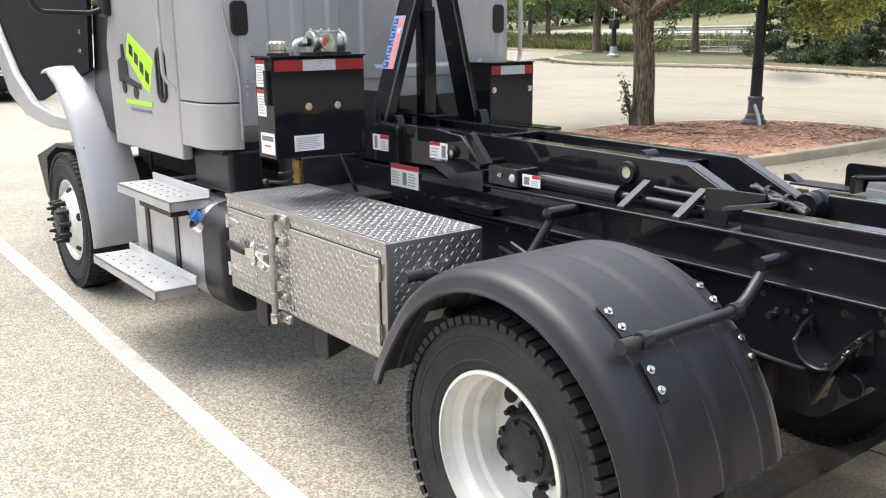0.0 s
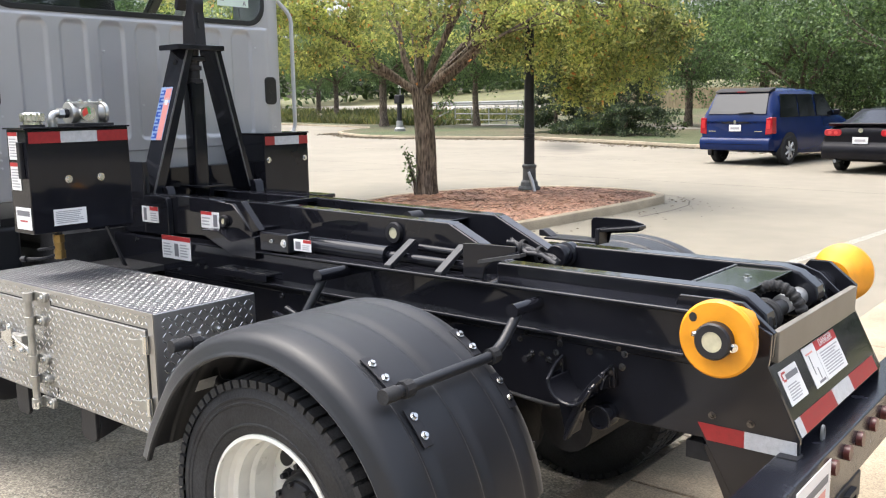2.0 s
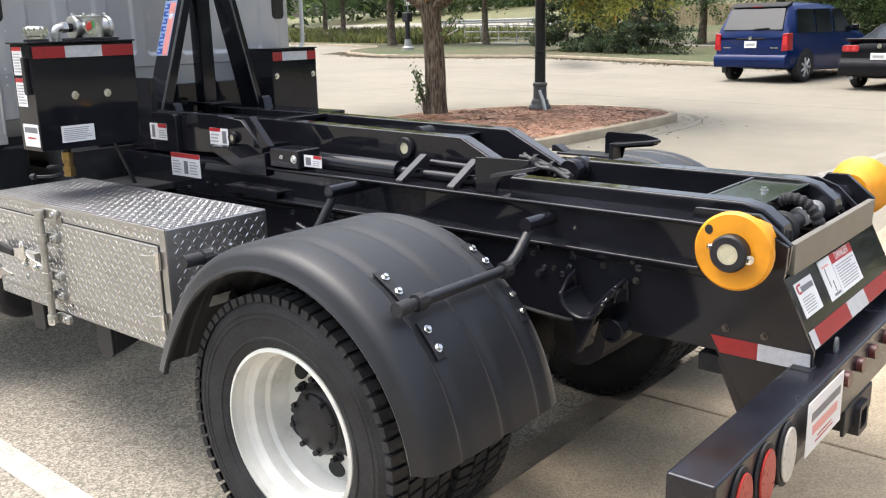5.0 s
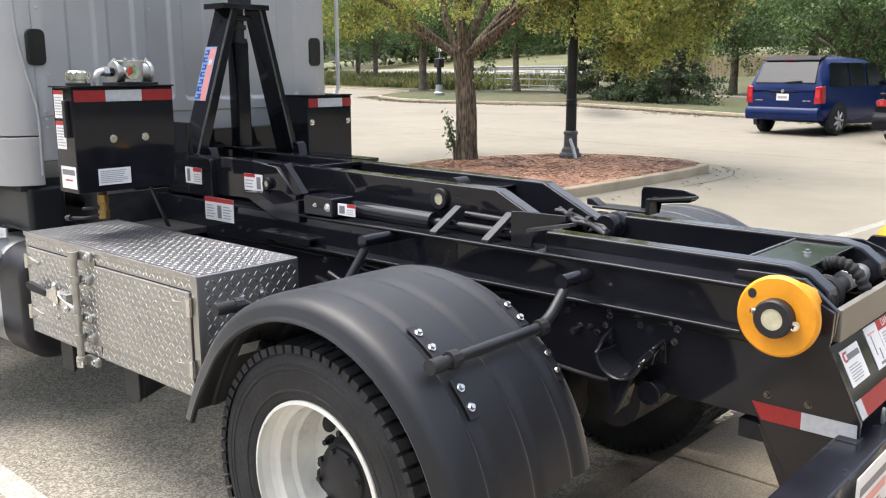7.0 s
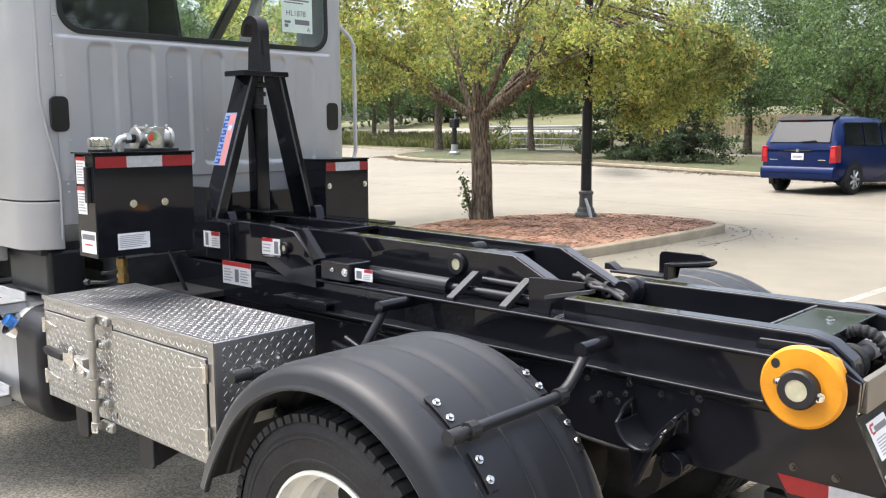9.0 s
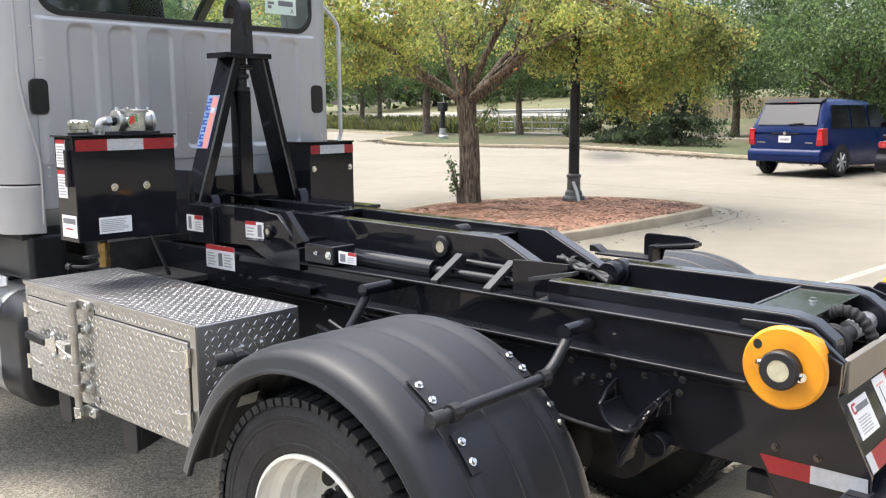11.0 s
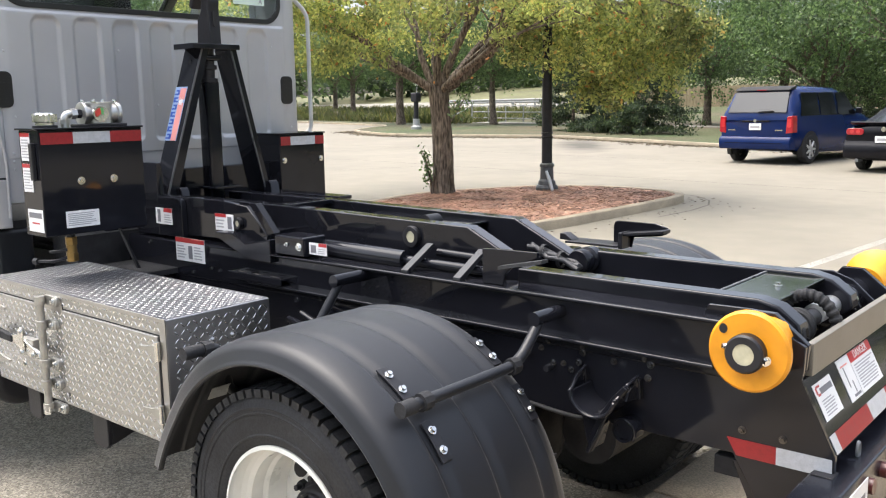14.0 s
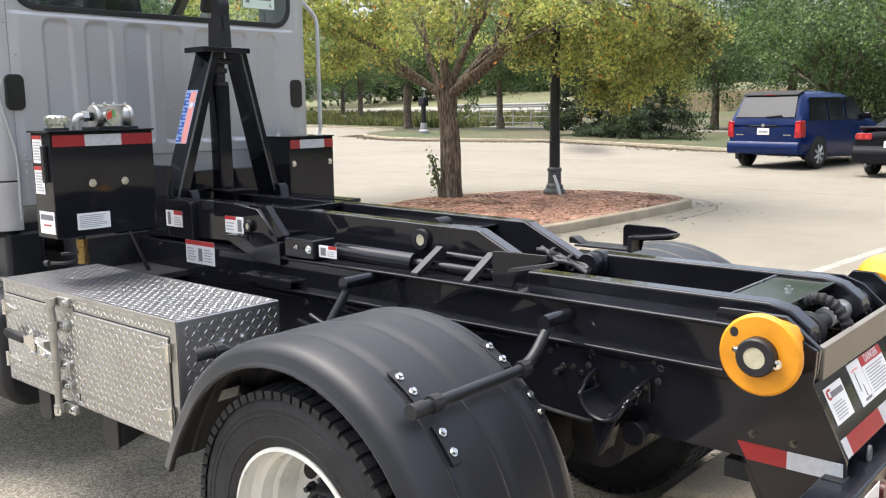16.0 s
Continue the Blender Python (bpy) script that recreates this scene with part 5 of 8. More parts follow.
def hook_frame():
    # outer rails, each with a lower ledge
    for s in (0, 1):
        f = (lambda y: far(y)) if s else (lambda y: y)
        lo = lambda a, c: (min(f(a), f(c)), max(f(a), f(c)))
        y0, y1 = lo(0.83, 0.93)
        rail(-2.2, 1.10, y0, y1, 1.012, 1.185, "main_rail")
        y0, y1 = lo(0.79, 0.95)
        part("ledge", box(bm(), -1.15, 1.04, y0, y1, 1.045, 1.060), BLACK, truck, "long narrow steel ledge", bevel=0.0068)
        y0, y1 = lo(0.805, 0.945)
        part("rail_flange", box(bm(), -1.12, 1.08, y0, y1, 1.180, 1.194), BLACK, truck, "long steel top flange", bevel=0.0065)
        y0, y1 = lo(0.835, 0.85)
        part('web_plate', box(bm(), -2.2, -0.3 if not s else 1.0, y0, y1, 0.79, 1.045), BLACK, truck, 'deep black side web', bevel=0.003)
        y0, y1 = lo(0.955, 1.035)
        b = bm()
        prism(b, [(0.22, 1.06), (0.22, 1.238), (1.10, 1.238), (1.165, 1.222), (1.225, 1.175), (1.235, 1.13), (1.16, 1.06)], "y", y0, y1)
        part("inner_rail", b, BLACK, truck, "gloss black steel rail with a rounded rear end", bevel=0.010)
        y0, y1 = lo(0.868, 0.880)
        b = bm()
        prism(b, [(0.97, 1.19), (0.985, 1.224), (1.12, 1.226), (1.19, 1.20), (1.262, 1.135), (1.25, 1.12), (1.18, 1.182), (1.11, 1.205), (1.0, 1.19)], "y", y0, y1)
        part("nose_cover", b, BLACK, truck, "bent black cover over the roller end", bevel=0.004)
        # jib arm: long box beam with a sloping knee, between the inner rails
        y0, y1 = lo(1.050, 1.122)
        b = bm()
        prism(b, [(-2.04, 1.17), (-2.04, 1.372), (-1.25, 1.370), (-0.085, 1.353), (0.20, 1.217), (0.21, 1.16), (0.05, 1.15), (-0.25, 1.19), (-1.3, 1.20)], "y", y0, y1)
        part("jib_arm", b, BLACK, truck, "gloss black box-section lifting arm", bevel=0.007)
        # thin added plate; its grey stands for sky mirrored in the black knee
        n = Vector((0.136, 0, 0.285)).normalized() * 0.002
        k = bm()
        prism(k, [(-0.070 + n.x, 1.3458 + n.z), (0.19 + n.x, 1.2218 + n.z), (0.19 - n.x, 1.2218 - n.z), (-0.070 - n.x, 1.3458 - n.z)], "y", y0 + 0.009, y1 - 0.009)
        part("knee_face", k, KNEE, truck, "smooth sloping knee face, grey as the mirrored sky")
    # plates that close the top between the arms
    part("arm_top_plate", box(bm(), -0.85, -0.22, 1.122, far(1.122), 1.325, 1.335), BLACK, truck, "black plate between the arms", bevel=0.003)
    part("arm_top_bar", box(bm(), -1.26, -1.19, 1.10, far(1.10), 1.35, 1.372), BLACK, truck, bevel=0.004)
    part("lock_drum", cyl(bm(), (-0.40, 1.16, 1.338), (-0.40, 1.24, 1.338), 0.030, seg=24), SATIN, truck, "grey lock drum between the arms")
    # cheek plates with pins
    b = bm()
    prism(b, [(-2.06, 1.20), (-2.06, 1.40), (-1.45, 1.398), (-1.228, 1.381), (-1.085, 1.258), (-1.10, 1.17), (-1.28, 1.165), (-1.39, 1.215)], "y", 0.868, 0.90)
    part("cheek_plate", b, BLACK, truck, "black pivot cheek plate", bevel=0.005)
    b = bm()
    prism(b, [(-1.392, 1.259), (-1.262, 1.262), (-1.168, 1.222), (-0.995, 1.256), (-0.993, 1.150), (-1.163, 1.153), (-1.392, 1.240)], "y", 0.805, 0.90)
    part("pivot_block", b, BLACK, truck, "folded black pivot block", bevel=0.005)
    b = bm()
    prism(b, [(-1.19, 1.40), (-1.135, 1.402), (-1.012, 1.275), (-1.062, 1.262)], "y", 0.850, 0.885)
    part("gusset", b, BLACK, truck, "slanted black gusset", bevel=0.004)
    for x, z, y, r in ((-1.28, 1.300, 0.866, 0.020), (-0.37, 1.293, 1.049, 0.032)):
        b = bm()
        lathe(b, [(r * 0.72, y), (r * 0.75, y - 0.018), (r * 1.3, y - 0.018), (r * 1.4, y - 0.008), (r * 1.4, y)], "y", centre=(x, 0, z), seg=32)
        part("pin_collar", b, SATIN, truck, "black ring round a pin")
        b = bm()
        cyl(b, (x, y, z), (x, y - 0.014, z), r * 0.8, seg=28)
        part("pin", b, PINCAP, truck, "cream pin end")
    # lift cylinders between the arms
    for y in (0.93, far(0.93)):
        b = bm()
        cyl(b, (-0.97, y, 1.225), (-0.30 if y < YC else -0.5, y, 1.218), 0.040, seg=28)
        part("cylinder_barrel", b, BLACK, truck, "black hydraulic cylinder")
        part("cylinder_rod", cyl(bm(), (-0.31 if y < YC else -0.5, y, 1.218), (0.18 if y < YC else -0.3, y, 1.213), 0.020), BLACK, truck, "black cylinder rod")
    b = bm()
    box(b, -0.955, -0.765, 0.80, 0.93, 1.198, 1.282)
    part("cylinder_foot", b, BLACK, truck, "black cylinder mount", bevel=0.008)
    bolt(truck, (-0.872, 0.80, 1.247), (0, -1, 0), 0.006, "grease_fitting")
    bolt(truck, (-0.792, 0.80, 1.243), (0, -1, 0), 0.012, "grease_fitting")
    # flat braces that lean from the flange up to the arm
    for x in (-0.222, 0.036):
        b = bm()
        prism(b, [(0.812, 1.194), (0.814, 1.206), (0.968, 1.290), (0.975, 1.279), (0.838, 1.194)], "x", x, x + 0.034)
        part("brace", b, BRACE, truck, "flat black brace leaning against the arm", bevel=0.002)
    part("cross_shaft", cyl(bm(), (-0.19, 1.0, 1.25), (0.06, 1.0, 1.245), 0.017), BLACK, truck)
    b = bm()
    prism(b, [(0.15, 1.194), (0.15, 1.318), (0.20, 1.322), (0.385, 1.325), (0.385, 1.305), (0.29, 1.270), (0.25, 1.235), (0.24, 1.194)], "y", 0.842, 0.856)
    part("latch_plate", b, BLACK, truck, "black latch plate", bevel=0.003)
    part("latch_lever", prism(bm(), [(0.25, 1.258), (0.25, 1.270), (0.43, 1.308), (0.43, 1.296)], "y", 0.80, 0.842), HOSEGREY, truck)
    for k in range(3):
        pts = [(0.02 + 0.034 * i, 1.31 + 0.02 * k + 0.012 * math.sin(i * 1.3 + k), 1.252 - 0.0095 * i + 0.008 * math.sin(i * 1.7 + 2 * k)) for i in range(8)]
        part("hose", tube(bm(), pts, 0.010), HOSEGREY, truck, "grey cloth-wrapped hydraulic hose")
    for x in (0.09, 0.17):
        part("hose_tie", lathe(bm(), [(0.03, -0.008), (0.033, -0.008), (0.033, 0.008), (0.03, 0.008)], "x", centre=(x, 1.33, 1.232 - 0.28 * (x - 0.09)), seg=14), RUBBER, truck)
    b = bm()
    lathe(b, [(0.0005, 1.36), (0.045, 1.36), (0.05, 1.368), (0.05, 1.40), (0.042, 1.405), (0.042, 1.43), (0.052, 1.435), (0.052, 1.475), (0.0005, 1.48)], "y", centre=(0.225, 0, 1.20), seg=28)
    part("elbow_knuckle", b, BLACK, truck, "black pivot drum")
    part("fitting_rod", tube(bm(), bend([(0.80, 1.06, 1.205), (0.87, 1.085, 1.210), (0.93, 1.12, 1.20)], 0.03), 0.008), HOSEGREY, truck, "short grey pipe with fittings")
    # cross plates
    for x0, x1, z in ((-2.05, -1.85, 1.30), (-1.2, -1.12, 1.27), (0.05, 0.10, 1.22)):
        part("cross_plate", box(bm(), x0, x1, 0.95, 1.60, z - 0.1, z), BLACK, truck, bevel=0.004)
    b = bm()
    prism(b, [(0.945, 1.03), (1.14, 1.03), (1.14, 1.46), (0.945, 1.46)], "z", 1.212, 1.226)
    part("cover_plate", b, GREENGLOSS, truck, "glossy black cover plate with one bolt", bevel=0.003)
    bolt(truck, (1.06, 1.24, 1.226), (0, 0, 1), 0.010)
    part("cover_lip", box(bm(), 0.936, 0.946, 1.03, 1.46, 1.205, 1.230), WELD, truck, "worn edge of the cover plate", bevel=0.002)
    part("body_floor", box(bm(), -2.0, 0.80, 0.94, far(0.94), 1.0, 1.02), UNDER, truck)
    # front end of the far side and dark gear behind the arm
    part("far_ledge", box(bm(), -2.2, -1.42, 1.62, 1.72, 1.33, 1.35), BLACK, truck, bevel=0.004)
    part("bulkhead", box(bm(), -2.30, -2.22, 0.72, 1.86, 0.95, 1.50), BLACK, truck, "black panel behind the arm", bevel=0.006)


# Lighter than the frame's black: the braces' sky-lit look is in the colour.
BRACE = mat("lighter_brace_black", (0.020, 0.021, 0.024), 0.3, var=0.2, scale=12, spec=0.38)
# The knee's sky reflection is put into this grey.
KNEE = mat("sky_grey_knee", (0.06, 0.062, 0.07), 0.3, metal=0.3, var=0.2, scale=12, spec=0.8)
HOSEGREY = mat("grey_wrapped_hose", (0.035, 0.035, 0.038), 0.55, var=0.35, scale=60, bump=0.3, bscale=200)
PINCAP = mat("cream_pin_end", (0.5, 0.47, 0.33), 0.45, var=0.15, scale=40)
hook_frame()


def a_frame():
    x0, x1 = -2.11, -1.96
    # slanted box legs, deep along the truck and narrow across it
    for s, foot, top, w in ((0, 0.932, 1.188, 0.058), (1, 1.560, 1.374, 0.044)):
        b = bm()
        prism(b, [(foot, 1.36), (foot + w, 1.36), (top + w * 0.85, 2.138), (top, 2.138)], "x", x0, x1)
        leg = part("arm_leg", b, BLACK, truck, "slanted black box-section arm leg", bevel=0.005)
        b = bm()
        prism(b, [(foot - 0.002, 1.38), (foot + 0.006, 1.38), (top + 0.006, 2.13), (top - 0.002, 2.13)], "x", x1 - 0.006, x1 + 0.003)
        part("weld_seam", b, WELD, leg, "bright welded edge")
        slot = bm()
        prism(slot, [(-2.035 + 0.014 * math.cos(i * math.pi / 10), 2.06 + 0.022 * math.sin(i * math.pi / 10)) for i in range(20)], "y", top - 0.0275, top - 0.022)
        if not s:
            part("leg_hole", slot, DARK, leg, "dark oval hole")
    b = bm()
    prism(b, [(0.835, 1.20), (0.875, 1.20), (0.875, 1.50), (0.865, 1.56), (0.84, 1.56)], "x", -2.10, -1.90)
    prism(b, [(-2.09, 1.40), (-1.89, 1.40), (-1.905, 1.545), (-1.93, 1.56), (-2.02, 1.56)], "y", 0.85, 0.868)
    part("leg_foot", b, BLACK, truck, "black gusset at the leg's foot", bevel=0.004)
    part("foot_plate", prism(bm(), [(-2.10, 1.20), (-2.10, 1.395), (-1.735, 1.395), (-1.71, 1.385), (-1.70, 1.36), (-1.70, 1.20)], "y", 0.838, 0.868), BLACK, truck, "black plate round the leg's foot", bevel=0.004)
    for y0, y1, z1 in ((1.565, 1.625, 1.420), (0.985, 1.035, 1.425)):
        b = bm()
        prism(b, [(-2.10, 1.30), (-2.10, z1 - 0.02), (-1.93, z1), (-1.915, z1 - 0.02), (-1.895, 1.30)], "y", y0, y1)
        part("leg_foot", b, BLACK, truck, "black gusset at the leg's foot", bevel=0.006)
    part("arm_cap", box(bm(), x0 + 0.01, x1 + 0.04, 1.112, 1.405, 2.132, 2.160), BLACK, truck, "black cap plate across the legs", bevel=0.004)
    b = bm()
    prism(b, rounded(-2.085, -1.995, 1.232, 1.318, 0.016, 3), "z", 1.25, 1.965)
    part("arm_post", b, BLACK, truck, "square black centre post")
    b = bm()
    cyl(b, (-2.04, 1.275, 1.965), (-2.04, 1.275, 2.14), 0.038, seg=20)
    cyl(b, (-2.04, 1.275, 1.96), (-2.04, 1.275, 1.985), 0.052, seg=20)
    cyl(b, (-2.04, 1.275, 2.03), (-2.04, 1.275, 2.055), 0.050, seg=20)
    part("post_neck", b, SATIN, truck, "black ringed post neck", bevel=0.004)
    part("post_collar", box(bm(), -2.06, -1.975, 1.225, 1.325, 2.075, 2.105), BLACK, truck, bevel=0.01)
    part("foot_flange", box(bm(), -2.10, -1.90, 1.19, 1.36, 1.398, 1.412), BLACK, truck, bevel=0.003)
    # the hook, a thick plate that curls towards the cab
    b = bm()
    out = [(-1.955, 2.16), (-1.962, 2.30)]
    for i in range(13):
        w = radians(-20 + 185 * i / 12)
        out.append((-2.045 + 0.085 * math.cos(w), 2.375 + 0.085 * math.sin(w)))
    out += [(-2.135, 2.365), (-2.115, 2.35)]
    for i in range(9):
        w = radians(165 - 185 * i / 8)
        out.append((-2.06 + 0.036 * math.cos(w), 2.375 + 0.040 * math.sin(w)))
    out += [(-2.035, 2.33), (-2.065, 2.29), (-2.075, 2.16)]
    prism(b, out, "y", 1.245, 1.315)
    hook = part("hook", b, SATIN, truck, "heavy black lifting hook", bevel=0.006)
    b = bm()
    prism(b, rounded(1.268, 1.292, 2.25, 2.33, 0.0115), "x", -1.962, -1.952)
    part("hook_slot", b, DARK, hook)
    # flag-like decal up the side of the near leg: blue blocks beside a faded red band
    d = Vector((0, 1.188 - 0.932, 2.138 - 1.36)).normalized()
    base = Vector((-2.106, 0.932 + (1.662 - 1.36) * 0.329 - 0.0012, 1.662))
    side = Vector((1, 0, 0))
    marks = [(0.50, 0.0, 0.97, 0.70, PINK), (0.46, 0.76, 0.97, 0.97, PINK), (0.55, 0.66, 0.85, 0.80, WHITE)]
    for k in range(7):
        v = 0.03 + 0.136 * k
        wide = 0.50 if k == 0 else 0.44
        marks += [(0.04, v, wide, v + 0.030, BLUEINK), (0.04 if k % 2 else 0.30, v, 0.20 if k % 2 else wide, v + 0.095, BLUEINK), (0.12, v + 0.065, wide - 0.04, v + 0.095, BLUEINK)]
    sticker(truck, base, side, d, 0.102, 0.292, marks, "slanted blue and red maker's decal", base=SKYINK)


a_frame()


def web_gear():
    b = bm()
    box(b, -1.27, -0.90, 0.782, 0.834, 1.082, 1.092)
    box(b, -1.27, -0.90, 0.780, 0.788, 1.062, 1.094)
    shelf = part("valve_shelf", b, BLACK, truck, "narrow black shelf on the web", bevel=0.003)
    for x in (-1.20, -1.09, -0.97):
        part("shelf_slot", prism(bm(), rounded(x - 0.03, x + 0.03, 0.800, 0.814, 0.006), "z", 1.0922, 1.0932), DARK, shelf, smooth=0)
    for k, (y, z, sag) in enumerate(((0.70, 0.93, 0.05), (0.73, 0.90, 0.08), (0.68, 0.96, 0.03), (0.76, 0.97, 0.06))):
        pts = [(-0.75 + 0.09 * i, y + 0.015 * math.sin(i + k), z - sag * math.sin(math.pi * i / 9)) for i in range(10)]
        part("hydraulic_hose", tube(bm(), pts, 0.014), BLACK, truck, "glossy black hydraulic hose")
    for x, z in ((-0.45, 0.98), (-0.58, 0.95), (0.36, 0.98), (0.45, 0.94)):
        part("hose_fitting", cyl(bm(), (x, 0.834, z), (x, 0.80, z), 0.012, seg=6), SATIN, truck)
        bolt(truck, (x + 0.05, 0.834, z + 0.02), (0, -1, 0), 0.007, m=RUSTY)


    for x, z in ((-1.47, 1.075), (-1.40, 1.072), (-0.70, 1.03), (-0.60, 1.02), (-0.86, 1.00), (-1.62, 1.04), (-0.30, 1.035), (-1.98, 1.16)):
        bolt(truck, (x, 0.834, z), (0, -1, 0), 0.009, m=GREASY)


web_gear()


# -- tail --
def tail():
    side = [(-0.31, 0.79), (-0.31, 1.045), (0.70, 1.045), (0.80, 1.10), (1.18, 1.205), (1.286, 1.145), (1.283, 1.075), (1.279, 1.049), (1.380, 0.845), (1.377, 0.76), (1.34, 0.60), (1.225, 0.565), (1.207, 0.588), (1.143, 0.699), (1.09, 0.79)]
    for y0, y1 in ((0.834, 0.852), (1.722, 1.737)):
        b = bm()
        prism(b, side, "y", y0, y1)
        part("tail_plate", b, BLACK, truck, "black tail side plate", bevel=0.003)
    panel_dir = Vector((1.380 - 1.279, 0, 0.845 - 1.049)).normalized()
    b = bm()
    prism(b, [(1.268, 1.044), (1.279, 1.049), (1.380, 0.845), (1.369, 0.840)], "y", 0.846, 1.755)
    part("tail_panel", b, BLACK, truck, "black sloping tail panel", bevel=0.003)
    part("tail_bar", box(bm(), 1.270, 1.292, 0.885, 1.705, 1.050, 1.146), STEEL, truck, "bare grey steel bar across the tail", bevel=0.003)
    for y in (0.865, 1.725):
        b = bm()
        prism(b, [(1.02, 1.10), (1.12, 1.225), (1.19, 1.225), (1.288, 1.146), (1.284, 1.07), (1.20, 1.06)], "y", y - 0.012, y + 0.012)
        part("roller_bracket", b, BLACK, truck, "black roller bracket", bevel=0.003)
    # inner rails' noses, sleeves and shaft
    for y in (0.98, 1.03, 1.50, 1.56):
        b = bm()
        prism(b, [(0.92, 1.10), (0.95, 1.228), (1.10, 1.225), (1.19, 1.19), (1.235, 1.12), (1.20, 1.06), (1.0, 1.05)], "y", y - 0.009, y + 0.009)
        part("nose_plate", b, BLACK, truck, "rounded black nose plate", bevel=0.003)
    part("roller_shaft", cyl(bm(), (1.165, 0.70, 1.132), (1.165, 1.98, 1.132), 0.029), SATIN, truck)
    part("bare_sleeve", cyl(bm(), (1.168, 1.27, 1.140), (1.165, 1.50, 1.136), 0.034), ALLOY, truck, "bare grey shaft sleeve")
    for y0, y1, r in ((0.905, 0.965, 0.060), (1.50, 1.535, 0.055), (1.57, 1.72, 0.058)):
        part("shaft_sleeve", cyl(bm(), (1.165, y0, 1.132), (1.165, y1, 1.132), r, seg=28), BLACK, truck, "black shaft sleeve", bevel=0.006)
    for y0, y1, r in ((0.965, 1.005, 0.070), (1.012, 1.052, 0.066), (1.10, 1.135, 0.058)):
        b = bm()
        lathe(b, [(0.034, y0), (r - 0.008, y0), (r, y0 + 0.008), (r, y1 - 0.008), (r - 0.008, y1), (0.034, y1)], "y", centre=(1.165, 0, 1.132), seg=36)
        part("shaft_disc", b, RUBBER, truck, "black rubber disc on the shaft")
    arc = [(1.085 + 0.090 * (1 - math.cos(w)), 1.15 + 0.05 * i / 60, 1.10 + 0.122 * math.sin(w)) for i, w in enumerate([math.pi * 0.95 * k / 60 for k in range(61)])]
    part("corrugated_hose", tube(bm(), arc, [0.0205 if (k // 2) % 2 else 0.0172 for k in range(61)], seg=14), RUBBER, truck, "thick black corrugated hose arched over the shaft", smooth=25)
    bolt(truck, (1.215, 1.53, 1.15), (1, -0.3, 0.3), 0.012, "grease_fitting")
    bolt(truck, (1.15, 1.36, 1.185), (-0.2, -0.2, 1), 0.009, "grease_fitting")
    # yellow rollers
    for s in (0, 1):
        f = (lambda y: 2.65 - y) if s else (lambda y: y)
        b = bm()
        prof = [(0.050, 0.69), (0.107, 0.69), (0.114, 0.697), (0.114, 0.712), (0.104, 0.722), (0.072, 0.80), (0.068, 0.865), (0.050, 0.865)]
        lathe(b, [(r, f(y)) for r, y in prof], "y", centre=(1.179, 0, 1.147), seg=56)
        r = part("guide_roller", b, YELLOW, truck, "yellow painted tapered guide roller")
        b = bm()
        lathe(b, [(0.030, f(0.655)), (0.049, f(0.655)), (0.054, f(0.662)), (0.054, f(0.70)), (0.030, f(0.70))], "y", centre=(1.179, 0, 1.147), seg=36)
        part("roller_collar", b, SATIN, r, "black collar")
        part("roller_pin", cyl(bm(), (1.179, f(0.657), 1.147), (1.179, f(0.68), 1.147), 0.030), PINCAP, r, "cream pin end")
        bolt(r, (1.234, f(0.675), 1.135), (0.7, -0.6 if not s else 0.6, -0.15), 0.0095, "grease_fitting")
        bolt(r, (1.124, f(0.675), 1.158), (-0.7, -0.6 if not s else 0.6, 0.15), 0.0085, "grease_fitting")
        b = bm()
        prism(b, [(1.179 + 0.091 * math.cos(a) + 0.012 * math.cos(t), 1.147 + 0.091 * math.sin(a) + 0.014 * math.sin(t)) for a in (2.46,) for t in [i * math.pi / 6 for i in range(12)]], "y", f(0.6905), f(0.6885))
        part("roller_hole", b, DARK, r, "dark hole in the roller's face")
    # bumper beam with lamps
    b = bm()
    box(b, 1.318, 1.437, 0.02, far(0.02), 0.62, 0.797)
    part("bumper_beam", b, BEAM, truck, "black steel rear beam", bevel=0.008)
    for y in (0.862, 1.73):
        b = bm()
        prism(b, [(1.08, 0.76), (1.36, 0.78), (1.40, 0.70), (1.345, 0.56), (1.20, 0.50)], "y", y - 0.006, y + 0.006)
        part("beam_hanger", b, BLACK, truck, "black gusset down to the rear beam", bevel=0.003)
        part("hanger_foot", box(bm(), 1.02, 1.10, y + 0.005, y + 0.08, 0.70, 0.76), UNDER, truck, bevel=0.004)
    def oval(y, z, ry, rz, m, label):
        for yy in (y, far(y)):
            b = bm()
            prism(b, [(yy + (ry + 0.014) * math.cos(i * math.pi / 16), z + (rz + 0.014) * math.sin(i * math.pi / 16)) for i in range(32)], "x", 1.437, 1.445)
            g = part("lamp_grommet", b, RUBBER, truck, "black rubber lamp ring", bevel=0.003)
            b = bm()
            prism(b, [(yy + ry * math.cos(i * math.pi / 16), z + rz * math.sin(i * math.pi / 16)) for i in range(32)], "x", 1.445, 1.453)
            part("lens", b, m, g, label, bevel=0.004)
    oval(0.16, 0.70, 0.05, 0.075, LENS_R, "red oval tail lamp")
    oval(0.31, 0.70, 0.05, 0.075, LENS_R, "red oval tail lamp")
    oval(0.46, 0.70, 0.05, 0.075, LENS_W, "clear oval reversing lamp")
    for y in (0.955, 1.098, 1.241):
        part("marker_lamp", cyl(bm(), (1.437, y, 0.742), (1.455, y, 0.742), 0.024), MARKER, truck, "small round dull red marker lamp")
        part("marker_lamp", cyl(bm(), (1.437, y + 0.45, 0.742), (1.455, y + 0.45, 0.742), 0.024), MARKER, truck, "small round dull red marker lamp")
    b = bm()
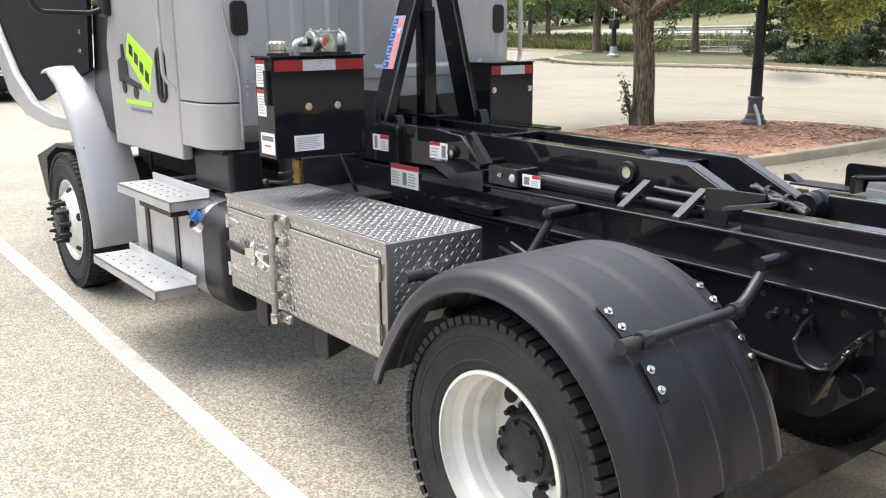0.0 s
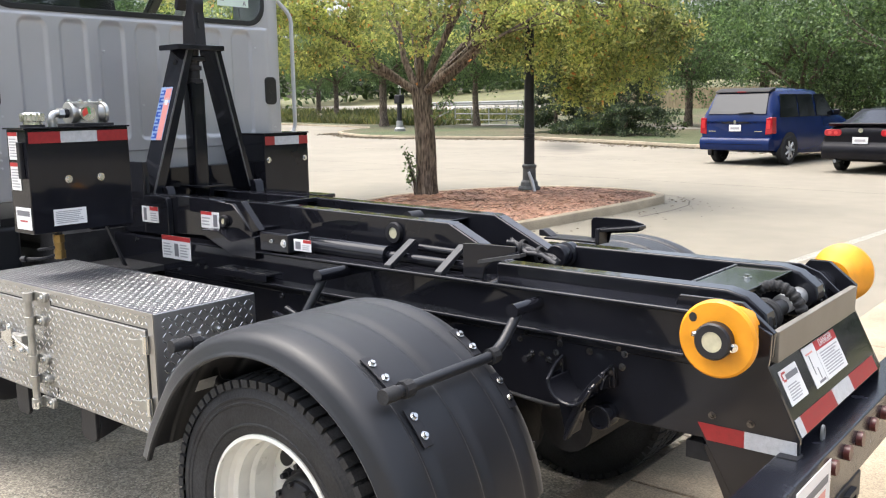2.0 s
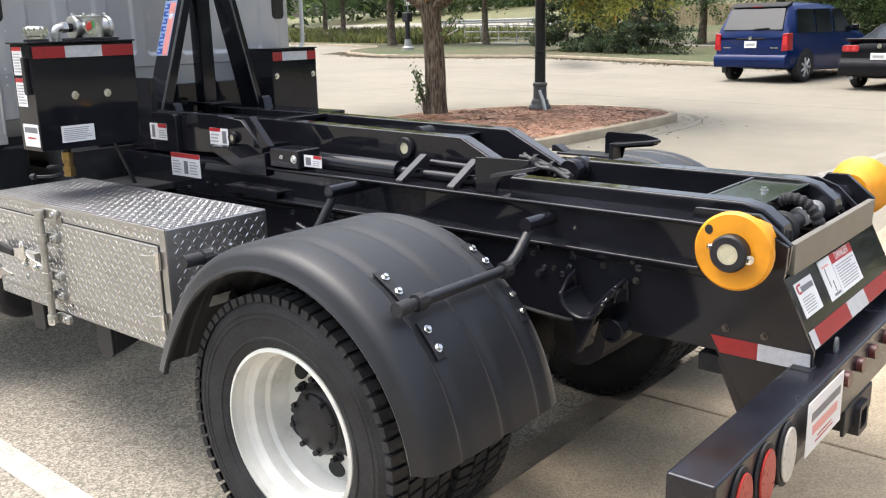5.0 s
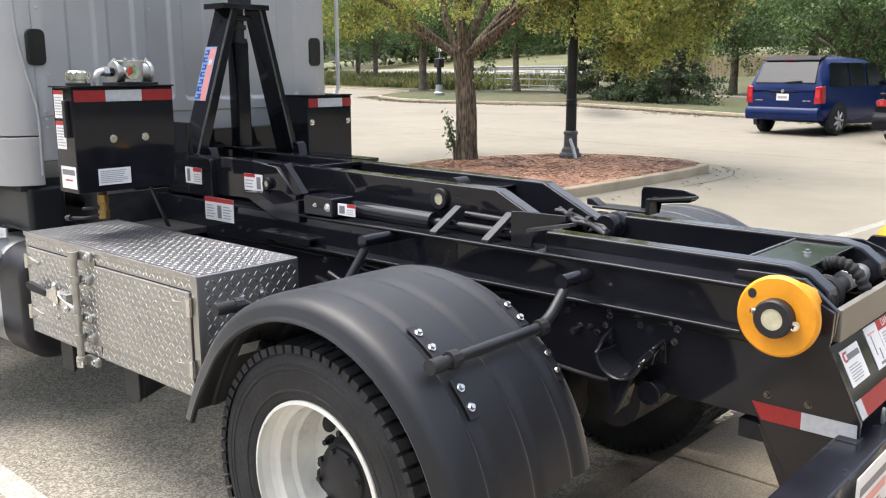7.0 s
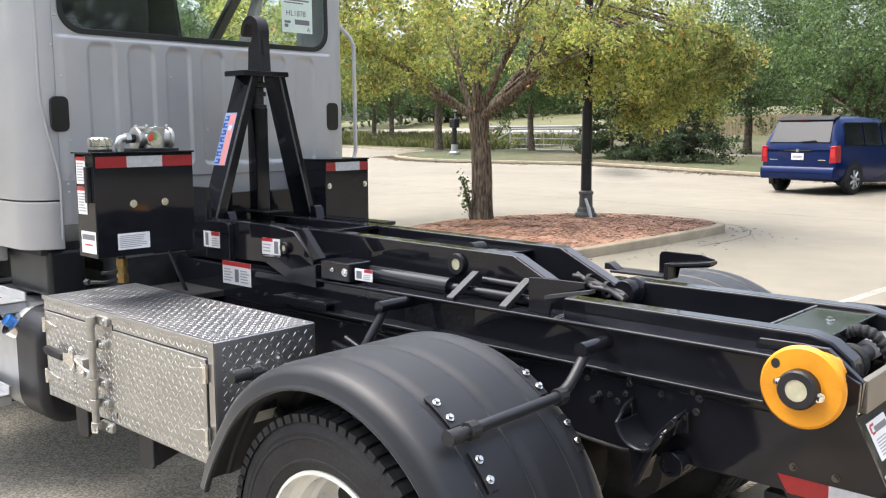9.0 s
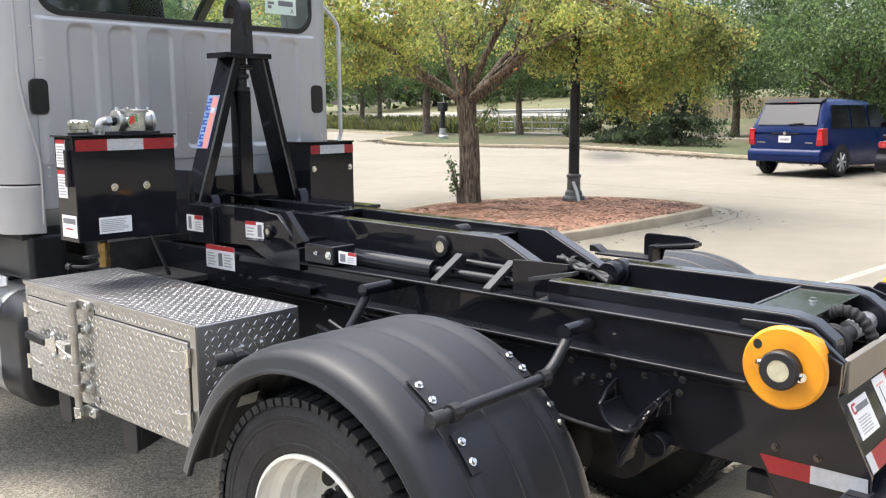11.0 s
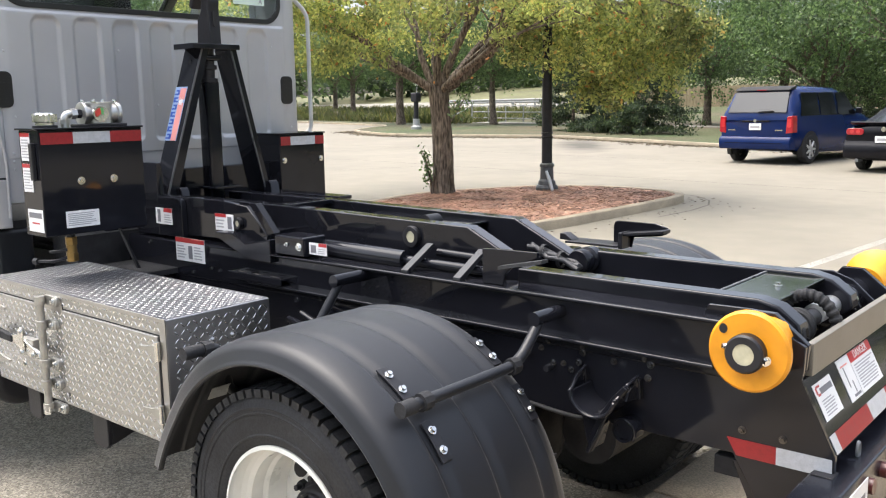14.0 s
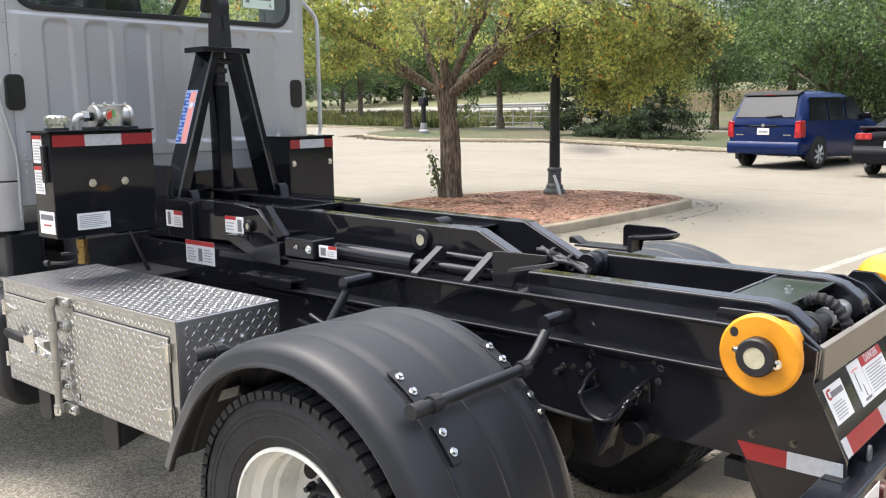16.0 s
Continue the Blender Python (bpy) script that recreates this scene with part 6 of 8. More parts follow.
    ring_prism(b, rounded(1.10, 1.20, 0.50, 0.60, 0.012, 3), rounded(1.118, 1.182, 0.518, 0.582, 0.008, 3), "x", 1.36, 1.457)
    part("hitch_socket", b, SATIN, truck, "square black hitch socket")
    part("hitch_plate", box(bm(), 1.427, 1.439, 1.0, 1.30, 0.53, 0.62), SATIN, truck, bevel=0.006)
    sticker(truck, (1.455, 0.57, 0.645), (0, 1, 0), (0, 0, 1), 0.305, 0.155,
            [(0.10, 0.60, 0.92, 0.76, INK), (0.15, 0.32, 0.85, 0.50, PINK), (0.3, 0.20, 0.7, 0.23, RED), (0.25, 0.12, 0.75, 0.15, RED)], "white paper plate with a plain printed mark", name="paper_plate")
    bolt(truck, (1.437, 0.895, 0.72), (1, 0, 0), 0.016)
    part("chain_shackle", tube(bm(), [(1.39, 1.02 + 0.012 * math.cos(a), 0.815 + 0.024 * math.sin(a)) for a in [i * math.pi / 6 for i in range(13)]], 0.005, seg=8), GALV, truck, "small steel shackle")
    part("beam_weld", box(bm(), 1.325, 1.385, 0.80, 0.855, 0.797, 0.8005), SATIN, truck, bevel=0.004)
    # tapes on the side plates
    x0, x1, z0, z1 = 1.072, 1.375, 0.787, 0.839
    for s in (0, 1):
        y = 0.8335 if not s else 1.7375
        n = -1 if not s else 1
        b = bm()
        prism(b, [(x0, z1), (x0 + 0.03, z0), (1.219, z0), (1.219, z1)], "y", y, y + n * 0.002)
        part("reflective_tape", b, TAPE_R, truck, "red reflective tape", smooth=0)
        b = bm()
        prism(b, [(1.219, z1), (1.219, z0), (1.374, z0), (1.372, z1)], "y", y, y + n * 0.002)
        part("reflective_tape", b, TAPE_W, truck, "silver reflective tape", smooth=0)
    # panel decals, up the slope
    up = -panel_dir
    o = Vector((1.3807, 0.0, 0.8454)) + up * 0.005
    segs = [(0.853, 0.898, TAPE_W), (0.898, 1.21, TAPE_R), (1.21, 1.40, TAPE_W), (1.40, 1.70, TAPE_R)]
    for a, c, m in segs:
        sticker(truck, (o.x, a, o.z), (0, 1, 0), up, c - a, 0.052, [], "reflective tape across the tail", base=m, name="reflective_tape")
    p = o + up * 0.088
    sticker(truck, (p.x, 0.878, p.z), (0, 1, 0), up, 0.150, 0.106, [(0.26, 0.68, 0.92, 0.84, INK), (0.06, 0.72, 0.13, 0.90, RED), (0.10, 0.88, 0.30, 0.94, RED), (0.10, 0.66, 0.24, 0.72, RED)] + text_rows(0.15, 0.85, 0.08, 0.55, 6, FAINT, 3), "white dealer sticker with a dark plain mark")
    p = o + up * 0.081
    dz = sticker(truck, (p.x, 1.108, p.z), (0, 1, 0), up, 0.335, 0.130,
                 [(0.34, 0.76, 1.0, 1.0, RED)] + text_rows(0.40, 0.96, 0.08, 0.70, 9, FAINT, 5) + [(0.10, 0.30, 0.12, 0.78, INK), (0.05, 0.80, 0.24, 0.84, PINK), (0.12, 0.06, 0.30, 0.12, INK), (0.20, 0.14, 0.22, 0.42, INK), (0.33, 0.0, 0.335, 0.76, FAINT)],
                 "white and red danger sticker with a printed figure panel")
    lettering("DANGER", p + Vector((0, 1.108, 0)) + Vector((0, 0.335 * 0.47, 0)) + up * 0.130 * 0.81, (0, 1, 0), up, 0.034, WHITE, dz)


def lettering(text, at, u, v, size, material, parent, name="lettering"):
    """Raised words in the built-in font, turned into a mesh."""
    cu = bpy.data.curves.new(name, "FONT")
    cu.body, cu.size, cu.extrude = text, size, 0.0004
    tmp = bpy.data.objects.new(name, cu)
    scene.collection.objects.link(tmp)
    me = bpy.data.meshes.new_from_object(tmp.evaluated_get(bpy.context.evaluated_depsgraph_get()))
    bpy.data.objects.remove(tmp)
    u, v = Vector(u).normalized(), Vector(v).normalized()
    n = u.cross(v)
    m = Matrix((u, v, n)).transposed().to_4x4()
    m.translation = Vector(at) + n * 0.0032
    me.transform(m)
    me.materials.clear()
    me.materials.append(material)
    ob = new(name, me)
    ob.parent = parent
    return ob


BEAM = mat("dark_navy_beam_paint", (0.010, 0.011, 0.016), 0.24, var=0.3, scale=9, bump=0.05, bscale=90, spec=0.4)
tail()


# -- fenders --
FX = 0.035


DULL = mat("dull_galvanised_steel", (0.42, 0.41, 0.38), 0.42, metal=0.8, var=0.15, scale=20, bump=0.08, bscale=120)


def fender(s):
    f = (lambda y: far(y)) if s else (lambda y: y)
    prof = [(-0.036, -0.058), (-0.050, -0.057), (-0.054, -0.051), (-0.051, -0.044), (-0.0455, -0.038), (-0.043, -0.012), (-0.025, 0.010), (-0.01, 0.017), (0.01, 0.021), (0.04, 0.0245)]
    for g in (0.094, 0.288, 0.478):
        prof += [(g - 0.028, 0.0245), (g - 0.015, 0.0245), (g - 0.011, 0.0232), (g - 0.006, 0.0185), (g - 0.002, 0.0168), (g + 0.006, 0.0165), (g + 0.018, 0.0186), (g + 0.034, 0.0228), (g + 0.048, 0.0243), (g + 0.060, 0.0245)]
    prof += [(0.53, 0.0235), (0.56, 0.019), (0.585, 0.010), (0.60, 0.0)]
    prof = prof + [(y, d - 0.010) for y, d in prof[::-1][:-3]]
    b = bm()
    rings = []
    n = 44
    for i in range(n + 1):
        t = i / n
        a = radians(171 - 162.5 * t)
        r = 0.630 + 0.045 * max(0, (math.degrees(a) - 146) / 25) ** 1.5
        cx, cz = FX, AXLE_Z
        c = Vector((cx + r * math.cos(a), 0, cz + r * math.sin(a)))
        d = Vector((math.cos(a), 0, math.sin(a)))
        rings.append([b.verts.new(c + d * q + Vector((0, f(y), 0))) for y, q in prof])
    m = len(prof)
    for p, q in zip(rings, rings[1:]):
        for i in range(m):
            j = (i + 1) % m
            b.faces.new((p[i], p[j], q[j], q[i]))
    b.faces.new(rings[0]), b.faces.new(rings[-1][::-1])
    fd = part("fender", b, PLASTIC, truck, "black ribbed plastic wheel fender", smooth=50)
    if not s:
        a = radians(147)
        d, along = Vector((math.cos(a), 0, math.sin(a))), Vector((-math.sin(a), 0, math.cos(a)))
        c = Vector((FX, 0.155, AXLE_Z)) + d * 0.6325
        b = bm()
        low = [b.verts.new(c + along * u * 0.028 + Vector((0, v * 0.04, 0))) for u, v in ((-1, -1), (1, -1), (1, 1), (-1, 1))]
        top = [b.verts.new(v.co - d * 0.0015) for v in low]
        b.faces.new(low[::-1]), b.faces.new(top)
        for i in range(4):
            b.faces.new((low[i], low[(i + 1) % 4], top[(i + 1) % 4], top[i]))
        part("inner_tag", b, CREAM, fd, "pale grey tag inside the fender", smooth=0)
    # brackets: bars across the fender with clamps and bolt straps
    for ang, back in ((48.6, 1), (132, -1)):
        a = radians(ang)
        d = Vector((math.cos(a), 0, math.sin(a)))
        c = Vector((FX, 0, AXLE_Z)) + d * (0.697 if back > 0 else 0.71)
        b = bm()
        up = c + Vector((-0.008 * back, f(0.70 if back > 0 else 0.685), 0.105 if back > 0 else 0.12))
        run = [c + Vector((0, f(0.575), 0))] if back > 0 else [c + Vector((0, f(0.13), 0)), c + Vector((-0.08, f(0.22), -0.22)), c + Vector((-0.08, f(0.50), -0.22))]
        tube(b, bend([c + Vector((0, f(0.045 if back > 0 else -0.005), 0)), *run, up, up + Vector((0, 0.001, 0.02))], 0.07), 0.0175, seg=16)
        part("fender_bar", b, PLASTIC, fd, "black steel fender bar")
        part("bar_cap", cyl(bm(), c + Vector((0, f(0.03 if back > 0 else -0.018), 0)), c + Vector((0, f(0.085 if back > 0 else 0.055), 0)), 0.0225), RUBBER, fd, "black rubber end cap")
        b = bm()
        cyl(b, up + Vector((0, f(0.635) - f(0.665), 0.018)), up + Vector((0, f(0.84) - f(0.665), 0.018)), 0.024, seg=20)
        part("frame_stub", b, BLACK, fd, "black capped stub bar")
        for y in (0.128, 0.548) if back > 0 else (0.075,):
            part("clamp", cyl(bm(), c + Vector((0, f(y - 0.018), 0)), c + Vector((0, f(y + 0.018), 0)), 0.027, seg=10), RUBBER, fd)
            if back < 0:
                continue
            for sgn in (-1, 1):
                b = bm()
                pts = []
                for i in range(7):
                    aa = a + sgn * radians(3.5 + 11 * i / 6)
                    pts.append((Vector((FX, 0, AXLE_Z)) + Vector((math.cos(aa), 0, math.sin(aa))) * (0.6535 if y < 0.3 else 0.6515)))
                loops = []
                for q in pts:
                    dd = Vector((q.x - FX, 0, q.z - AXLE_Z)).normalized()
                    loops.append([b.verts.new(q + dd * t + Vector((0, f(y) + w, 0))) for t, w in ((0, -0.02), (0.006, -0.02), (0.006, 0.02), (0, 0.02))])
                for p, q in zip(loops, loops[1:]):
                    for i in range(4):
                        b.faces.new((p[i], p[(i + 1) % 4], q[(i + 1) % 4], q[i]))
                b.faces.new(loops[0]), b.faces.new(loops[-1][::-1])
                part("bolt_strap", b, SATIN, fd, "black steel strap", bevel=0.002)
                for k in (1.5, 4.4):
                    aa = a + sgn * radians(3.5 + 11 * k / 6)
                    dd = Vector((math.cos(aa), 0, math.sin(aa)))
                    bolt(fd, Vector((FX, f(y), AXLE_Z)) + dd * 0.660, dd, 0.0088)
    return fd


fender(0)
fender(1)
sticker(truck, (-0.46, 0.30, 0.93), (0.45, 0, 0.65), (-0.65, 0, 0.45), 0.07, 0.045, [], "grey sticker inside the fender", base=TAPE_W)
# far fender's upright bracket plate with its bar and foot
b = bm()
prism(b, [(0.10, 1.19), (0.10, 1.285), (0.108, 1.300), (0.125, 1.304), (0.30, 1.303), (0.36, 1.288), (0.36, 1.262), (0.33, 1.25), (0.20, 1.235), (0.19, 1.19)], "y", 1.868, 1.878)
plate = part("fender_plate", b, BLACK, truck, "black upright plate above the far fender", bevel=0.003)
b = bm()
box(b, 0.165, 0.185, 1.79, 1.868, 1.19, 1.262)
prism(b, [(0.17, 1.245), (0.17, 1.258), (0.375, 1.285), (0.375, 1.270)], "y", 1.80, 1.868)
part("plate_arm", b, SATIN, plate, "black flat arm", bevel=0.003)
b = bm()
box(b, -0.10, 0.17, 1.78, 1.90, 1.196, 1.206)
prism(b, [(-0.14, 1.206), (-0.14, 1.235), (-0.115, 1.235), (-0.07, 1.206)], "y", 1.80, 1.86)
part("plate_foot", b, SATIN, plate, "black foot plate", bevel=0.003)


# -- tool box of diamond plate --
def lugs(parent, origin, u, v, w, h, pitch=0.025, T=0.0019, long=0.56, wide=0.12, m=None):
    """Raised lens-shaped lugs, alternately turned, over a plate."""
    o, u, v = Vector(origin), Vector(u), Vector(v)
    n = u.cross(v)
    verts, faces = [], []
    rows, cols = int(h / pitch), int(w / pitch)
    L, B = pitch * long, pitch * wide
    lens = [(math.cos(t), math.sin(t) * abs(math.sin(t)) ** 0.25) for t in [2 * math.pi * i / 10 for i in range(10)]]
    for i in range(cols):
        for j in range(rows):
            c = o + u * ((i + 0.5) * w / cols) + v * ((j + 0.5) * h / rows)
            d = (u + v * (1 if (i + j) % 2 else -1)).normalized()
            e = n.cross(d)
            k = len(verts)
            for f, up in ((1.0, 0.0), (0.72, 0.72), (0.34, 0.96)):
                verts += [(c + d * (L * f * a) + e * (B * f * q) + n * (T * up))[:] for a, q in lens]
            verts.append((c + n * T)[:])
            for r in (0, 10):
                faces += [(k + r + a, k + r + (a + 1) % 10, k + r + 10 + (a + 1) % 10, k + r + 10 + a) for a in range(10)]
            faces += [(k + 20 + a, k + 20 + (a + 1) % 10, k + 30) for a in range(10)]
    ob = raw("tread_pattern", verts, faces, m or DIAMOND, parent, smooth=True)
    return tagged(ob, kind="stuff")


def tool_box():
    x0, x1, y0, y1, z0, z1 = -2.155, -0.722, 0.10, 0.575, 0.592, 1.075
    b = bm()
    box(b, x0, x1, y0, y1, z0, z1)
    tb = part("tool_box", b, PLATE, truck, "bright diamond-plate aluminium tool box", bevel=0.006)
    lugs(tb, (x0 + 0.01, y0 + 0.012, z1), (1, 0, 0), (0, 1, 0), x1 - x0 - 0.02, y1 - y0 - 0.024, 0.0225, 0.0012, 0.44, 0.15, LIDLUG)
    lugs(tb, (x1, y0 + 0.03, z0 + 0.012), (0, 1, 0), (0, 0, 1), y1 - y0 - 0.04, z1 - z0 - 0.03, 0.027, 0.0018, 0.50, 0.11)
    lugs(tb, (x0 + 0.01, y0, z0 + 0.006), (1, 0, 0), (0, 0, 1), x1 - x0 - 0.02, 0.05)
    lugs(tb, (x0 + 0.01, y0, z1 - 0.058), (1, 0, 0), (0, 0, 1), x1 - x0 - 0.02, 0.055)
    # lid sheet in a darker tone that stands for mirrored black steel
    part("lid_sheet", box(bm(), x0 + 0.004, x1 - 0.004, y0 + 0.004, y1 - 0.004, z1 - 0.002, z1 + 0.0003), LIDPLATE, tb, "diamond-plate lid, its dark reflections put into the colour")
    # folded lid edge and end trims
    b = bm()
    box(b, x0 - 0.004, x1 + 0.004, y0 - 0.006, y0, z1 - 0.014, z1 + 0.003)
    box(b, x1 - 0.035, x1 + 0.003, y0 - 0.005, y0, z0, z1 - 0.014)
    part("edge_trim", b, PLATE, tb, bevel=0.002)
    for a, c, who in ((-2.115, -1.665, 0), (-1.475, -0.765, 1)):
        b = bm()
        box(b, a, c, y0 - 0.012, y0 + 0.002, 0.655, 1.008)
        part("box_door", b, PLATE, tb, "diamond-plate door", bevel=0.003)
        lugs(tb, (a + 0.012, y0 - 0.012, 0.665), (1, 0, 0), (0, 0, 1), c - a - 0.024, 0.333)
        b = bm()
        ring_prism(b, [(a - 0.005, 0.651), (c + 0.005, 0.651), (c + 0.005, 1.013), (a - 0.005, 1.013)], [(a, 0.655), (c, 0.655), (c, 1.008), (a, 1.008)], "y", y0 - 0.0015, y0 + 0.001)
        part("door_gap", b, DARK, tb, "dark gap round the door", smooth=0)
    # plate strip between the doors with its seam
    lugs(tb, (-1.655, y0, 0.665), (1, 0, 0), (0, 0, 1), 0.165, 0.333)
    part("door_seam", box(bm(), -1.487, -1.481, y0 - 0.002, y0, 0.62, 1.03), DARK, tb, smooth=0)
    # locking bar with bolted keepers
    yb = y0 - 0.040
    b = bm()
    tube(b, [(-1.600, yb, 0.560), (-1.600, yb, 1.052)], 0.0155, seg=18)
    part("lock_bar", b, DULL, tb, "galvanised upright locking bar")
    for z, reach in ((0.572, 0.10), (0.675, 0.075), (0.765, 0.075), (0.935, 0.075), (1.040, 0.10)):
        b = bm()
        prism(b, rounded(-1.612, -1.600 + reach, z - 0.022, z + 0.022, 0.018, 5), "y", y0 - 0.018, y0)
        k = part("bar_keeper", b, DULL, tb, "galvanised keeper plate", bevel=0.003)
        bolt(k, (-1.600 + reach - 0.028, y0 - 0.018, z), (0, -1, 0), 0.010)
        part("keeper_collar", cyl(bm(), (-1.600, yb, z - 0.018), (-1.600, yb, z + 0.018), 0.0215, seg=18), DULL, tb, bevel=0.002)
    part("bar_foot", cyl(bm(), (-1.600, yb, 0.545), (-1.600, yb, 0.575), 0.024, seg=6), CHROME, tb)
    # over-centre latch: flat grip, link plates, upright tab
    b = bm()
    prism(b, [(-2.055, 0.848), (-2.03, 0.866), (-1.86, 0.852), (-1.86, 0.818), (-2.02, 0.822), (-2.05, 0.832)], "y", y0 - 0.062, y0 - 0.038)
    part("handle_grip", b, RUBBER, tb, "black rubber grip", bevel=0.008)
    b = bm()
    prism(b, [(-1.87, 0.852), (-1.79, 0.868), (-1.74, 0.842), (-1.70, 0.832), (-1.62, 0.815), (-1.61, 0.79), (-1.68, 0.775), (-1.76, 0.80), (-1.87, 0.82)], "y", y0 - 0.056, y0 - 0.044)
    part("latch_handle", b, CHROME, tb, "zinc latch lever", bevel=0.003)
    b = bm()
    prism(b, rounded(-1.775, -1.735, 0.80, 0.905, 0.018, 5), "y", y0 - 0.068, y0 - 0.058)
    part("latch_tab", b, CHROME, tb, "upright zinc latch tab", bevel=0.003)
    part("latch_base", box(bm(), -1.80, -1.69, y0 - 0.044, y0 - 0.012, 0.772, 0.852), DULL, tb, bevel=0.004)
    for x, z in ((-1.755, 0.885), (-1.755, 0.795), (-1.66, 0.797), (-1.735, 0.745)):
        bolt(tb, (x, y0 - 0.060, z), (0, -1, 0), 0.010)
    # strap hinges
    for x, sgn, zz in ((-0.76, -1, 0.955), (-0.76, -1, 0.715), (-2.12, 1, 0.945), (-2.12, 1, 0.70)):
        b = bm()
        prism(b, [(x, zz - 0.020), (x + sgn * 0.035, zz - 0.020), (x + sgn * 0.06, zz - 0.010), (x + sgn * 0.12, zz - 0.006), (x + sgn * 0.125, zz + 0.006), (x + sgn * 0.06, zz + 0.012), (x + sgn * 0.035, zz + 0.020), (x, zz + 0.020)], "y", y0 - 0.019, y0 - 0.010)
        part("strap_hinge", b, DULL, tb, "zinc strap hinge", bevel=0.002)
        part("hinge_knuckle", cyl(bm(), (x, y0 - 0.016, zz - 0.035), (x, y0 - 0.016, zz + 0.035), 0.011, seg=12), CHROME, tb)
    for x in (-1.88, -1.30):
        b = bm()
        prism(b, [(x - 0.07, 0.594), (x + 0.05, 0.594), (x + 0.05, 0.46), (x + 0.03, 0.44), (x - 0.05, 0.44), (x - 0.07, 0.46)], "y", 0.13, 0.15)
        box(b, x - 0.07, x + 0.05, 0.15, 0.80, 0.574, 0.592)
        prism(b, [(0.15, 0.575), (0.15, 0.455), (0.30, 0.50), (0.66, 0.56), (0.66, 0.575)], "x", x + 0.036, x + 0.050)
        part("box_bracket", b, SATIN, tb, "black hanging bracket", bevel=0.005)
    for k, (dx, dz) in enumerate(((-0.12, 0.0), (-0.05, 0.0))):
        bolt(tb, (x1 + 0.001, 0.30 + 0.09 * k, 0.96), (1, 0, 0), 0.010)


tool_box()


# -- hydraulic tank --
def hydraulic_tank():
    x0, x1, y0, y1, z0, z1 = -1.875, -1.70, 0.160, 0.650, 1.285, 1.745
    t = part("oil_tank", box(bm(), x0, x1, y0, y1, z0, z1), BLACK, truck, "gloss black upright oil tank", bevel=0.004)
    part("tank_lid", box(bm(), x0 - 0.012, x1 + 0.012, y0 - 0.012, y1 + 0.004, z1, z1 + 0.008), BLACK, t, bevel=0.002)
    for a, c, m in ((0.17, 0.315, TAPE_R), (0.315, 0.49, TAPE_W), (0.49, 0.645, TAPE_R)):
        sticker(t, (x1 + 0.001, a, z1 - 0.062), (0, 1, 0), (0, 0, 1), c - a, 0.05, [], "reflective tape", base=m, name="reflective_tape", deep=False)
    for y in (0.337, 0.493):
        b = bm()
        cyl(b, (x1, y, 1.519), (x1 + 0.006, y, 1.519), 0.018, seg=20)
        cyl(b, (x1 + 0.006, y, 1.519), (x1 + 0.014, y, 1.519), 0.012, seg=6)
        part("tank_plug", b, CHROME, t, "bright plug")
    sticker(t, (x1 + 0.001, 0.255, 1.315), (0, 1, 0), (0, 0, 1), 0.155, 0.073, text_rows(0.06, 0.94, 0.1, 0.9, 7, FAINT, 1), "white printed warning sticker", deep=False)
    sticker(t, (-1.842, y0 - 0.001, 1.305), (1, 0, 0), (0, 0, 1), 0.135, 0.098, [(0.08, 0.62, 0.92, 0.86, INK), (0.25, 0.35, 0.75, 0.42, RED)], "white dealer sticker with a plain dark mark", deep=False)
    for zz, hh in ((1.613, 0.120), (1.478, 0.122)):
        sticker(t, (x0 + 0.018, y0 - 0.001, zz), (1, 0, 0), (0, 0, 1), 0.085, hh, [(0.0, 0.86, 1.0, 1.0, RED)] + text_rows(0.1, 0.9, 0.08, 0.8, 7, FAINT, 2), "white sticker with a red band", deep=False)
    part("level_gauge", box(bm(), x1 - 0.06, x1 - 0.03, y0 - 0.018, y0, 1.53, 1.69), SATIN, t, "narrow black level gauge", bevel=0.004)
    # breather, filter head, elbow
    b = bm()
    cyl(b, (-1.80, 0.245, z1 + 0.008), (-1.80, 0.245, z1 + 0.018), 0.052, seg=28)
    part("cap_seat", b, SATIN, t)
    b = bm()
    lathe(b, [(0.0005, 0.018), (0.040, 0.018), (0.040, 0.03), (0.046, 0.034), (0.046, 0.062), (0.038, 0.072), (0.0005, 0.074)], "z", centre=(-1.80, 0.245, z1), seg=28)
    for k in range(12):
        a = k * math.pi / 6
        cyl(b, (-1.80 + 0.046 * math.cos(a), 0.245 + 0.046 * math.sin(a), z1 + 0.032), (-1.80 + 0.046 * math.cos(a), 0.245 + 0.046 * math.sin(a), z1 + 0.068), 0.006, seg=6)
    part("filler_cap", b, CHROME, t, "bright knurled filler cap")
    fy = 0.50
    part("filter_base", box(bm(), -1.88, -1.73, fy - 0.10, fy + 0.10, z1 + 0.008, z1 + 0.02), SATIN, t, bevel=0.003)
    b = bm()
    cyl(b, (-1.80, fy - 0.085, z1 + 0.065), (-1.80, fy + 0.085, z1 + 0.065), 0.042, seg=24)
    cyl(b, (-1.80, fy, z1 + 0.02), (-1.80, fy, z1 + 0.112), 0.058, seg=28)
    cyl(b, (-1.80, fy, z1 + 0.108), (-1.80, fy, z1 + 0.118), 0.066, seg=28)
    cyl(b, (-1.80, fy - 0.088, z1 + 0.065), (-1.80, fy - 0.075, z1 + 0.065), 0.052, seg=24)
    cyl(b, (-1.80, fy + 0.075, z1 + 0.065), (-1.80, fy + 0.092, z1 + 0.065), 0.052, seg=24)
    part("filter_head", b, FILTER, t, "cast grey filter head", bevel=0.002)
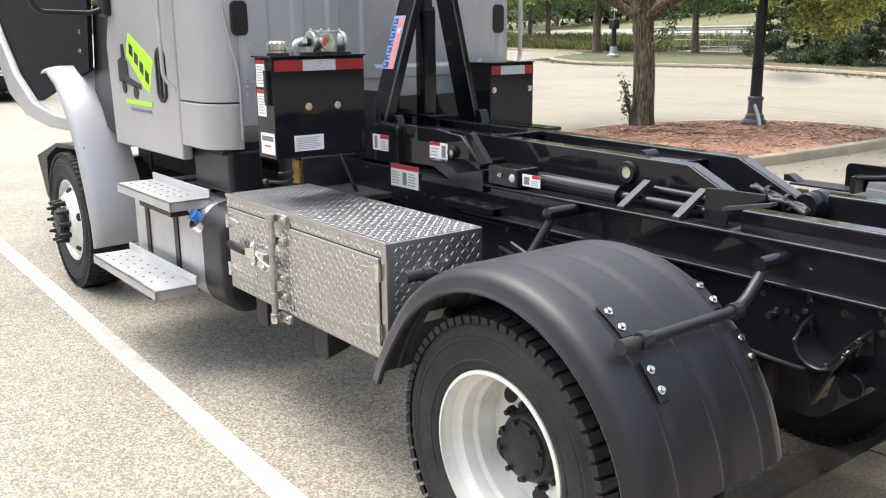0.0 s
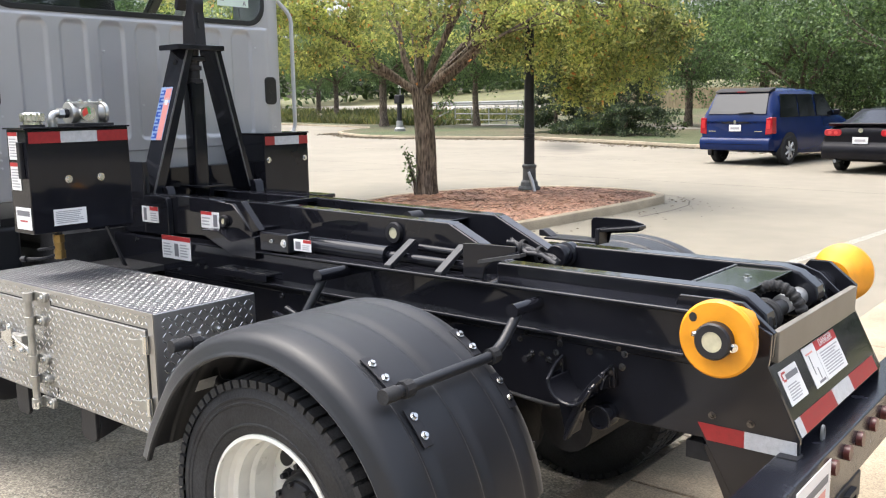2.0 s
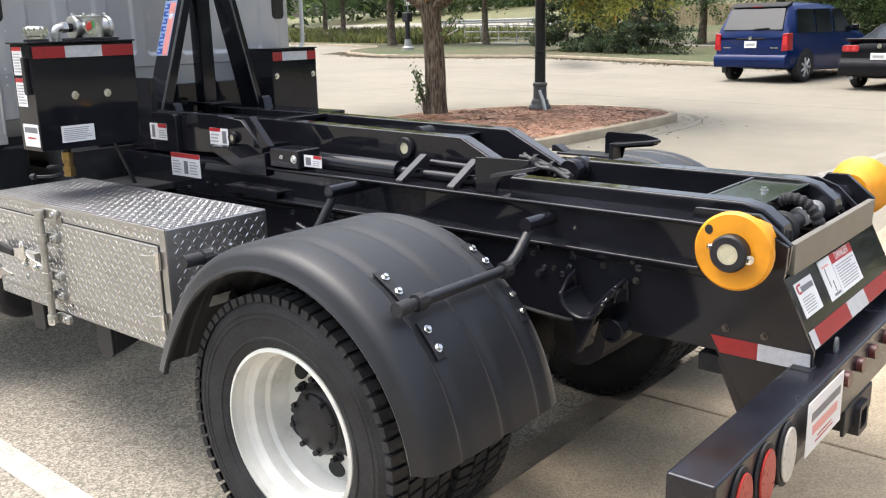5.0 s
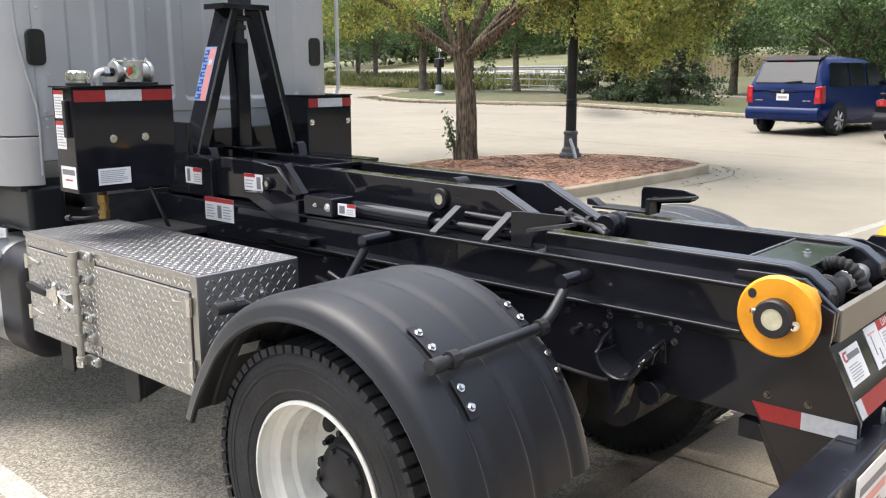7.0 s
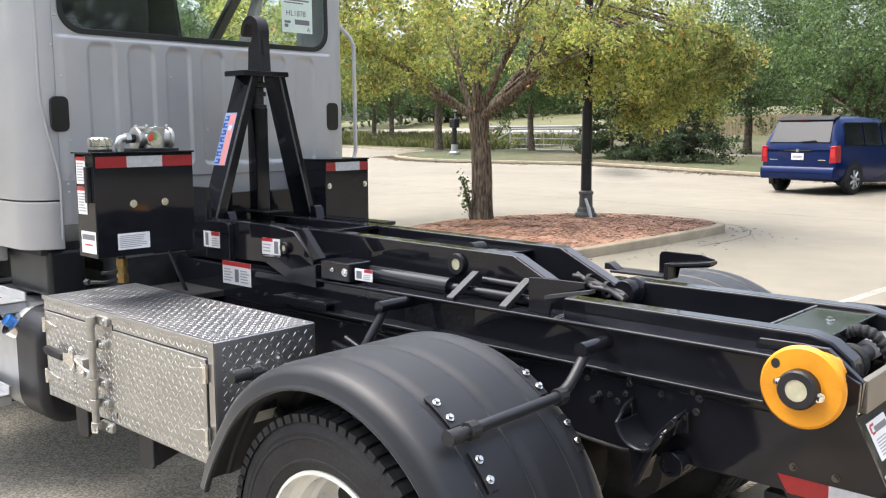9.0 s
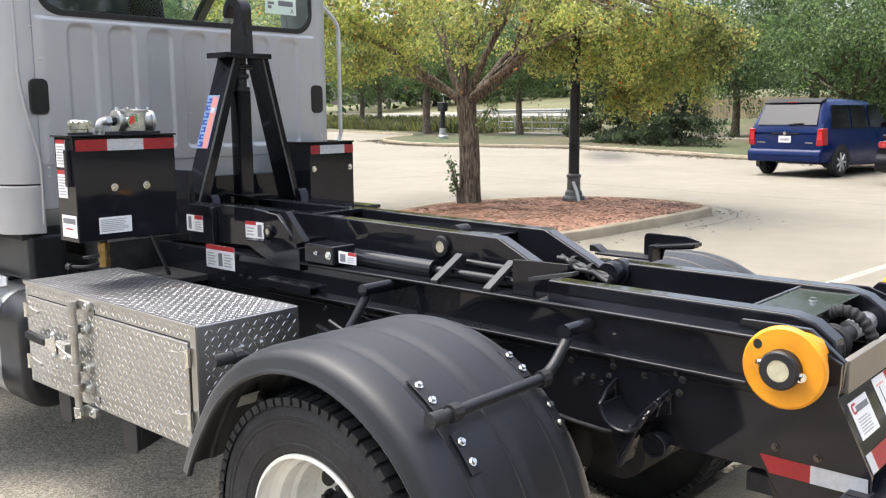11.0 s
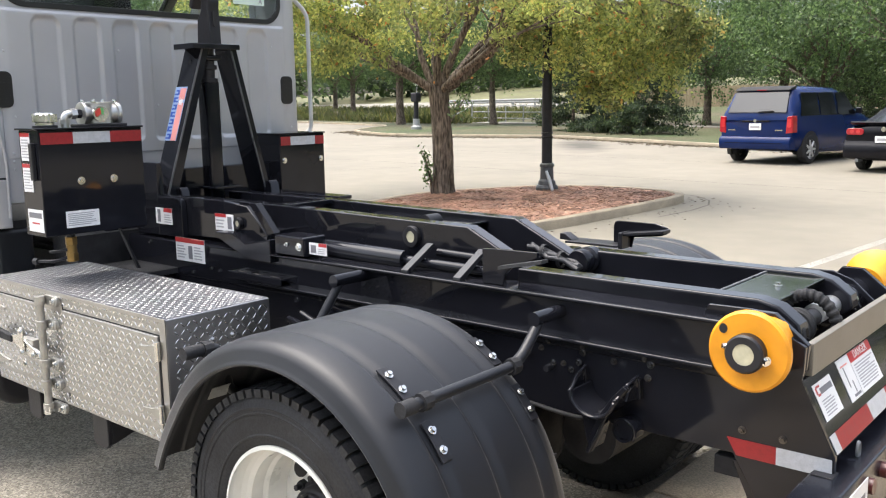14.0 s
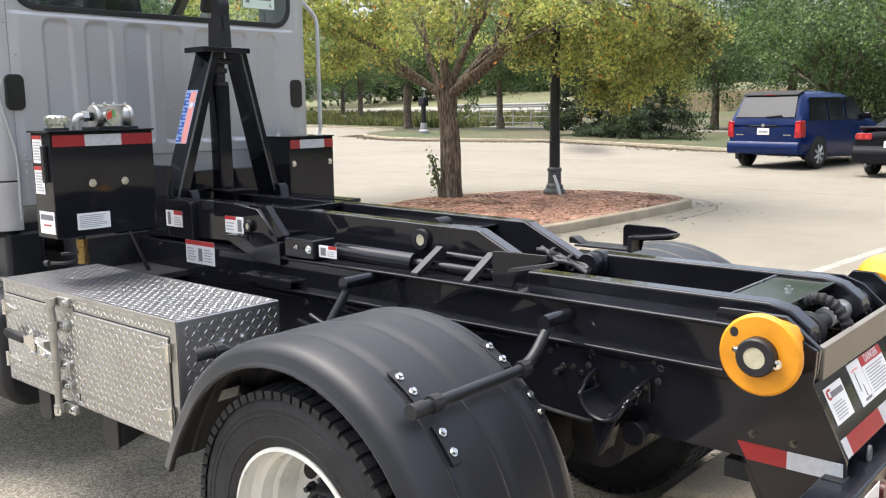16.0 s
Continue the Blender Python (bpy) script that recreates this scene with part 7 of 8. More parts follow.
    for dx, dy in ((-0.05, -0.05), (0.05, -0.05), (0.05, 0.05), (-0.05, 0.05)):
        bolt(t, (-1.80 + dx, fy + dy, z1 + 0.117), (0, 0, 1), 0.008)
    b = bm()
    cyl(b, (-1.745, fy - 0.03, z1 + 0.065), (-1.715, fy - 0.035, z1 + 0.065), 0.034, seg=28)
    part("gauge", b, CHROME, t, "round pressure gauge")
    for a0, a1, m in ((100, 215, GAUGE_R), (-35, 100, GAUGE_G)):
        b = bm()
        pts = [(fy - 0.035, z1 + 0.065)] + [(fy - 0.035 + 0.026 * math.cos(radians(a0 + (a1 - a0) * i / 10)), z1 + 0.065 + 0.026 * math.sin(radians(a0 + (a1 - a0) * i / 10))) for i in range(11)]
        prism(b, pts, "x", -1.7145, -1.713)
        part("gauge_dial", b, m, t, smooth=0)
    b = bm()
    tube(b, bend([(-1.80, 0.335, z1 + 0.008), (-1.80, 0.335, z1 + 0.065), (-1.80, 0.41, z1 + 0.067)], 0.04), 0.017, seg=14)
    cyl(b, (-1.80, 0.335, z1 + 0.02), (-1.80, 0.335, z1 + 0.042), 0.024, seg=6)
    cyl(b, (-1.80, 0.365, z1 + 0.066), (-1.80, 0.39, z1 + 0.067), 0.024, seg=6)
    part("elbow_pipe", b, FILTER, t, "bright elbow fitting")
    b = bm()
    cyl(b, (-1.80, 0.392, z1 + 0.067), (-1.80, 0.42, z1 + 0.067), 0.022, seg=6)
    part("elbow_nut", b, SATIN, t)
    # brass valve under the tank
    b = bm()
    cyl(b, (-1.80, 0.32, 1.262), (-1.80, 0.32, 1.225), 0.027, seg=6)
    cyl(b, (-1.80, 0.32, 1.225), (-1.80, 0.32, 1.185), 0.023, seg=16)
    cyl(b, (-1.80, 0.32, 1.19), (-1.80, 0.32, 1.15), 0.028, seg=6)
    part("brass_valve", b, BRASS, t, "brass ball valve", bevel=0.002)
    b = bm()
    cyl(b, (-1.80, 0.32, 1.287), (-1.80, 0.32, 1.26), 0.018, seg=14)
    part("valve_nut", b, SATIN, t, "dark pipe nut")
    part("valve_lever", tube(bm(), bend([(-1.80, 0.30, 1.205), (-1.82, 0.275, 1.20), (-1.86, 0.25, 1.195)], 0.02), 0.007), SATIN, t)
    part("valve_pipe", tube(bm(), bend([(-1.80, 0.30, 1.17), (-1.83, 0.25, 1.155), (-1.93, 0.22, 1.15)], 0.03), 0.007), SATIN, t, "small dark pipe")
    part("pipe_nut", cyl(bm(), (-1.92, 0.22, 1.15), (-1.95, 0.215, 1.148), 0.015, seg=6), SATIN, t)
    b = bm()
    prism(b, [(0.545, 1.29), (0.552, 1.29), (0.645, 1.07), (0.632, 1.07)], "x", -1.80, -1.775)
    part("tank_strut", b, SATIN, truck, "thin slanted strut", bevel=0.003)
    part("tank_shelf", box(bm(), -2.15, -1.75, 0.58, 0.86, 1.02, 1.05), UNDER, truck, bevel=0.004)


FILTER = mat("cast_aluminium", (0.5, 0.5, 0.49), 0.38, metal=0.9, var=0.15, scale=40, bump=0.1, bscale=300)
GAUGE_R = mat("gauge_red", (0.55, 0.05, 0.04), 0.3)
GAUGE_G = mat("gauge_green", (0.1, 0.35, 0.12), 0.3)
hydraulic_tank()


def valve_cabinet():
    x0, x1, y0, y1, z0, z1 = -2.385, -2.11, 1.805, 2.155, 1.18, 1.665
    t = part("valve_cabinet", box(bm(), x0, x1, y0, y1, z0, z1), BLACK, truck, "gloss black upright cabinet", bevel=0.004)
    part("cabinet_lid", box(bm(), x0 - 0.01, x1 + 0.01, y0 - 0.01, y1 + 0.004, z1, z1 + 0.008), BLACK, t, bevel=0.002)
    for a, c, m in ((1.812, 1.885, TAPE_R), (1.885, 2.08, TAPE_W), (2.08, 2.152, TAPE_R)):
        sticker(t, (x1 + 0.001, a, z1 - 0.066), (0, 1, 0), (0, 0, 1), c - a, 0.052, [], "reflective tape", base=m, name="reflective_tape", deep=False)
    for y, z in ((1.835, 1.51), (2.125, 1.51)):
        bolt(t, (x1, y, z), (1, 0, 0), 0.012)


valve_cabinet()
# frame decals
sticker(truck, (-1.922, 0.8355, 1.258), (1, 0, 0), (0, 0, 1), 0.143, 0.081, [(0.5, 0.75, 1.0, 1.0, RED), (0.12, 0.12, 0.3, 0.9, INK)] + text_rows(0.52, 0.95, 0.08, 0.65, 4, FAINT, 6), "white sticker with a red corner")
sticker(truck, (-1.466, 0.8665, 1.257), (1, 0, 0), (0, 0, 1), 0.141, 0.079, [(0.0, 0.8, 0.6, 1.0, RED), (0.68, 0.12, 0.9, 0.85, INK)] + text_rows(0.06, 0.55, 0.12, 0.7, 3, FAINT, 7), "white sticker with a red band")
sticker(truck, (-1.75, 0.8285, 1.090), (1, 0, 0), (0, 0, 1), 0.237, 0.114, [(0.0, 0.8, 1.0, 1.0, RED), (0.44, 0.12, 0.58, 0.68, INK)] + text_rows(0.05, 0.36, 0.1, 0.7, 5, FAINT, 8) + text_rows(0.64, 0.95, 0.1, 0.7, 5, FAINT, 9), "white warning sticker with a red top")
sticker(truck, (-0.752, 0.822, 1.214), (1, 0, 0), (0, 0, 1), 0.108, 0.050, [(0.55, 0.72, 1.0, 1.0, RED), (0.1, 0.15, 0.4, 0.8, INK)] + text_rows(0.5, 0.95, 0.1, 0.6, 3, FAINT, 10), "small white and red sticker")


# -- cab --
def loft(b, rings):
    vs = [[b.verts.new(p) for p in r] for r in rings]
    n = len(vs[0])
    for p, q in zip(vs, vs[1:]):
        for i in range(n):
            j = (i + 1) % n
            b.faces.new((p[i], p[j], q[j], q[i]))
    b.faces.new(vs[0][::-1]), b.faces.new(vs[-1])
    return b


def cab():
    xb, yl, yr, z0, z1 = -2.43, 0.175, far(0.175), 1.25, 2.98
    rc = 0.17
    # pressed back wall with the window opening
    hole = rounded(0.385, far(0.385), 2.35, 2.875, 0.12, 8)
    lo_y, hi_y = yl + rc, yr - rc
    outer = [(min(max(YC + (p - YC) * 3, lo_y), hi_y), min(max(2.6 + (q - 2.6) * 9, 1.37), z1)) for p, q in hole]
    b = bm()
    ring_prism(b, outer, hole, "x", xb - 0.03, xb)
    part("cab_back", b, SILVER, truck, "silver pressed-metal back wall", bevel=0.002)
    # pressed skin: seven upright recesses with arched tops, a crease under the window
    ribs = [0.589 + 0.2205 * k for k in range(7)]
    half, deep, lo_z, hi_z = 0.080, 0.0125, 1.652, 2.305
    def sunk(y, z):
        best = 9.0
        for c in ribs:
            r = 0.062 if z > 2.0 else 0.040
            qy, qz = abs(y - c) - half + r, abs(z - (lo_z + hi_z) / 2) - (hi_z - lo_z) / 2 + r
            best = min(best, math.hypot(max(qy, 0), max(qz, 0)) + min(max(qy, qz), 0) - r)
        t = min(1, max(0, (0.004 - best) / 0.026))
        return deep * t * t * (3 - 2 * t)
    ease = lambda v: (lambda t: t * t * (3 - 2 * t))(min(1, max(0, v)))
    ys = sorted({round(v, 4) for c in ribs for e in (-half, half) for v in [c + e + 0.003 * i for i in range(-11, 12)]} | {lo_y + 0.012 * i for i in range(6)} | {hi_y - 0.012 * i for i in range(6)} | set(ribs))
    zs = sorted({round(2.17 + 0.0055 * i, 4) for i in range(30)} | {round(1.375 + 0.05 * i, 4) for i in range(16)} | {round(1.60 + 0.006 * i, 4) for i in range(24)} | {1.5905, 1.594, 1.598})
    b = bm()
    grid = []
    for y in ys:
        side = ease((y - lo_y) / 0.05) * ease((hi_y - y) / 0.05)
        grid.append([b.verts.new((xb + 0.001 + (0.0145 * ease((2.332 - z) / 0.022) - sunk(y, z) - (0.006 if z < 1.596 else 0)) * side, y, z)) for z in zs])
    for i in range(len(ys) - 1):
        for j in range(len(zs) - 1):
            b.faces.new((grid[i][j], grid[i + 1][j], grid[i + 1][j + 1], grid[i][j + 1]))
    part("pressed_skin", b, SILVER, truck, "silver skin with upright pressed recesses", smooth=60)
    # rounded corner posts and sides
    for s in (0, 1):
        f = (lambda y: far(y)) if s else (lambda y: y)
        for za, zb, grow in ((1.50, z1, 0.0), (1.25, 1.492, 0.004)):
            b = bm()
            out = [(xb - rc + (rc + grow) * math.cos(a), f(yl + rc - (rc + grow) * math.sin(a))) for a in [i * math.pi / 20 for i in range(11)]]
            out += [(-2.86, f(yl - grow)), (-2.86, f(yl + 0.05)), (xb - rc, f(yl + 0.07)), (xb - 0.05, f(yl + rc))]
            prism(b, out, "z", za, zb)
            part("corner_panel", b, SILVER, truck, "rounded silver rear corner", bevel=0.004, smooth=50)
        b = bm()
        prism(b, [(-4.02, 1.16), (-2.872, 1.16), (-2.872, 2.12), (-3.9, 2.12), (-4.05, 1.8)], "y", f(yl - 0.004), f(yl + 0.06))
        d = part("cab_door", b, SILVER, truck, "silver cab door", bevel=0.012)
        b = bm()
        ring_prism(b, [(-3.86, 2.12), (-2.872, 2.12), (-2.872, 2.93), (-3.35, 2.93)], [(-3.72, 2.15), (-2.93, 2.15), (-2.93, 2.87), (-3.30, 2.87)], "y", f(yl), f(yl + 0.05))
        part("window_frame", b, SILVER, d, bevel=0.004)
        part("side_glass", prism(bm(), [(-3.72, 2.15), (-2.93, 2.15), (-2.93, 2.87), (-3.30, 2.87)], "y", f(yl + 0.022), f(yl + 0.027)), GLASS, d, "clear side glass")
        b = bm()
        ring_prism(b, rounded(-3.175, -3.025, 1.47, 1.785, 0.07, 6), rounded(-3.15, -3.05, 1.50, 1.755, 0.048, 6), "y", f(yl - 0.014), f(yl))
        part("handle_recess", prism(bm(), rounded(-3.15, -3.05, 1.50, 1.755, 0.048, 6), "y", f(yl - 0.003), f(yl)), DARK, d, "dark recess behind the handle")
        prism(b, rounded(-3.12, -3.09, 1.49, 1.765, 0.012, 4), "y", f(yl - 0.018), f(yl - 0.008))
        part("door_handle", b, SATIN, d, "black recessed door handle", bevel=0.006)
        part("cowl_side", prism(bm(), [(-4.62, 1.25), (-4.03, 1.2), (-4.06, 1.8), (-3.92, 2.12), (-4.45, 2.05)], "y", f(yl + 0.05), f(yl + 0.12)), SATIN, truck, bevel=0.01)
    # grab rail behind the door and the far one seen past the corner
    part("grab_rail", tube(bm(), bend([(-2.90, yl - 0.005, 1.55), (-2.93, yl - 0.06, 1.62), (-2.94, yl - 0.06, 2.5), (-2.92, yl, 2.6)], 0.06), 0.011), ALLOY, truck, "bright grab rail")
    part("grab_rail", tube(bm(), bend([(-2.62, far(yl), 1.60), (-2.58, far(yl) + 0.16, 1.66), (-2.58, far(yl) + 0.16, 2.44), (-2.62, far(yl) - 0.01, 2.60)], 0.06), 0.014), ALLOY, truck, "bright grab rail")
    # roof, front post frame, floor, windscreen
    part("cab_roof", prism(bm(), [(xb, z1), (xb - 0.1, z1 + 0.12), (-3.3, z1 + 0.14), (-3.45, z1), (-3.40, z1 - 0.04), (xb - 0.02, z1 - 0.04)], "y", yl + 0.03, far(yl + 0.03)), SILVER, truck, bevel=0.02)
    part("cab_floor", box(bm(), -4.3, xb - 0.04, yl + 0.06, far(yl + 0.06), 1.22, 1.28), UNDER, truck)
    for y0, y1 in ((yl + 0.06, yl + 0.14), (far(yl + 0.14), far(yl + 0.06))):
        part("screen_post", prism(bm(), [(-3.45, 2.94), (-3.38, 2.94), (-4.28, 2.10), (-4.36, 2.10)], "y", y0, y1), GASKET, truck, bevel=0.01)
    part("windscreen", prism(bm(), [(-3.42, 2.93), (-3.415, 2.93), (-4.315, 2.10), (-4.32, 2.10)], "y", yl + 0.14, far(yl + 0.14)), GLASS, truck, "clear windscreen").visible_shadow = False
    part("dashboard", prism(bm(), [(-4.4, 1.5), (-4.4, 2.09), (-4.1, 2.12), (-3.85, 1.95), (-3.9, 1.5)], "y", yl + 0.08, far(yl + 0.08)), SATIN, truck, "dark dashboard", bevel=0.02)
    for y, up in ((0.42, 0.14), (1.30, -0.30)):
        b = bm()
        prism(b, [(-2.66, 1.55), (-2.56, 1.60), (-2.52, 2.52 + up), (-2.56, 2.56 + up), (-2.66, 2.54 + up), (-2.74, 1.6)], "y", y, y + 0.52)
        part("cab_seat", b, SEAT, truck, "dark cab seat back", bevel=0.03)
    # gasket and glass of the back window
    b = bm()
    ring_prism(b, rounded(0.372, far(0.372), 2.335, 2.89, 0.125, 8), rounded(0.398, far(0.398), 2.364, 2.862, 0.11, 8), "x", xb - 0.006, xb + 0.008)
    part("window_gasket", b, GASKET, truck, "thick black window rubber", bevel=0.004)
    part("back_glass", prism(bm(), rounded(0.386, far(0.386), 2.351, 2.874, 0.118, 8), "x", xb - 0.016, xb - 0.011), GLASS, truck, "clear back window").visible_shadow = False
    lbl = sticker(truck, (xb - 0.009, 1.765, 2.445), (0, 1, 0), (0, 0, 1), 0.235, 0.25,
                  [(0.05, 0.86, 0.6, 0.93, INK), (0.68, 0.86, 0.95, 0.93, INK), (0.05, 0.76, 0.9, 0.80, INK), (0.08, 0.70, 0.7, 0.73, INK), (0.42, 0.2, 0.9, 0.32, INK), (0.08, 0.22, 0.28, 0.28, INK), (0.08, 0.12, 0.2, 0.2, INK)],
                  "pale printed label with a code in the back window", base=LABEL, name="window_label")
    lettering("HL1878", (xb - 0.009, 1.795, 2.545), (0, 1, 0), (0, 0, 1), 0.048, INK, lbl)
    lettering("A", (xb - 0.009, 1.955, 2.455), (0, 1, 0), (0, 0, 1), 0.04, INK, lbl)
    # vents, rivets
    for y in (0.305, far(0.305) - 0.10):
        b = bm()
        prism(b, rounded(y, y + 0.092, 1.845, 2.02, 0.03, 6), "x", xb + 0.0005, xb + 0.022)
        v = part("cab_vent", b, GASKET, truck, "black slotted air vent", bevel=0.003)
        for k in range(11):
            part("vent_slat", box(bm(), xb + 0.020, xb + 0.0245, y + 0.012, y + 0.080, 1.863 + 0.013 * k, 1.870 + 0.013 * k), GASKET, v)
    for y, z in ((0.37, 2.12), (0.40, 1.80), (0.40, 1.74), (0.62, 1.79), (0.70, 1.79), (0.98, 2.14), (1.20, 1.85), (0.36, 2.42), (2.02, 2.2), (0.33, 2.27), (0.375, 1.62), (0.375, 1.58), (0.375, 1.54), (2.16, 1.7), (1.6, 1.56)):
        part("rivet", lathe(bm(), [(0.0005, 0.0), (0.007, 0.0), (0.005, 0.004), (0.0005, 0.005)], "x", centre=(xb + (0.0145 if z < 2.3 else 0.0), y, z), seg=10), ALLOY, truck)
    part("corner_strip", tube(bm(), bend([(xb + 0.004, 0.335, 1.30), (xb + 0.006, 0.34, 1.62), (xb + 0.0, 0.30, 1.80), (xb - 0.02, 0.27, 2.0), (xb - 0.02, 0.27, 2.7)], 0.15), 0.008), SILVER, truck)
    part("cab_mount", box(bm(), -2.95, -2.45, 0.26, 0.46, 1.0, 1.245), PLASTIC, truck, "black plastic panel under the corner", bevel=0.03)
    part("inner_arch", prism(bm(), [(-2.45, 1.25), (-2.45, 0.8), (-2.2, 0.8), (-2.2, 1.2)], "y", 0.55, 0.9), UNDER, truck)
    # plain door artwork
    b = bm()
    prism(b, [(-3.61, 1.865), (-3.222, 1.709), (-3.306, 1.515), (-3.40, 1.545), (-3.677, 1.732)], "y", yl - 0.0065, yl - 0.003)
    dd = part("door_decal", b, LIME, truck, "bright lime decal with dark marks on the door", smooth=0)
    for k in range(4):
        x, z = -3.585 + 0.082 * k, 1.775 - 0.052 * k
        part("decal_mark", prism(bm(), [(x - 0.03, z - 0.03), (x + 0.03, z - 0.055), (x + 0.04, z + 0.01), (x - 0.02, z + 0.035)], "y", yl - 0.0075, yl - 0.0065), SATIN, dd, smooth=0)
    sticker(truck, (-3.74, yl - 0.0062, 1.435), (1, 0, 0), (0, 0, 1), 0.46, 0.028, [], "lime stripe on the door", base=LIME, name="door_decal")
    sticker(truck, (-3.66, yl - 0.0062, 1.395), (1, 0, 0), (0, 0, 1), 0.36, 0.018, [], "small dark lettering bar on the door", base=INK, name="door_decal")
    b = bm()
    prism(b, [(-3.84, 1.57), (-3.45, 1.53), (-3.45, 1.56), (-3.66, 1.60), (-3.67, 1.70), (-3.71, 1.70), (-3.72, 1.80), (-3.76, 1.80), (-3.77, 1.72), (-3.84, 1.70)], "y", yl - 0.0085, yl - 0.006)
    cyl(b, (-3.75, yl - 0.0085, 1.535), (-3.75, yl - 0.006, 1.535), 0.04), cyl(b, (-3.55, yl - 0.0085, 1.51), (-3.55, yl - 0.006, 1.51), 0.04)
    part("door_emblem", b, SATIN, truck, "dark printed truck shape on the door", smooth=0)
    # mirror arm
    part("mirror_arm", tube(bm(), bend([(-3.95, yl, 2.03), (-3.98, yl - 0.1, 1.99), (-4.0, yl - 0.42, 2.0), (-4.0, yl - 0.46, 2.1), (-4.0, yl - 0.44, 2.6)], 0.06), 0.017), SATIN, truck, "black mirror arm")
    part("mirror_foot", box(bm(), -4.02, -3.88, yl - 0.05, yl, 1.97, 2.12), SATIN, truck, bevel=0.02)
    part("mirror", box(bm(), -4.03, -3.95, yl - 0.56, yl - 0.33, 2.15, 2.62), SATIN, truck, "black mirror housing", bevel=0.03)


GASKET = mat("black_window_rubber", (0.008, 0.008, 0.009), 0.35, var=0.2)
LABEL = mat("pale_green_label", (0.62, 0.74, 0.66), 0.5, var=0.05)
SEAT = mat("dark_seat_cloth", (0.02, 0.02, 0.022), 0.9, var=0.2, bump=0.2)
cab()


def front_end():
    # fixed rear part of the front fender: a silver strip that curls over the wheel
    b = bm()
    path = [(-5.05, 1.60), (-4.90, 1.615), (-4.70, 1.53), (-4.50, 1.33), (-4.34, 1.08), (-4.23, 0.80), (-4.17, 0.60), (-4.16, 0.44)]
    wide = [0.30, 0.30, 0.31, 0.32, 0.34, 0.36, 0.36, 0.36]
    rings = []
    for (x, z), w in zip(path, wide):
        rings.append([b.verts.new(p) for p in ((x - 0.02, -0.005, z - 0.015), (x, -0.005, z), (x + 0.03, 0.012, z + 0.02), (x + 0.05, 0.06, z + 0.03), (x + 0.06, w, z + 0.03), (x + 0.045, w, z + 0.01), (x + 0.01, 0.06, z - 0.005))])
    for p, q in zip(rings, rings[1:]):
        for i in range(7):
            b.faces.new((p[i], p[(i + 1) % 7], q[(i + 1) % 7], q[i]))
    b.faces.new(rings[0]), b.faces.new(rings[-1][::-1])
    part("fender_tail", b, SILVER, truck, "silver rear part of the front fender", smooth=60)
    b = bm()
    path = [(-4.98, 0.98), (-5.2, 0.9), (-5.3, 0.75)]
    prism(b, [(-5.42, 0.63), (-5.60, 0.93), (-5.0, 1.08), (-4.3, 1.11), (-4.3, 1.09), (-5.0, 1.05), (-5.30, 0.95), (-5.36, 0.66)], "y", 0.03, 0.40)
    part("splash_guard", b, SATIN, truck, "black rubber splash guard by the front wheel")
    # hood tipped forwards: dark inside above a broad silver lip
    b = bm()
    dark = [(-8.4, 3.0), (-4.55, 3.0), (-4.373, 2.087), (-4.47, 1.62), (-5.1, 1.50), (-5.9, 1.34), (-6.4, 1.52), (-7.06, 1.9)]
    prism(b, dark, "y", 0.17, 0.20)
    prism(b, dark, "y", far(0.20), far(0.17))
    prism(b, [(-8.4, 3.0), (-4.55, 3.0), (-4.55, 2.95), (-8.35, 2.95)], "y", 0.2, far(0.2))
    part("open_hood", b, DARKHOOD, truck, "tipped-open hood with a dark inside", smooth=45)
    b = bm()
    upper = [(-7.3, 2.3), (-6.82, 1.871), (-6.401, 1.548), (-5.892, 1.334), (-5.244, 1.27), (-4.656, 1.271)]
    lower = [(-7.5, 2.2), (-6.98, 1.67), (-6.66, 1.368), (-6.139, 1.203), (-5.451, 1.159), (-4.732, 1.176)]
    prism(b, upper + lower[::-1], "y", 0.10, 0.165)
    part("hood_lip", b, SILVER, truck, "silver hood edge", bevel=0.02, smooth=50)
    for x, z in ((-4.62, 1.75), (-4.60, 1.88), (-4.58, 2.0)):
        bolt(truck, (x, 0.168, z), (0, -1, 0), 0.012)
    b = bm()
    box(b, -5.75, -5.6, 0.10, far(0.10), 0.55, 0.85)
    part("front_bumper", b, SATIN, truck, bevel=0.03)
    part("engine_block", box(bm(), -5.3, -4.4, 0.86, far(0.86), 1.0, 1.7), UNDER, truck, bevel=0.05)
    # fuel tank with straps and cap
    b = bm()
    prism(b, rounded(0.12, 0.66, 0.40, 0.955, 0.12, 6), "x", -3.62, -2.42)
    ft = part("fuel_tank", b, ALLOY, truck, "brushed aluminium fuel tank", bevel=0.01, smooth=50)
    b = bm()
    prism(b, rounded(0.11, 0.67, 0.385, 0.965, 0.15, 6), "x", -2.58, -2.26)
    part("tank_end", b, SATIN, ft, "black tank end cover", bevel=0.05, smooth=50)
    for x in (-3.42, -2.95):
        b = bm()
        ring_prism(b, rounded(0.112, 0.668, 0.392, 0.963, 0.125, 6), rounded(0.122, 0.658, 0.402, 0.953, 0.118, 6), "x", x, x + 0.06)
        part("tank_strap", b, SATIN, ft, "black tank strap")
    b = bm()
    cyl(b, (-2.76, 0.15, 0.88), (-2.77, 0.06, 0.95), 0.034, seg=20)
    part("sender_cap", b, WHITE, ft, "small white cap")
    b = bm()
    cyl(b, (-2.57, 0.14, 0.85), (-2.57, 0.105, 0.88), 0.062, seg=28)
    part("tank_neck", b, CHROME, ft, "bright filler neck")
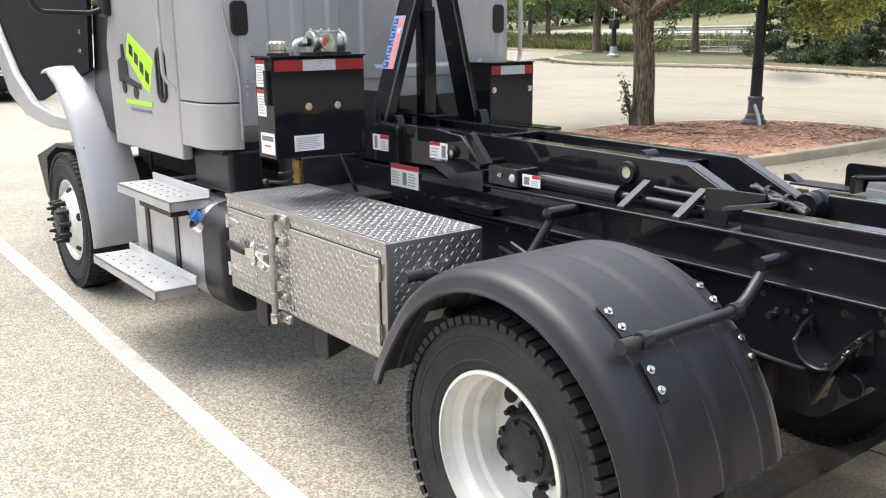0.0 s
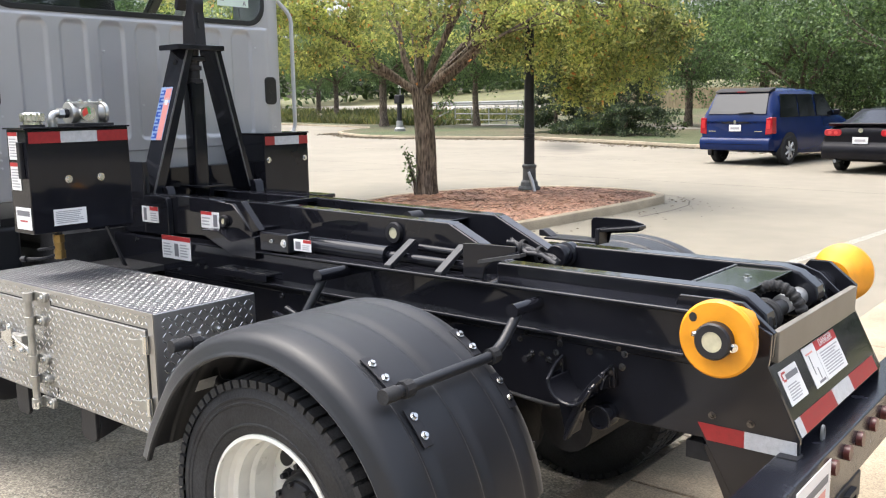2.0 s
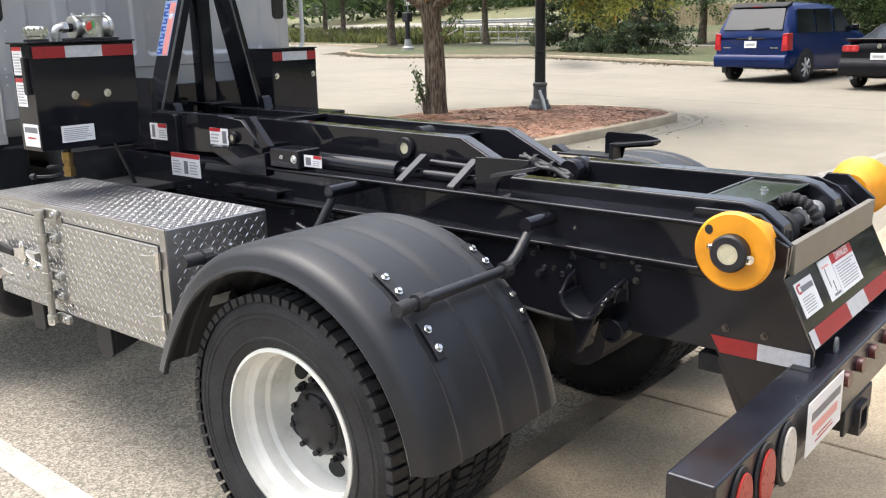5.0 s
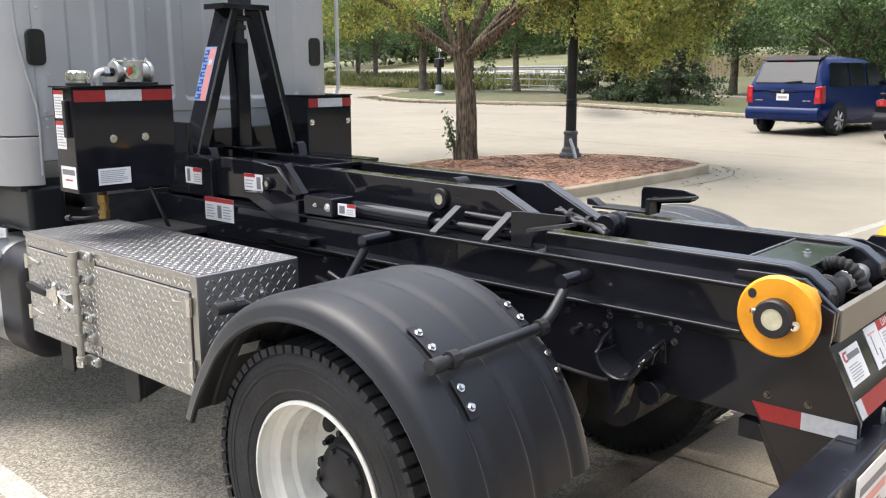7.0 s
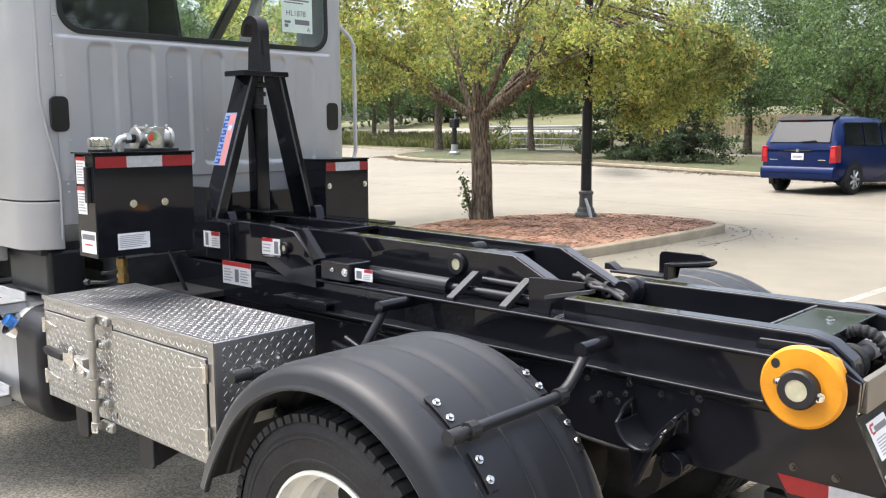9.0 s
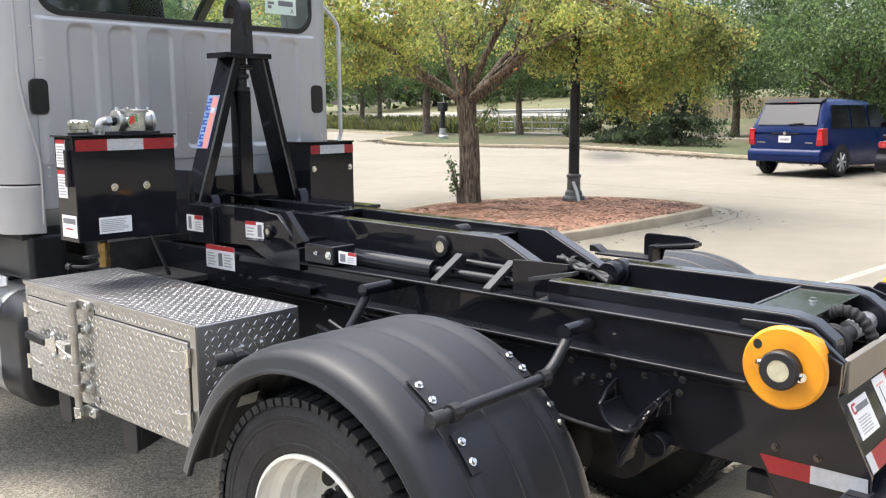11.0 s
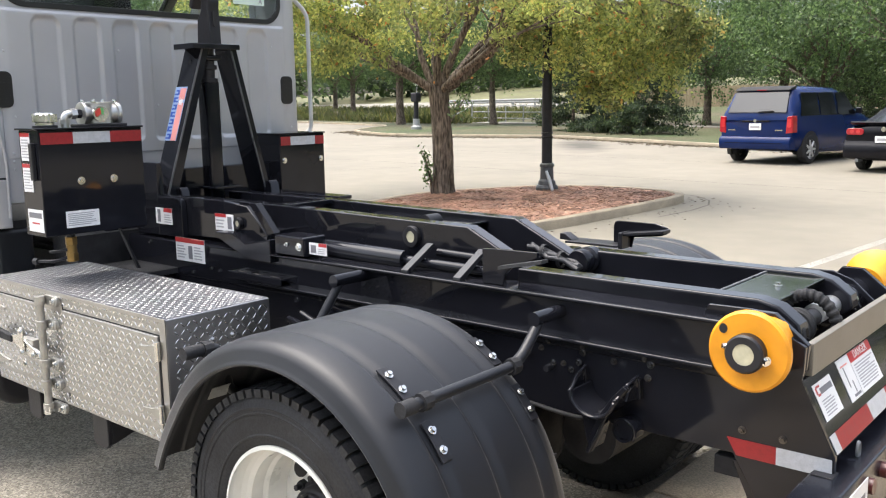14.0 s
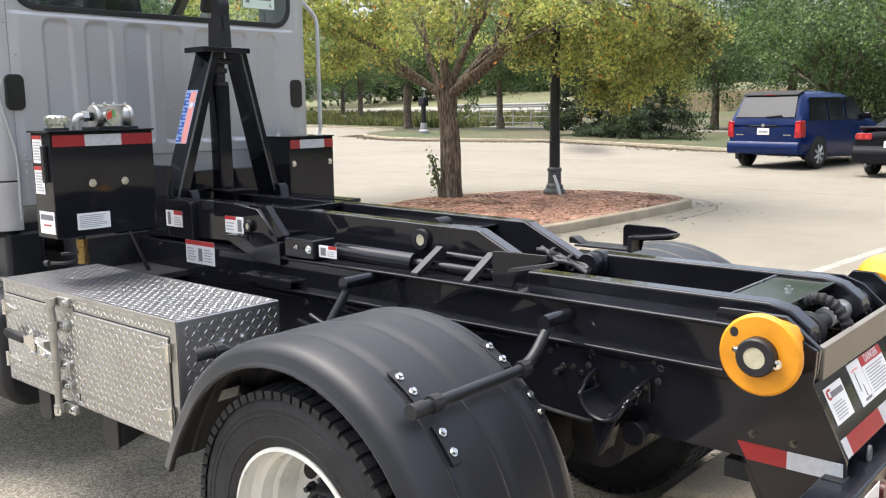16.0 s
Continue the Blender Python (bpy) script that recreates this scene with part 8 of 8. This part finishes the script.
    part("tank_cap", cyl(bm(), (-2.58, 0.13, 0.87), (-2.58, 0.085, 0.905), 0.030), BLUECAP, ft, "blue filler cap")
    part("tank_label", box(bm(), -2.40, -2.32, 0.2, 0.3, 0.970, 0.972), LABEL, ft)
    # steps: pans with an upturned back edge and grip holes
    for x0, x1, y0, y1, z in ((-3.63, -2.55, -0.165, 0.075, 0.52), (-3.46, -2.60, -0.03, 0.205, 0.98)):
        b = bm()
        box(b, x0, x1, y0, y1, z - 0.012, z)
        box(b, x0, x1, y0, y0 + 0.012, z - 0.055, z)
        box(b, x0, x1, y1 - 0.012, y1, z, z + 0.045)
        box(b, x1 - 0.012, x1, y0, y1, z - 0.055, z)
        st = part("step", b, ALLOY, truck, "grey alloy step with grip holes", bevel=0.004)
        n = 7
        for i in range(n):
            for j in range(3):
                x, y = x0 + 0.09 + (x1 - x0 - 0.18) * (i + 0.5 * (j % 2)) / n, y0 + 0.06 + (y1 - y0 - 0.12) * j / 2
                part("grip_hole", lathe(bm(), [(0.0005, z + 0.001), (0.0075, z + 0.001), (0.0085, z)], "z", centre=(x, y, 0), seg=10), DARK, st, "dark round grip hole")
        part("step_bracket", box(bm(), (x0 + x1) / 2 - 0.2, (x0 + x1) / 2 + 0.3, y0 + 0.05, 0.3, z - 0.11, z - 0.056), SATIN, st, bevel=0.004)


DARKHOOD = mat("dark_hood_inside", (0.008, 0.008, 0.011), 0.9, var=0.3, bump=0.1, spec=0.15)
BLUECAP = mat("blue_cap_plastic", (0.03, 0.16, 0.5), 0.4)
front_end()


# ---- parked cars ----
def car_wheel(parent, x, y, r, w, out):
    b = bm()
    lathe(b, [(r * 0.66, -w / 2), (r * 0.9, -w / 2), (r, -w / 3), (r, w / 3), (r * 0.9, w / 2), (r * 0.66, w / 2)], "x", centre=(x, y, r), seg=36)
    t = part("tyre", b, RUBBER, parent, "black car tyre")
    b = bm()
    s = out
    lathe(b, [(0.0005, s * (w / 2 - 0.02)), (r * 0.2, s * (w / 2 - 0.015)), (r * 0.62, s * (w / 2 - 0.05)), (r * 0.66, s * (w / 2 - 0.005)), (r * 0.66, 0), (0.0005, 0)], "x", centre=(x, y, r), seg=36)
    part("rim", b, ALLOY, t)
    for k in range(7):
        a = 2 * math.pi * k / 7
        b = bm()
        tube(b, [(x + s * (w / 2 - 0.005), y + math.cos(a) * r * 0.1, r + math.sin(a) * r * 0.1), (x + s * (w / 2 - 0.012), y + math.cos(a) * r * 0.64, r + math.sin(a) * r * 0.64)], [0.032, 0.024], seg=8)
        part("spoke", b, ALLOY, t)


def section(half, z0, belt, roof, half_roof, bulge=0.03):
    """One cross section of a car body, half widths from sill to roof."""
    right = [(half - 0.08, z0), (half, z0 + 0.12), (half + bulge, (z0 + belt) / 2), (half, belt), ((half + half_roof) / 2 + 0.03, (belt + roof) / 2), (half_roof, roof - 0.07), (half_roof - 0.12, roof - 0.01), (half_roof * 0.4, roof + 0.02)]
    return right + [(-p, q) for p, q in right[::-1]]


def minivan(at):
    """Local y runs forwards from the tailgate."""
    v = thing("minivan", "dark blue minivan parked with its tail to the lot", "minivan", at=at)
    b = bm()
    rings = []
    for y, half, z0, belt, roof, hr in ((0.0, 0.86, 0.46, 0.98, 1.02, 0.84), (0.03, 0.93, 0.38, 1.0, 1.13, 0.85), (0.10, 0.95, 0.36, 1.02, 1.30, 0.84), (0.22, 0.965, 0.34, 1.02, 1.52, 0.81), (0.35, 0.975, 0.31, 1.03, 1.69, 0.79), (0.5, 0.98, 0.28, 1.03, 1.725, 0.795), (1.5, 0.985, 0.24, 1.03, 1.745, 0.80), (2.4, 0.985, 0.22, 1.02, 1.71, 0.79),
                                          (2.95, 0.98, 0.22, 1.02, 1.54, 0.75), (3.7, 0.96, 0.24, 1.0, 1.08, 0.80), (4.4, 0.90, 0.26, 0.82, 0.90, 0.78), (4.9, 0.75, 0.34, 0.62, 0.68, 0.6)):
        rings.append([(p, y, q) for p, q in section(half, z0, belt, roof, hr)])
    loft(b, rings)
    part("body", b, VANBLUE, v, "dark blue car body", bevel=0.012, smooth=50)
    b = bm()
    pane = [(0.79, 0.015, 1.165), (0.715, 0.262, 1.635), (-0.715, 0.262, 1.635), (-0.79, 0.015, 1.165)]
    loft(b, [pane, [(p * 0.97, y + 0.13, q) for p, y, q in pane]])
    part("rear_window", b, CARGLASS, v, "dark tinted rear window", bevel=0.012)
    part("rear_wiper", tube(bm(), [(0.06, 0.0, 1.175), (0.45, 0.004, 1.205)], 0.016, seg=8), DARK, v)
    part("spoiler", prism(bm(), [(0.235, 1.652), (0.225, 1.668), (0.30, 1.712), (0.52, 1.762), (0.52, 1.70)], "x", -0.74, 0.74), DARK, v, "dark roof spoiler", bevel=0.01)
    part("brake_lamp", box(bm(), -0.12, 0.12, 0.219, 0.26, 1.662, 1.676), TAILRED, v, "small red high brake lamp")
    for s in (-1, 1):
        for y0, y1, t0, t1 in ((0.36, 1.22, 0.50, 1.22), (1.28, 2.08, 1.28, 2.03), (2.15, 3.10, 2.15, 2.60)):
            b = bm()
            loft(b, [[(s * 0.968, y0, 1.09), (s * 0.968, y1, 1.09), (s * 0.850, t1, 1.605), (s * 0.850, t0, 1.605)], [(s * 1.0, y0, 1.09), (s * 1.0, y1, 1.09), (s * 0.880, t1, 1.605), (s * 0.880, t0, 1.605)]])
            part("side_window", b, SEDANGLASS, v, "dark side window", bevel=0.004)
        b = bm()
        prism(b, [(s * 0.80, 0.70), (s * 0.992, 0.72), (s * 0.975, 1.10), (s * 0.82, 1.08)] if s > 0 else [(s * 0.992, 0.72), (s * 0.80, 0.70), (s * 0.82, 1.08), (s * 0.975, 1.10)], "y", -0.012, 0.20)
        part("tail_lamp", b, TAILRED, v, "red tail lamp", bevel=0.02)
        part("lamp_lens", prism(bm(), rounded(min(s * 0.84, s * 0.94), max(s * 0.84, s * 0.94), 0.84, 1.03, 0.02), "y", -0.020, 0.02), TAILPINK, v, "pale lamp window")
        for y in (0.80, 3.8):
            arch = bm()
            prism(arch, [(y + 0.41 * math.cos(a), 0.335 + 0.41 * math.sin(a)) for a in [i * math.pi / 16 for i in range(-2, 19)]], "x", min(s * 0.9, s * 1.012), max(s * 0.9, s * 1.012))
            part("wheel_arch", arch, DARK, v, "dark wheel arch")
            car_wheel(v, s * 0.92, y, 0.335, 0.21, s)
        b = bm()
        prism(b, rounded(3.02, 3.12, 1.10, 1.24, 0.03), "x", min(s * 0.99, s * 1.15), max(s * 0.99, s * 1.15))
        part("door_mirror", b, CARBLACK, v, "dark door mirror", bevel=0.02)
    b = bm()
    prism(b, [(-0.05, 0.34), (-0.09, 0.42), (-0.09, 0.55), (-0.06, 0.60), (-0.02, 0.635), (0.2, 0.635), (0.2, 0.33)], "x", -0.96, 0.96)
    part("rear_bumper", b, VANBLUE, v, "blue rear bumper", bevel=0.03)
    part("bumper_strip", box(bm(), -0.78, 0.78, -0.094, -0.086, 0.475, 0.488), CARBLACK, v)
    part("plate_handle", box(bm(), -0.37, 0.37, -0.022, 0.03, 0.952, 0.99), CARBLACK, v, "dark tailgate handle bar", bevel=0.012)
    pl = part("number_plate", box(bm(), -0.16, 0.16, -0.022, -0.006, 0.775, 0.925), WHITE, v, "white number plate with blanked bars", bevel=0.003)
    part("plate_bar", box(bm(), -0.12, 0.12, -0.026, -0.022, 0.82, 0.87), FAINT, pl)
    part("badge", cyl(bm(), (0, -0.02, 0.985), (0, -0.035, 0.985), 0.042), CHROME, v, "small bright badge")
    for x in (-0.74, 0.52):
        part("badge_bar", box(bm(), x, x + 0.2, -0.006, 0.004, 0.765, 0.785), CHROME, v)
    return v


def sedan(at, name="sedan", paint=None, label="black sedan parked beside the minivan"):
    c = thing(name, label, "car", at=at)
    paint = paint or CARBLACK
    b = bm()
    rings = []
    for y, half, z0, belt, roof, hr in ((0.0, 0.82, 0.38, 0.84, 0.97, 0.76), (0.08, 0.87, 0.30, 0.92, 1.07, 0.77), (0.55, 0.89, 0.24, 0.95, 1.10, 0.75), (1.15, 0.90, 0.22, 0.96, 1.39, 0.62), (1.7, 0.90, 0.2, 0.96, 1.48, 0.60), (2.5, 0.90, 0.2, 0.95, 1.45, 0.60),
                                          (3.3, 0.89, 0.2, 0.93, 1.04, 0.68), (4.1, 0.86, 0.24, 0.80, 0.90, 0.7), (4.6, 0.74, 0.3, 0.6, 0.68, 0.55)):
        rings.append([(p, y, q) for p, q in section(half, z0, belt, roof, hr)])
    loft(b, rings)
    part("body", b, paint, c, "glossy dark car body", bevel=0.012, smooth=50)
    b = bm()
    loft(b, [[(0.64, 0.60, 1.12), (-0.64, 0.60, 1.12), (-0.53, 1.28, 1.45), (0.53, 1.28, 1.45)], [(0.62, 0.66, 1.11), (-0.62, 0.66, 1.11), (-0.52, 1.32, 1.42), (0.52, 1.32, 1.42)]])
    part("rear_window", b, SEDANGLASS, c, "dark sloping rear window")
    part("boot_spoiler", prism(bm(), [(0.03, 1.07), (-0.035, 1.125), (-0.02, 1.15), (0.10, 1.145), (0.30, 1.11), (0.30, 1.08)], "x", -0.74, 0.74), paint, c, bevel=0.012)
    for s in (-1, 1):
        part("tail_lamp", prism(bm(), rounded(min(s * 0.44, s * 0.83), max(s * 0.44, s * 0.83), 0.85, 1.0, 0.065), "y", -0.025, 0.12), TAILRED, c, "red tail lamp", bevel=0.012)
        for k in (0.56, 0.70):
            part("lamp_lens", cyl(bm(), (s * k, -0.030, 0.925), (s * k, 0.0, 0.925), 0.045), TAILPINK, c, "round pale lamp")
        b = bm()
        loft(b, [[(s * 0.895, 0.95, 0.99), (s * 0.895, 3.0, 0.99), (s * 0.68, 2.4, 1.38), (s * 0.68, 1.45, 1.38)], [(s * 0.918, 0.95, 0.99), (s * 0.918, 3.0, 0.99), (s * 0.705, 2.4, 1.38), (s * 0.705, 1.45, 1.38)]])
        part("side_window", b, SEDANGLASS, c)
        for y in (0.9, 3.6):
            car_wheel(c, s * 0.79, y, 0.315, 0.2, s)
    part("rear_bumper", prism(bm(), [(-0.05, 0.32), (-0.085, 0.42), (-0.075, 0.58), (-0.035, 0.64), (0.01, 0.74), (0.3, 0.74), (0.3, 0.3)], "x", -0.87, 0.87), paint, c, "black rear bumper", bevel=0.03)
    pl = part("number_plate", box(bm(), -0.17, 0.17, -0.045, -0.015, 0.68, 0.83), WHITE, c, "white number plate with blanked bars", bevel=0.003)
    part("plate_bar", box(bm(), -0.12, 0.12, -0.049, -0.045, 0.73, 0.78), FAINT, pl)
    part("badge", cyl(bm(), (0, -0.02, 0.98), (0, -0.03, 0.98), 0.055), CHROME, c, "small bright badge")
    part("exhaust_tip", cyl(bm(), (-0.55, -0.06, 0.28), (-0.55, 0.2, 0.28), 0.04), GALV, c)
    return c


TAILRED = mat("tail_lamp_red", (0.34, 0.007, 0.016), 0.12, var=0.1, coat=0.6)
TAILPINK = mat("tail_lamp_pale", (0.52, 0.032, 0.036), 0.12, var=0.1, coat=0.6)
minivan(pose(-6.67, 21.14, slope(-6.55, 22.0), 0, 0, -9.5) @ Matrix.Diagonal((1.045, 1.07, 1.125, 1)))
sedan(pose(-23.5, 3.6, slope(-23.5, 3.6), 0, 0, 80), label="dark sedan parked ahead of the truck")
sedan(pose(-3.29, 19.87, slope(-3.2, 21.0), 0, 0, -8.5))


# ---- street furniture ----
LAMPBASE = mat("dark_grey_cast_base", (0.085, 0.09, 0.095), 0.55, metal=0.3, var=0.3, scale=14, bump=0.15, bscale=60)


def street_lamp():
    x, y = -6.93, 11.92
    root = thing("street_lamp", "black street lamp post on a grey cast base", "street lamp", at=pose(x, y, slope(x, y) + 0.13))
    b = bm()
    lathe(b, [(0.0005, -0.05), (0.205, -0.05), (0.205, 0.06), (0.185, 0.10), (0.165, 0.105), (0.155, 0.17), (0.125, 0.21), (0.118, 0.42), (0.135, 0.44), (0.135, 0.475), (0.105, 0.5), (0.0005, 0.5)], "z", seg=16)
    part("base", b, LAMPBASE, root, "grey cast lamp base", smooth=25)
    b = bm()
    cyl(b, (0, 0, 0.48), (0, 0, 5.2), 0.098, 0.07, seg=20)
    part("post", b, SATIN, root, "black round post")
    for z in (0.95, 1.02):
        part("post_ring", lathe(bm(), [(0.09, z), (0.108, z + 0.01), (0.108, z + 0.025), (0.09, z + 0.035)], "z", seg=24), SATIN, root)
    part("lantern", lathe(bm(), [(0.0005, 5.2), (0.12, 5.2), (0.2, 5.5), (0.16, 5.8), (0.0005, 5.95)], "z", seg=20), SATIN, root)
    part("conduit", tube(bm(), [(0.06, -0.11, 0.36), (0.13, -0.11, 0.20), (0.20, -0.11, -0.03)], [0.024, 0.034, 0.030], seg=10), ALLOY, root, "short pale conduit leaning on the base")


street_lamp()


def guard_rail():
    at = lambda k, out: (-110 + 50 * k - out * 0.62, 106 - 19 * k + out * 0.78)
    root = thing("guard_rail", "long galvanised guard rail by the far road", "guard rail")
    pts = [at(0.62 + 0.075 * i, -19.6) for i in range(9)]
    z = 1.42
    b = bm()
    for up in (0.78, 0.56):
        tube(b, [(x, y, z + up) for x, y in pts], 0.11, seg=8)
    box(b, pts[0][0] - 0.35, pts[0][0] + 0.1, pts[0][1] - 0.2, pts[0][1] + 0.2, z + 0.40, z + 0.95)
    part("rail", b, GALVP, root, "galvanised rail with a flared end")
    for x, y in pts:
        part("post", box(bm(), x - 0.08, x + 0.08, y - 0.08, y + 0.08, z - 0.1, z + 0.85), GALVP, root)
    root = thing("railing", "grey pipe railing along the verge", "railing")
    pts = [(-36 + 1.6 * i, 46.5 - 0.25 * i) for i in range(5)]
    for z in (0.25, 0.65, 1.05):
        part("rail", tube(bm(), [(x, y, slope(x, y) + 0.1 + z) for x, y in pts], 0.035, seg=8), GALVP, root)
    part("rail", tube(bm(), [(-36, 46.5, slope(-36, 46.5) + 1.15), (-37.6, 45.6, slope(-37.6, 45.6) + 0.2)], 0.04, seg=8), GALVP, root)
    for x, y in pts:
        part("post", cyl(bm(), (x, y, slope(x, y)), (x, y, slope(x, y) + 1.2), 0.045, seg=8), GALVP, root)
    sheet("path", [(-37, 44.6), (-16, 41.4), (-16, 43.2), (-37, 46.4)], 0.11, ROADM, "pale concrete path along the railing", "path")
    x, y = -30.3, 34.45
    root = thing("path_light", "black bollard light on a pale footing at the verge", "bollard", at=pose(x, y, slope(x, y) + 0.1))
    part("footing", lathe(bm(), [(0.0005, -0.1), (0.30, -0.1), (0.30, 0.12), (0.20, 0.20), (0.17, 0.55), (0.0005, 0.55)], "z", seg=16), GALVP, root, "pale metal footing")
    part("post", cyl(bm(), (0, 0, 0.5), (0, 0, 1.5), 0.13), SATIN, root)
    part("head", box(bm(), -0.21, 0.21, -0.21, 0.21, 1.45, 1.93), SATIN, root, bevel=0.06)
    for x, y, h, w in ((-71.0, 80.0, 3.4, 0.9), (-44.0, 73.5, 2.9, 0.6)):
        root = thing("road_sign", "small white sign on a thin post by the far road", "sign", "road signs", at=pose(x, y, 1.5))
        part("post", cyl(bm(), (0, 0, -0.2), (0, 0, h), 0.05, seg=8), GALVP, root)
        part("panel", box(bm(), -w / 2, w / 2, -0.09, -0.06, h - 0.75, h), WHITE, root, "white panel", bevel=0.01)
    x, y = -53.4, 48.9
    root = thing("bench", "low dark bench with block ends by the far kerb", "bench", at=pose(x, y, slope(x, y) + 0.08, 0, 0, 20))
    part("seat", box(bm(), -1.15, 1.15, -0.22, 0.22, 0.36, 0.46), BARK, root, bevel=0.02)
    for u in (-1.1, 0.9):
        part("end_block", box(bm(), u, u + 0.2, -0.25, 0.25, -0.08, 0.62), KERB, root, bevel=0.02)


guard_rail()
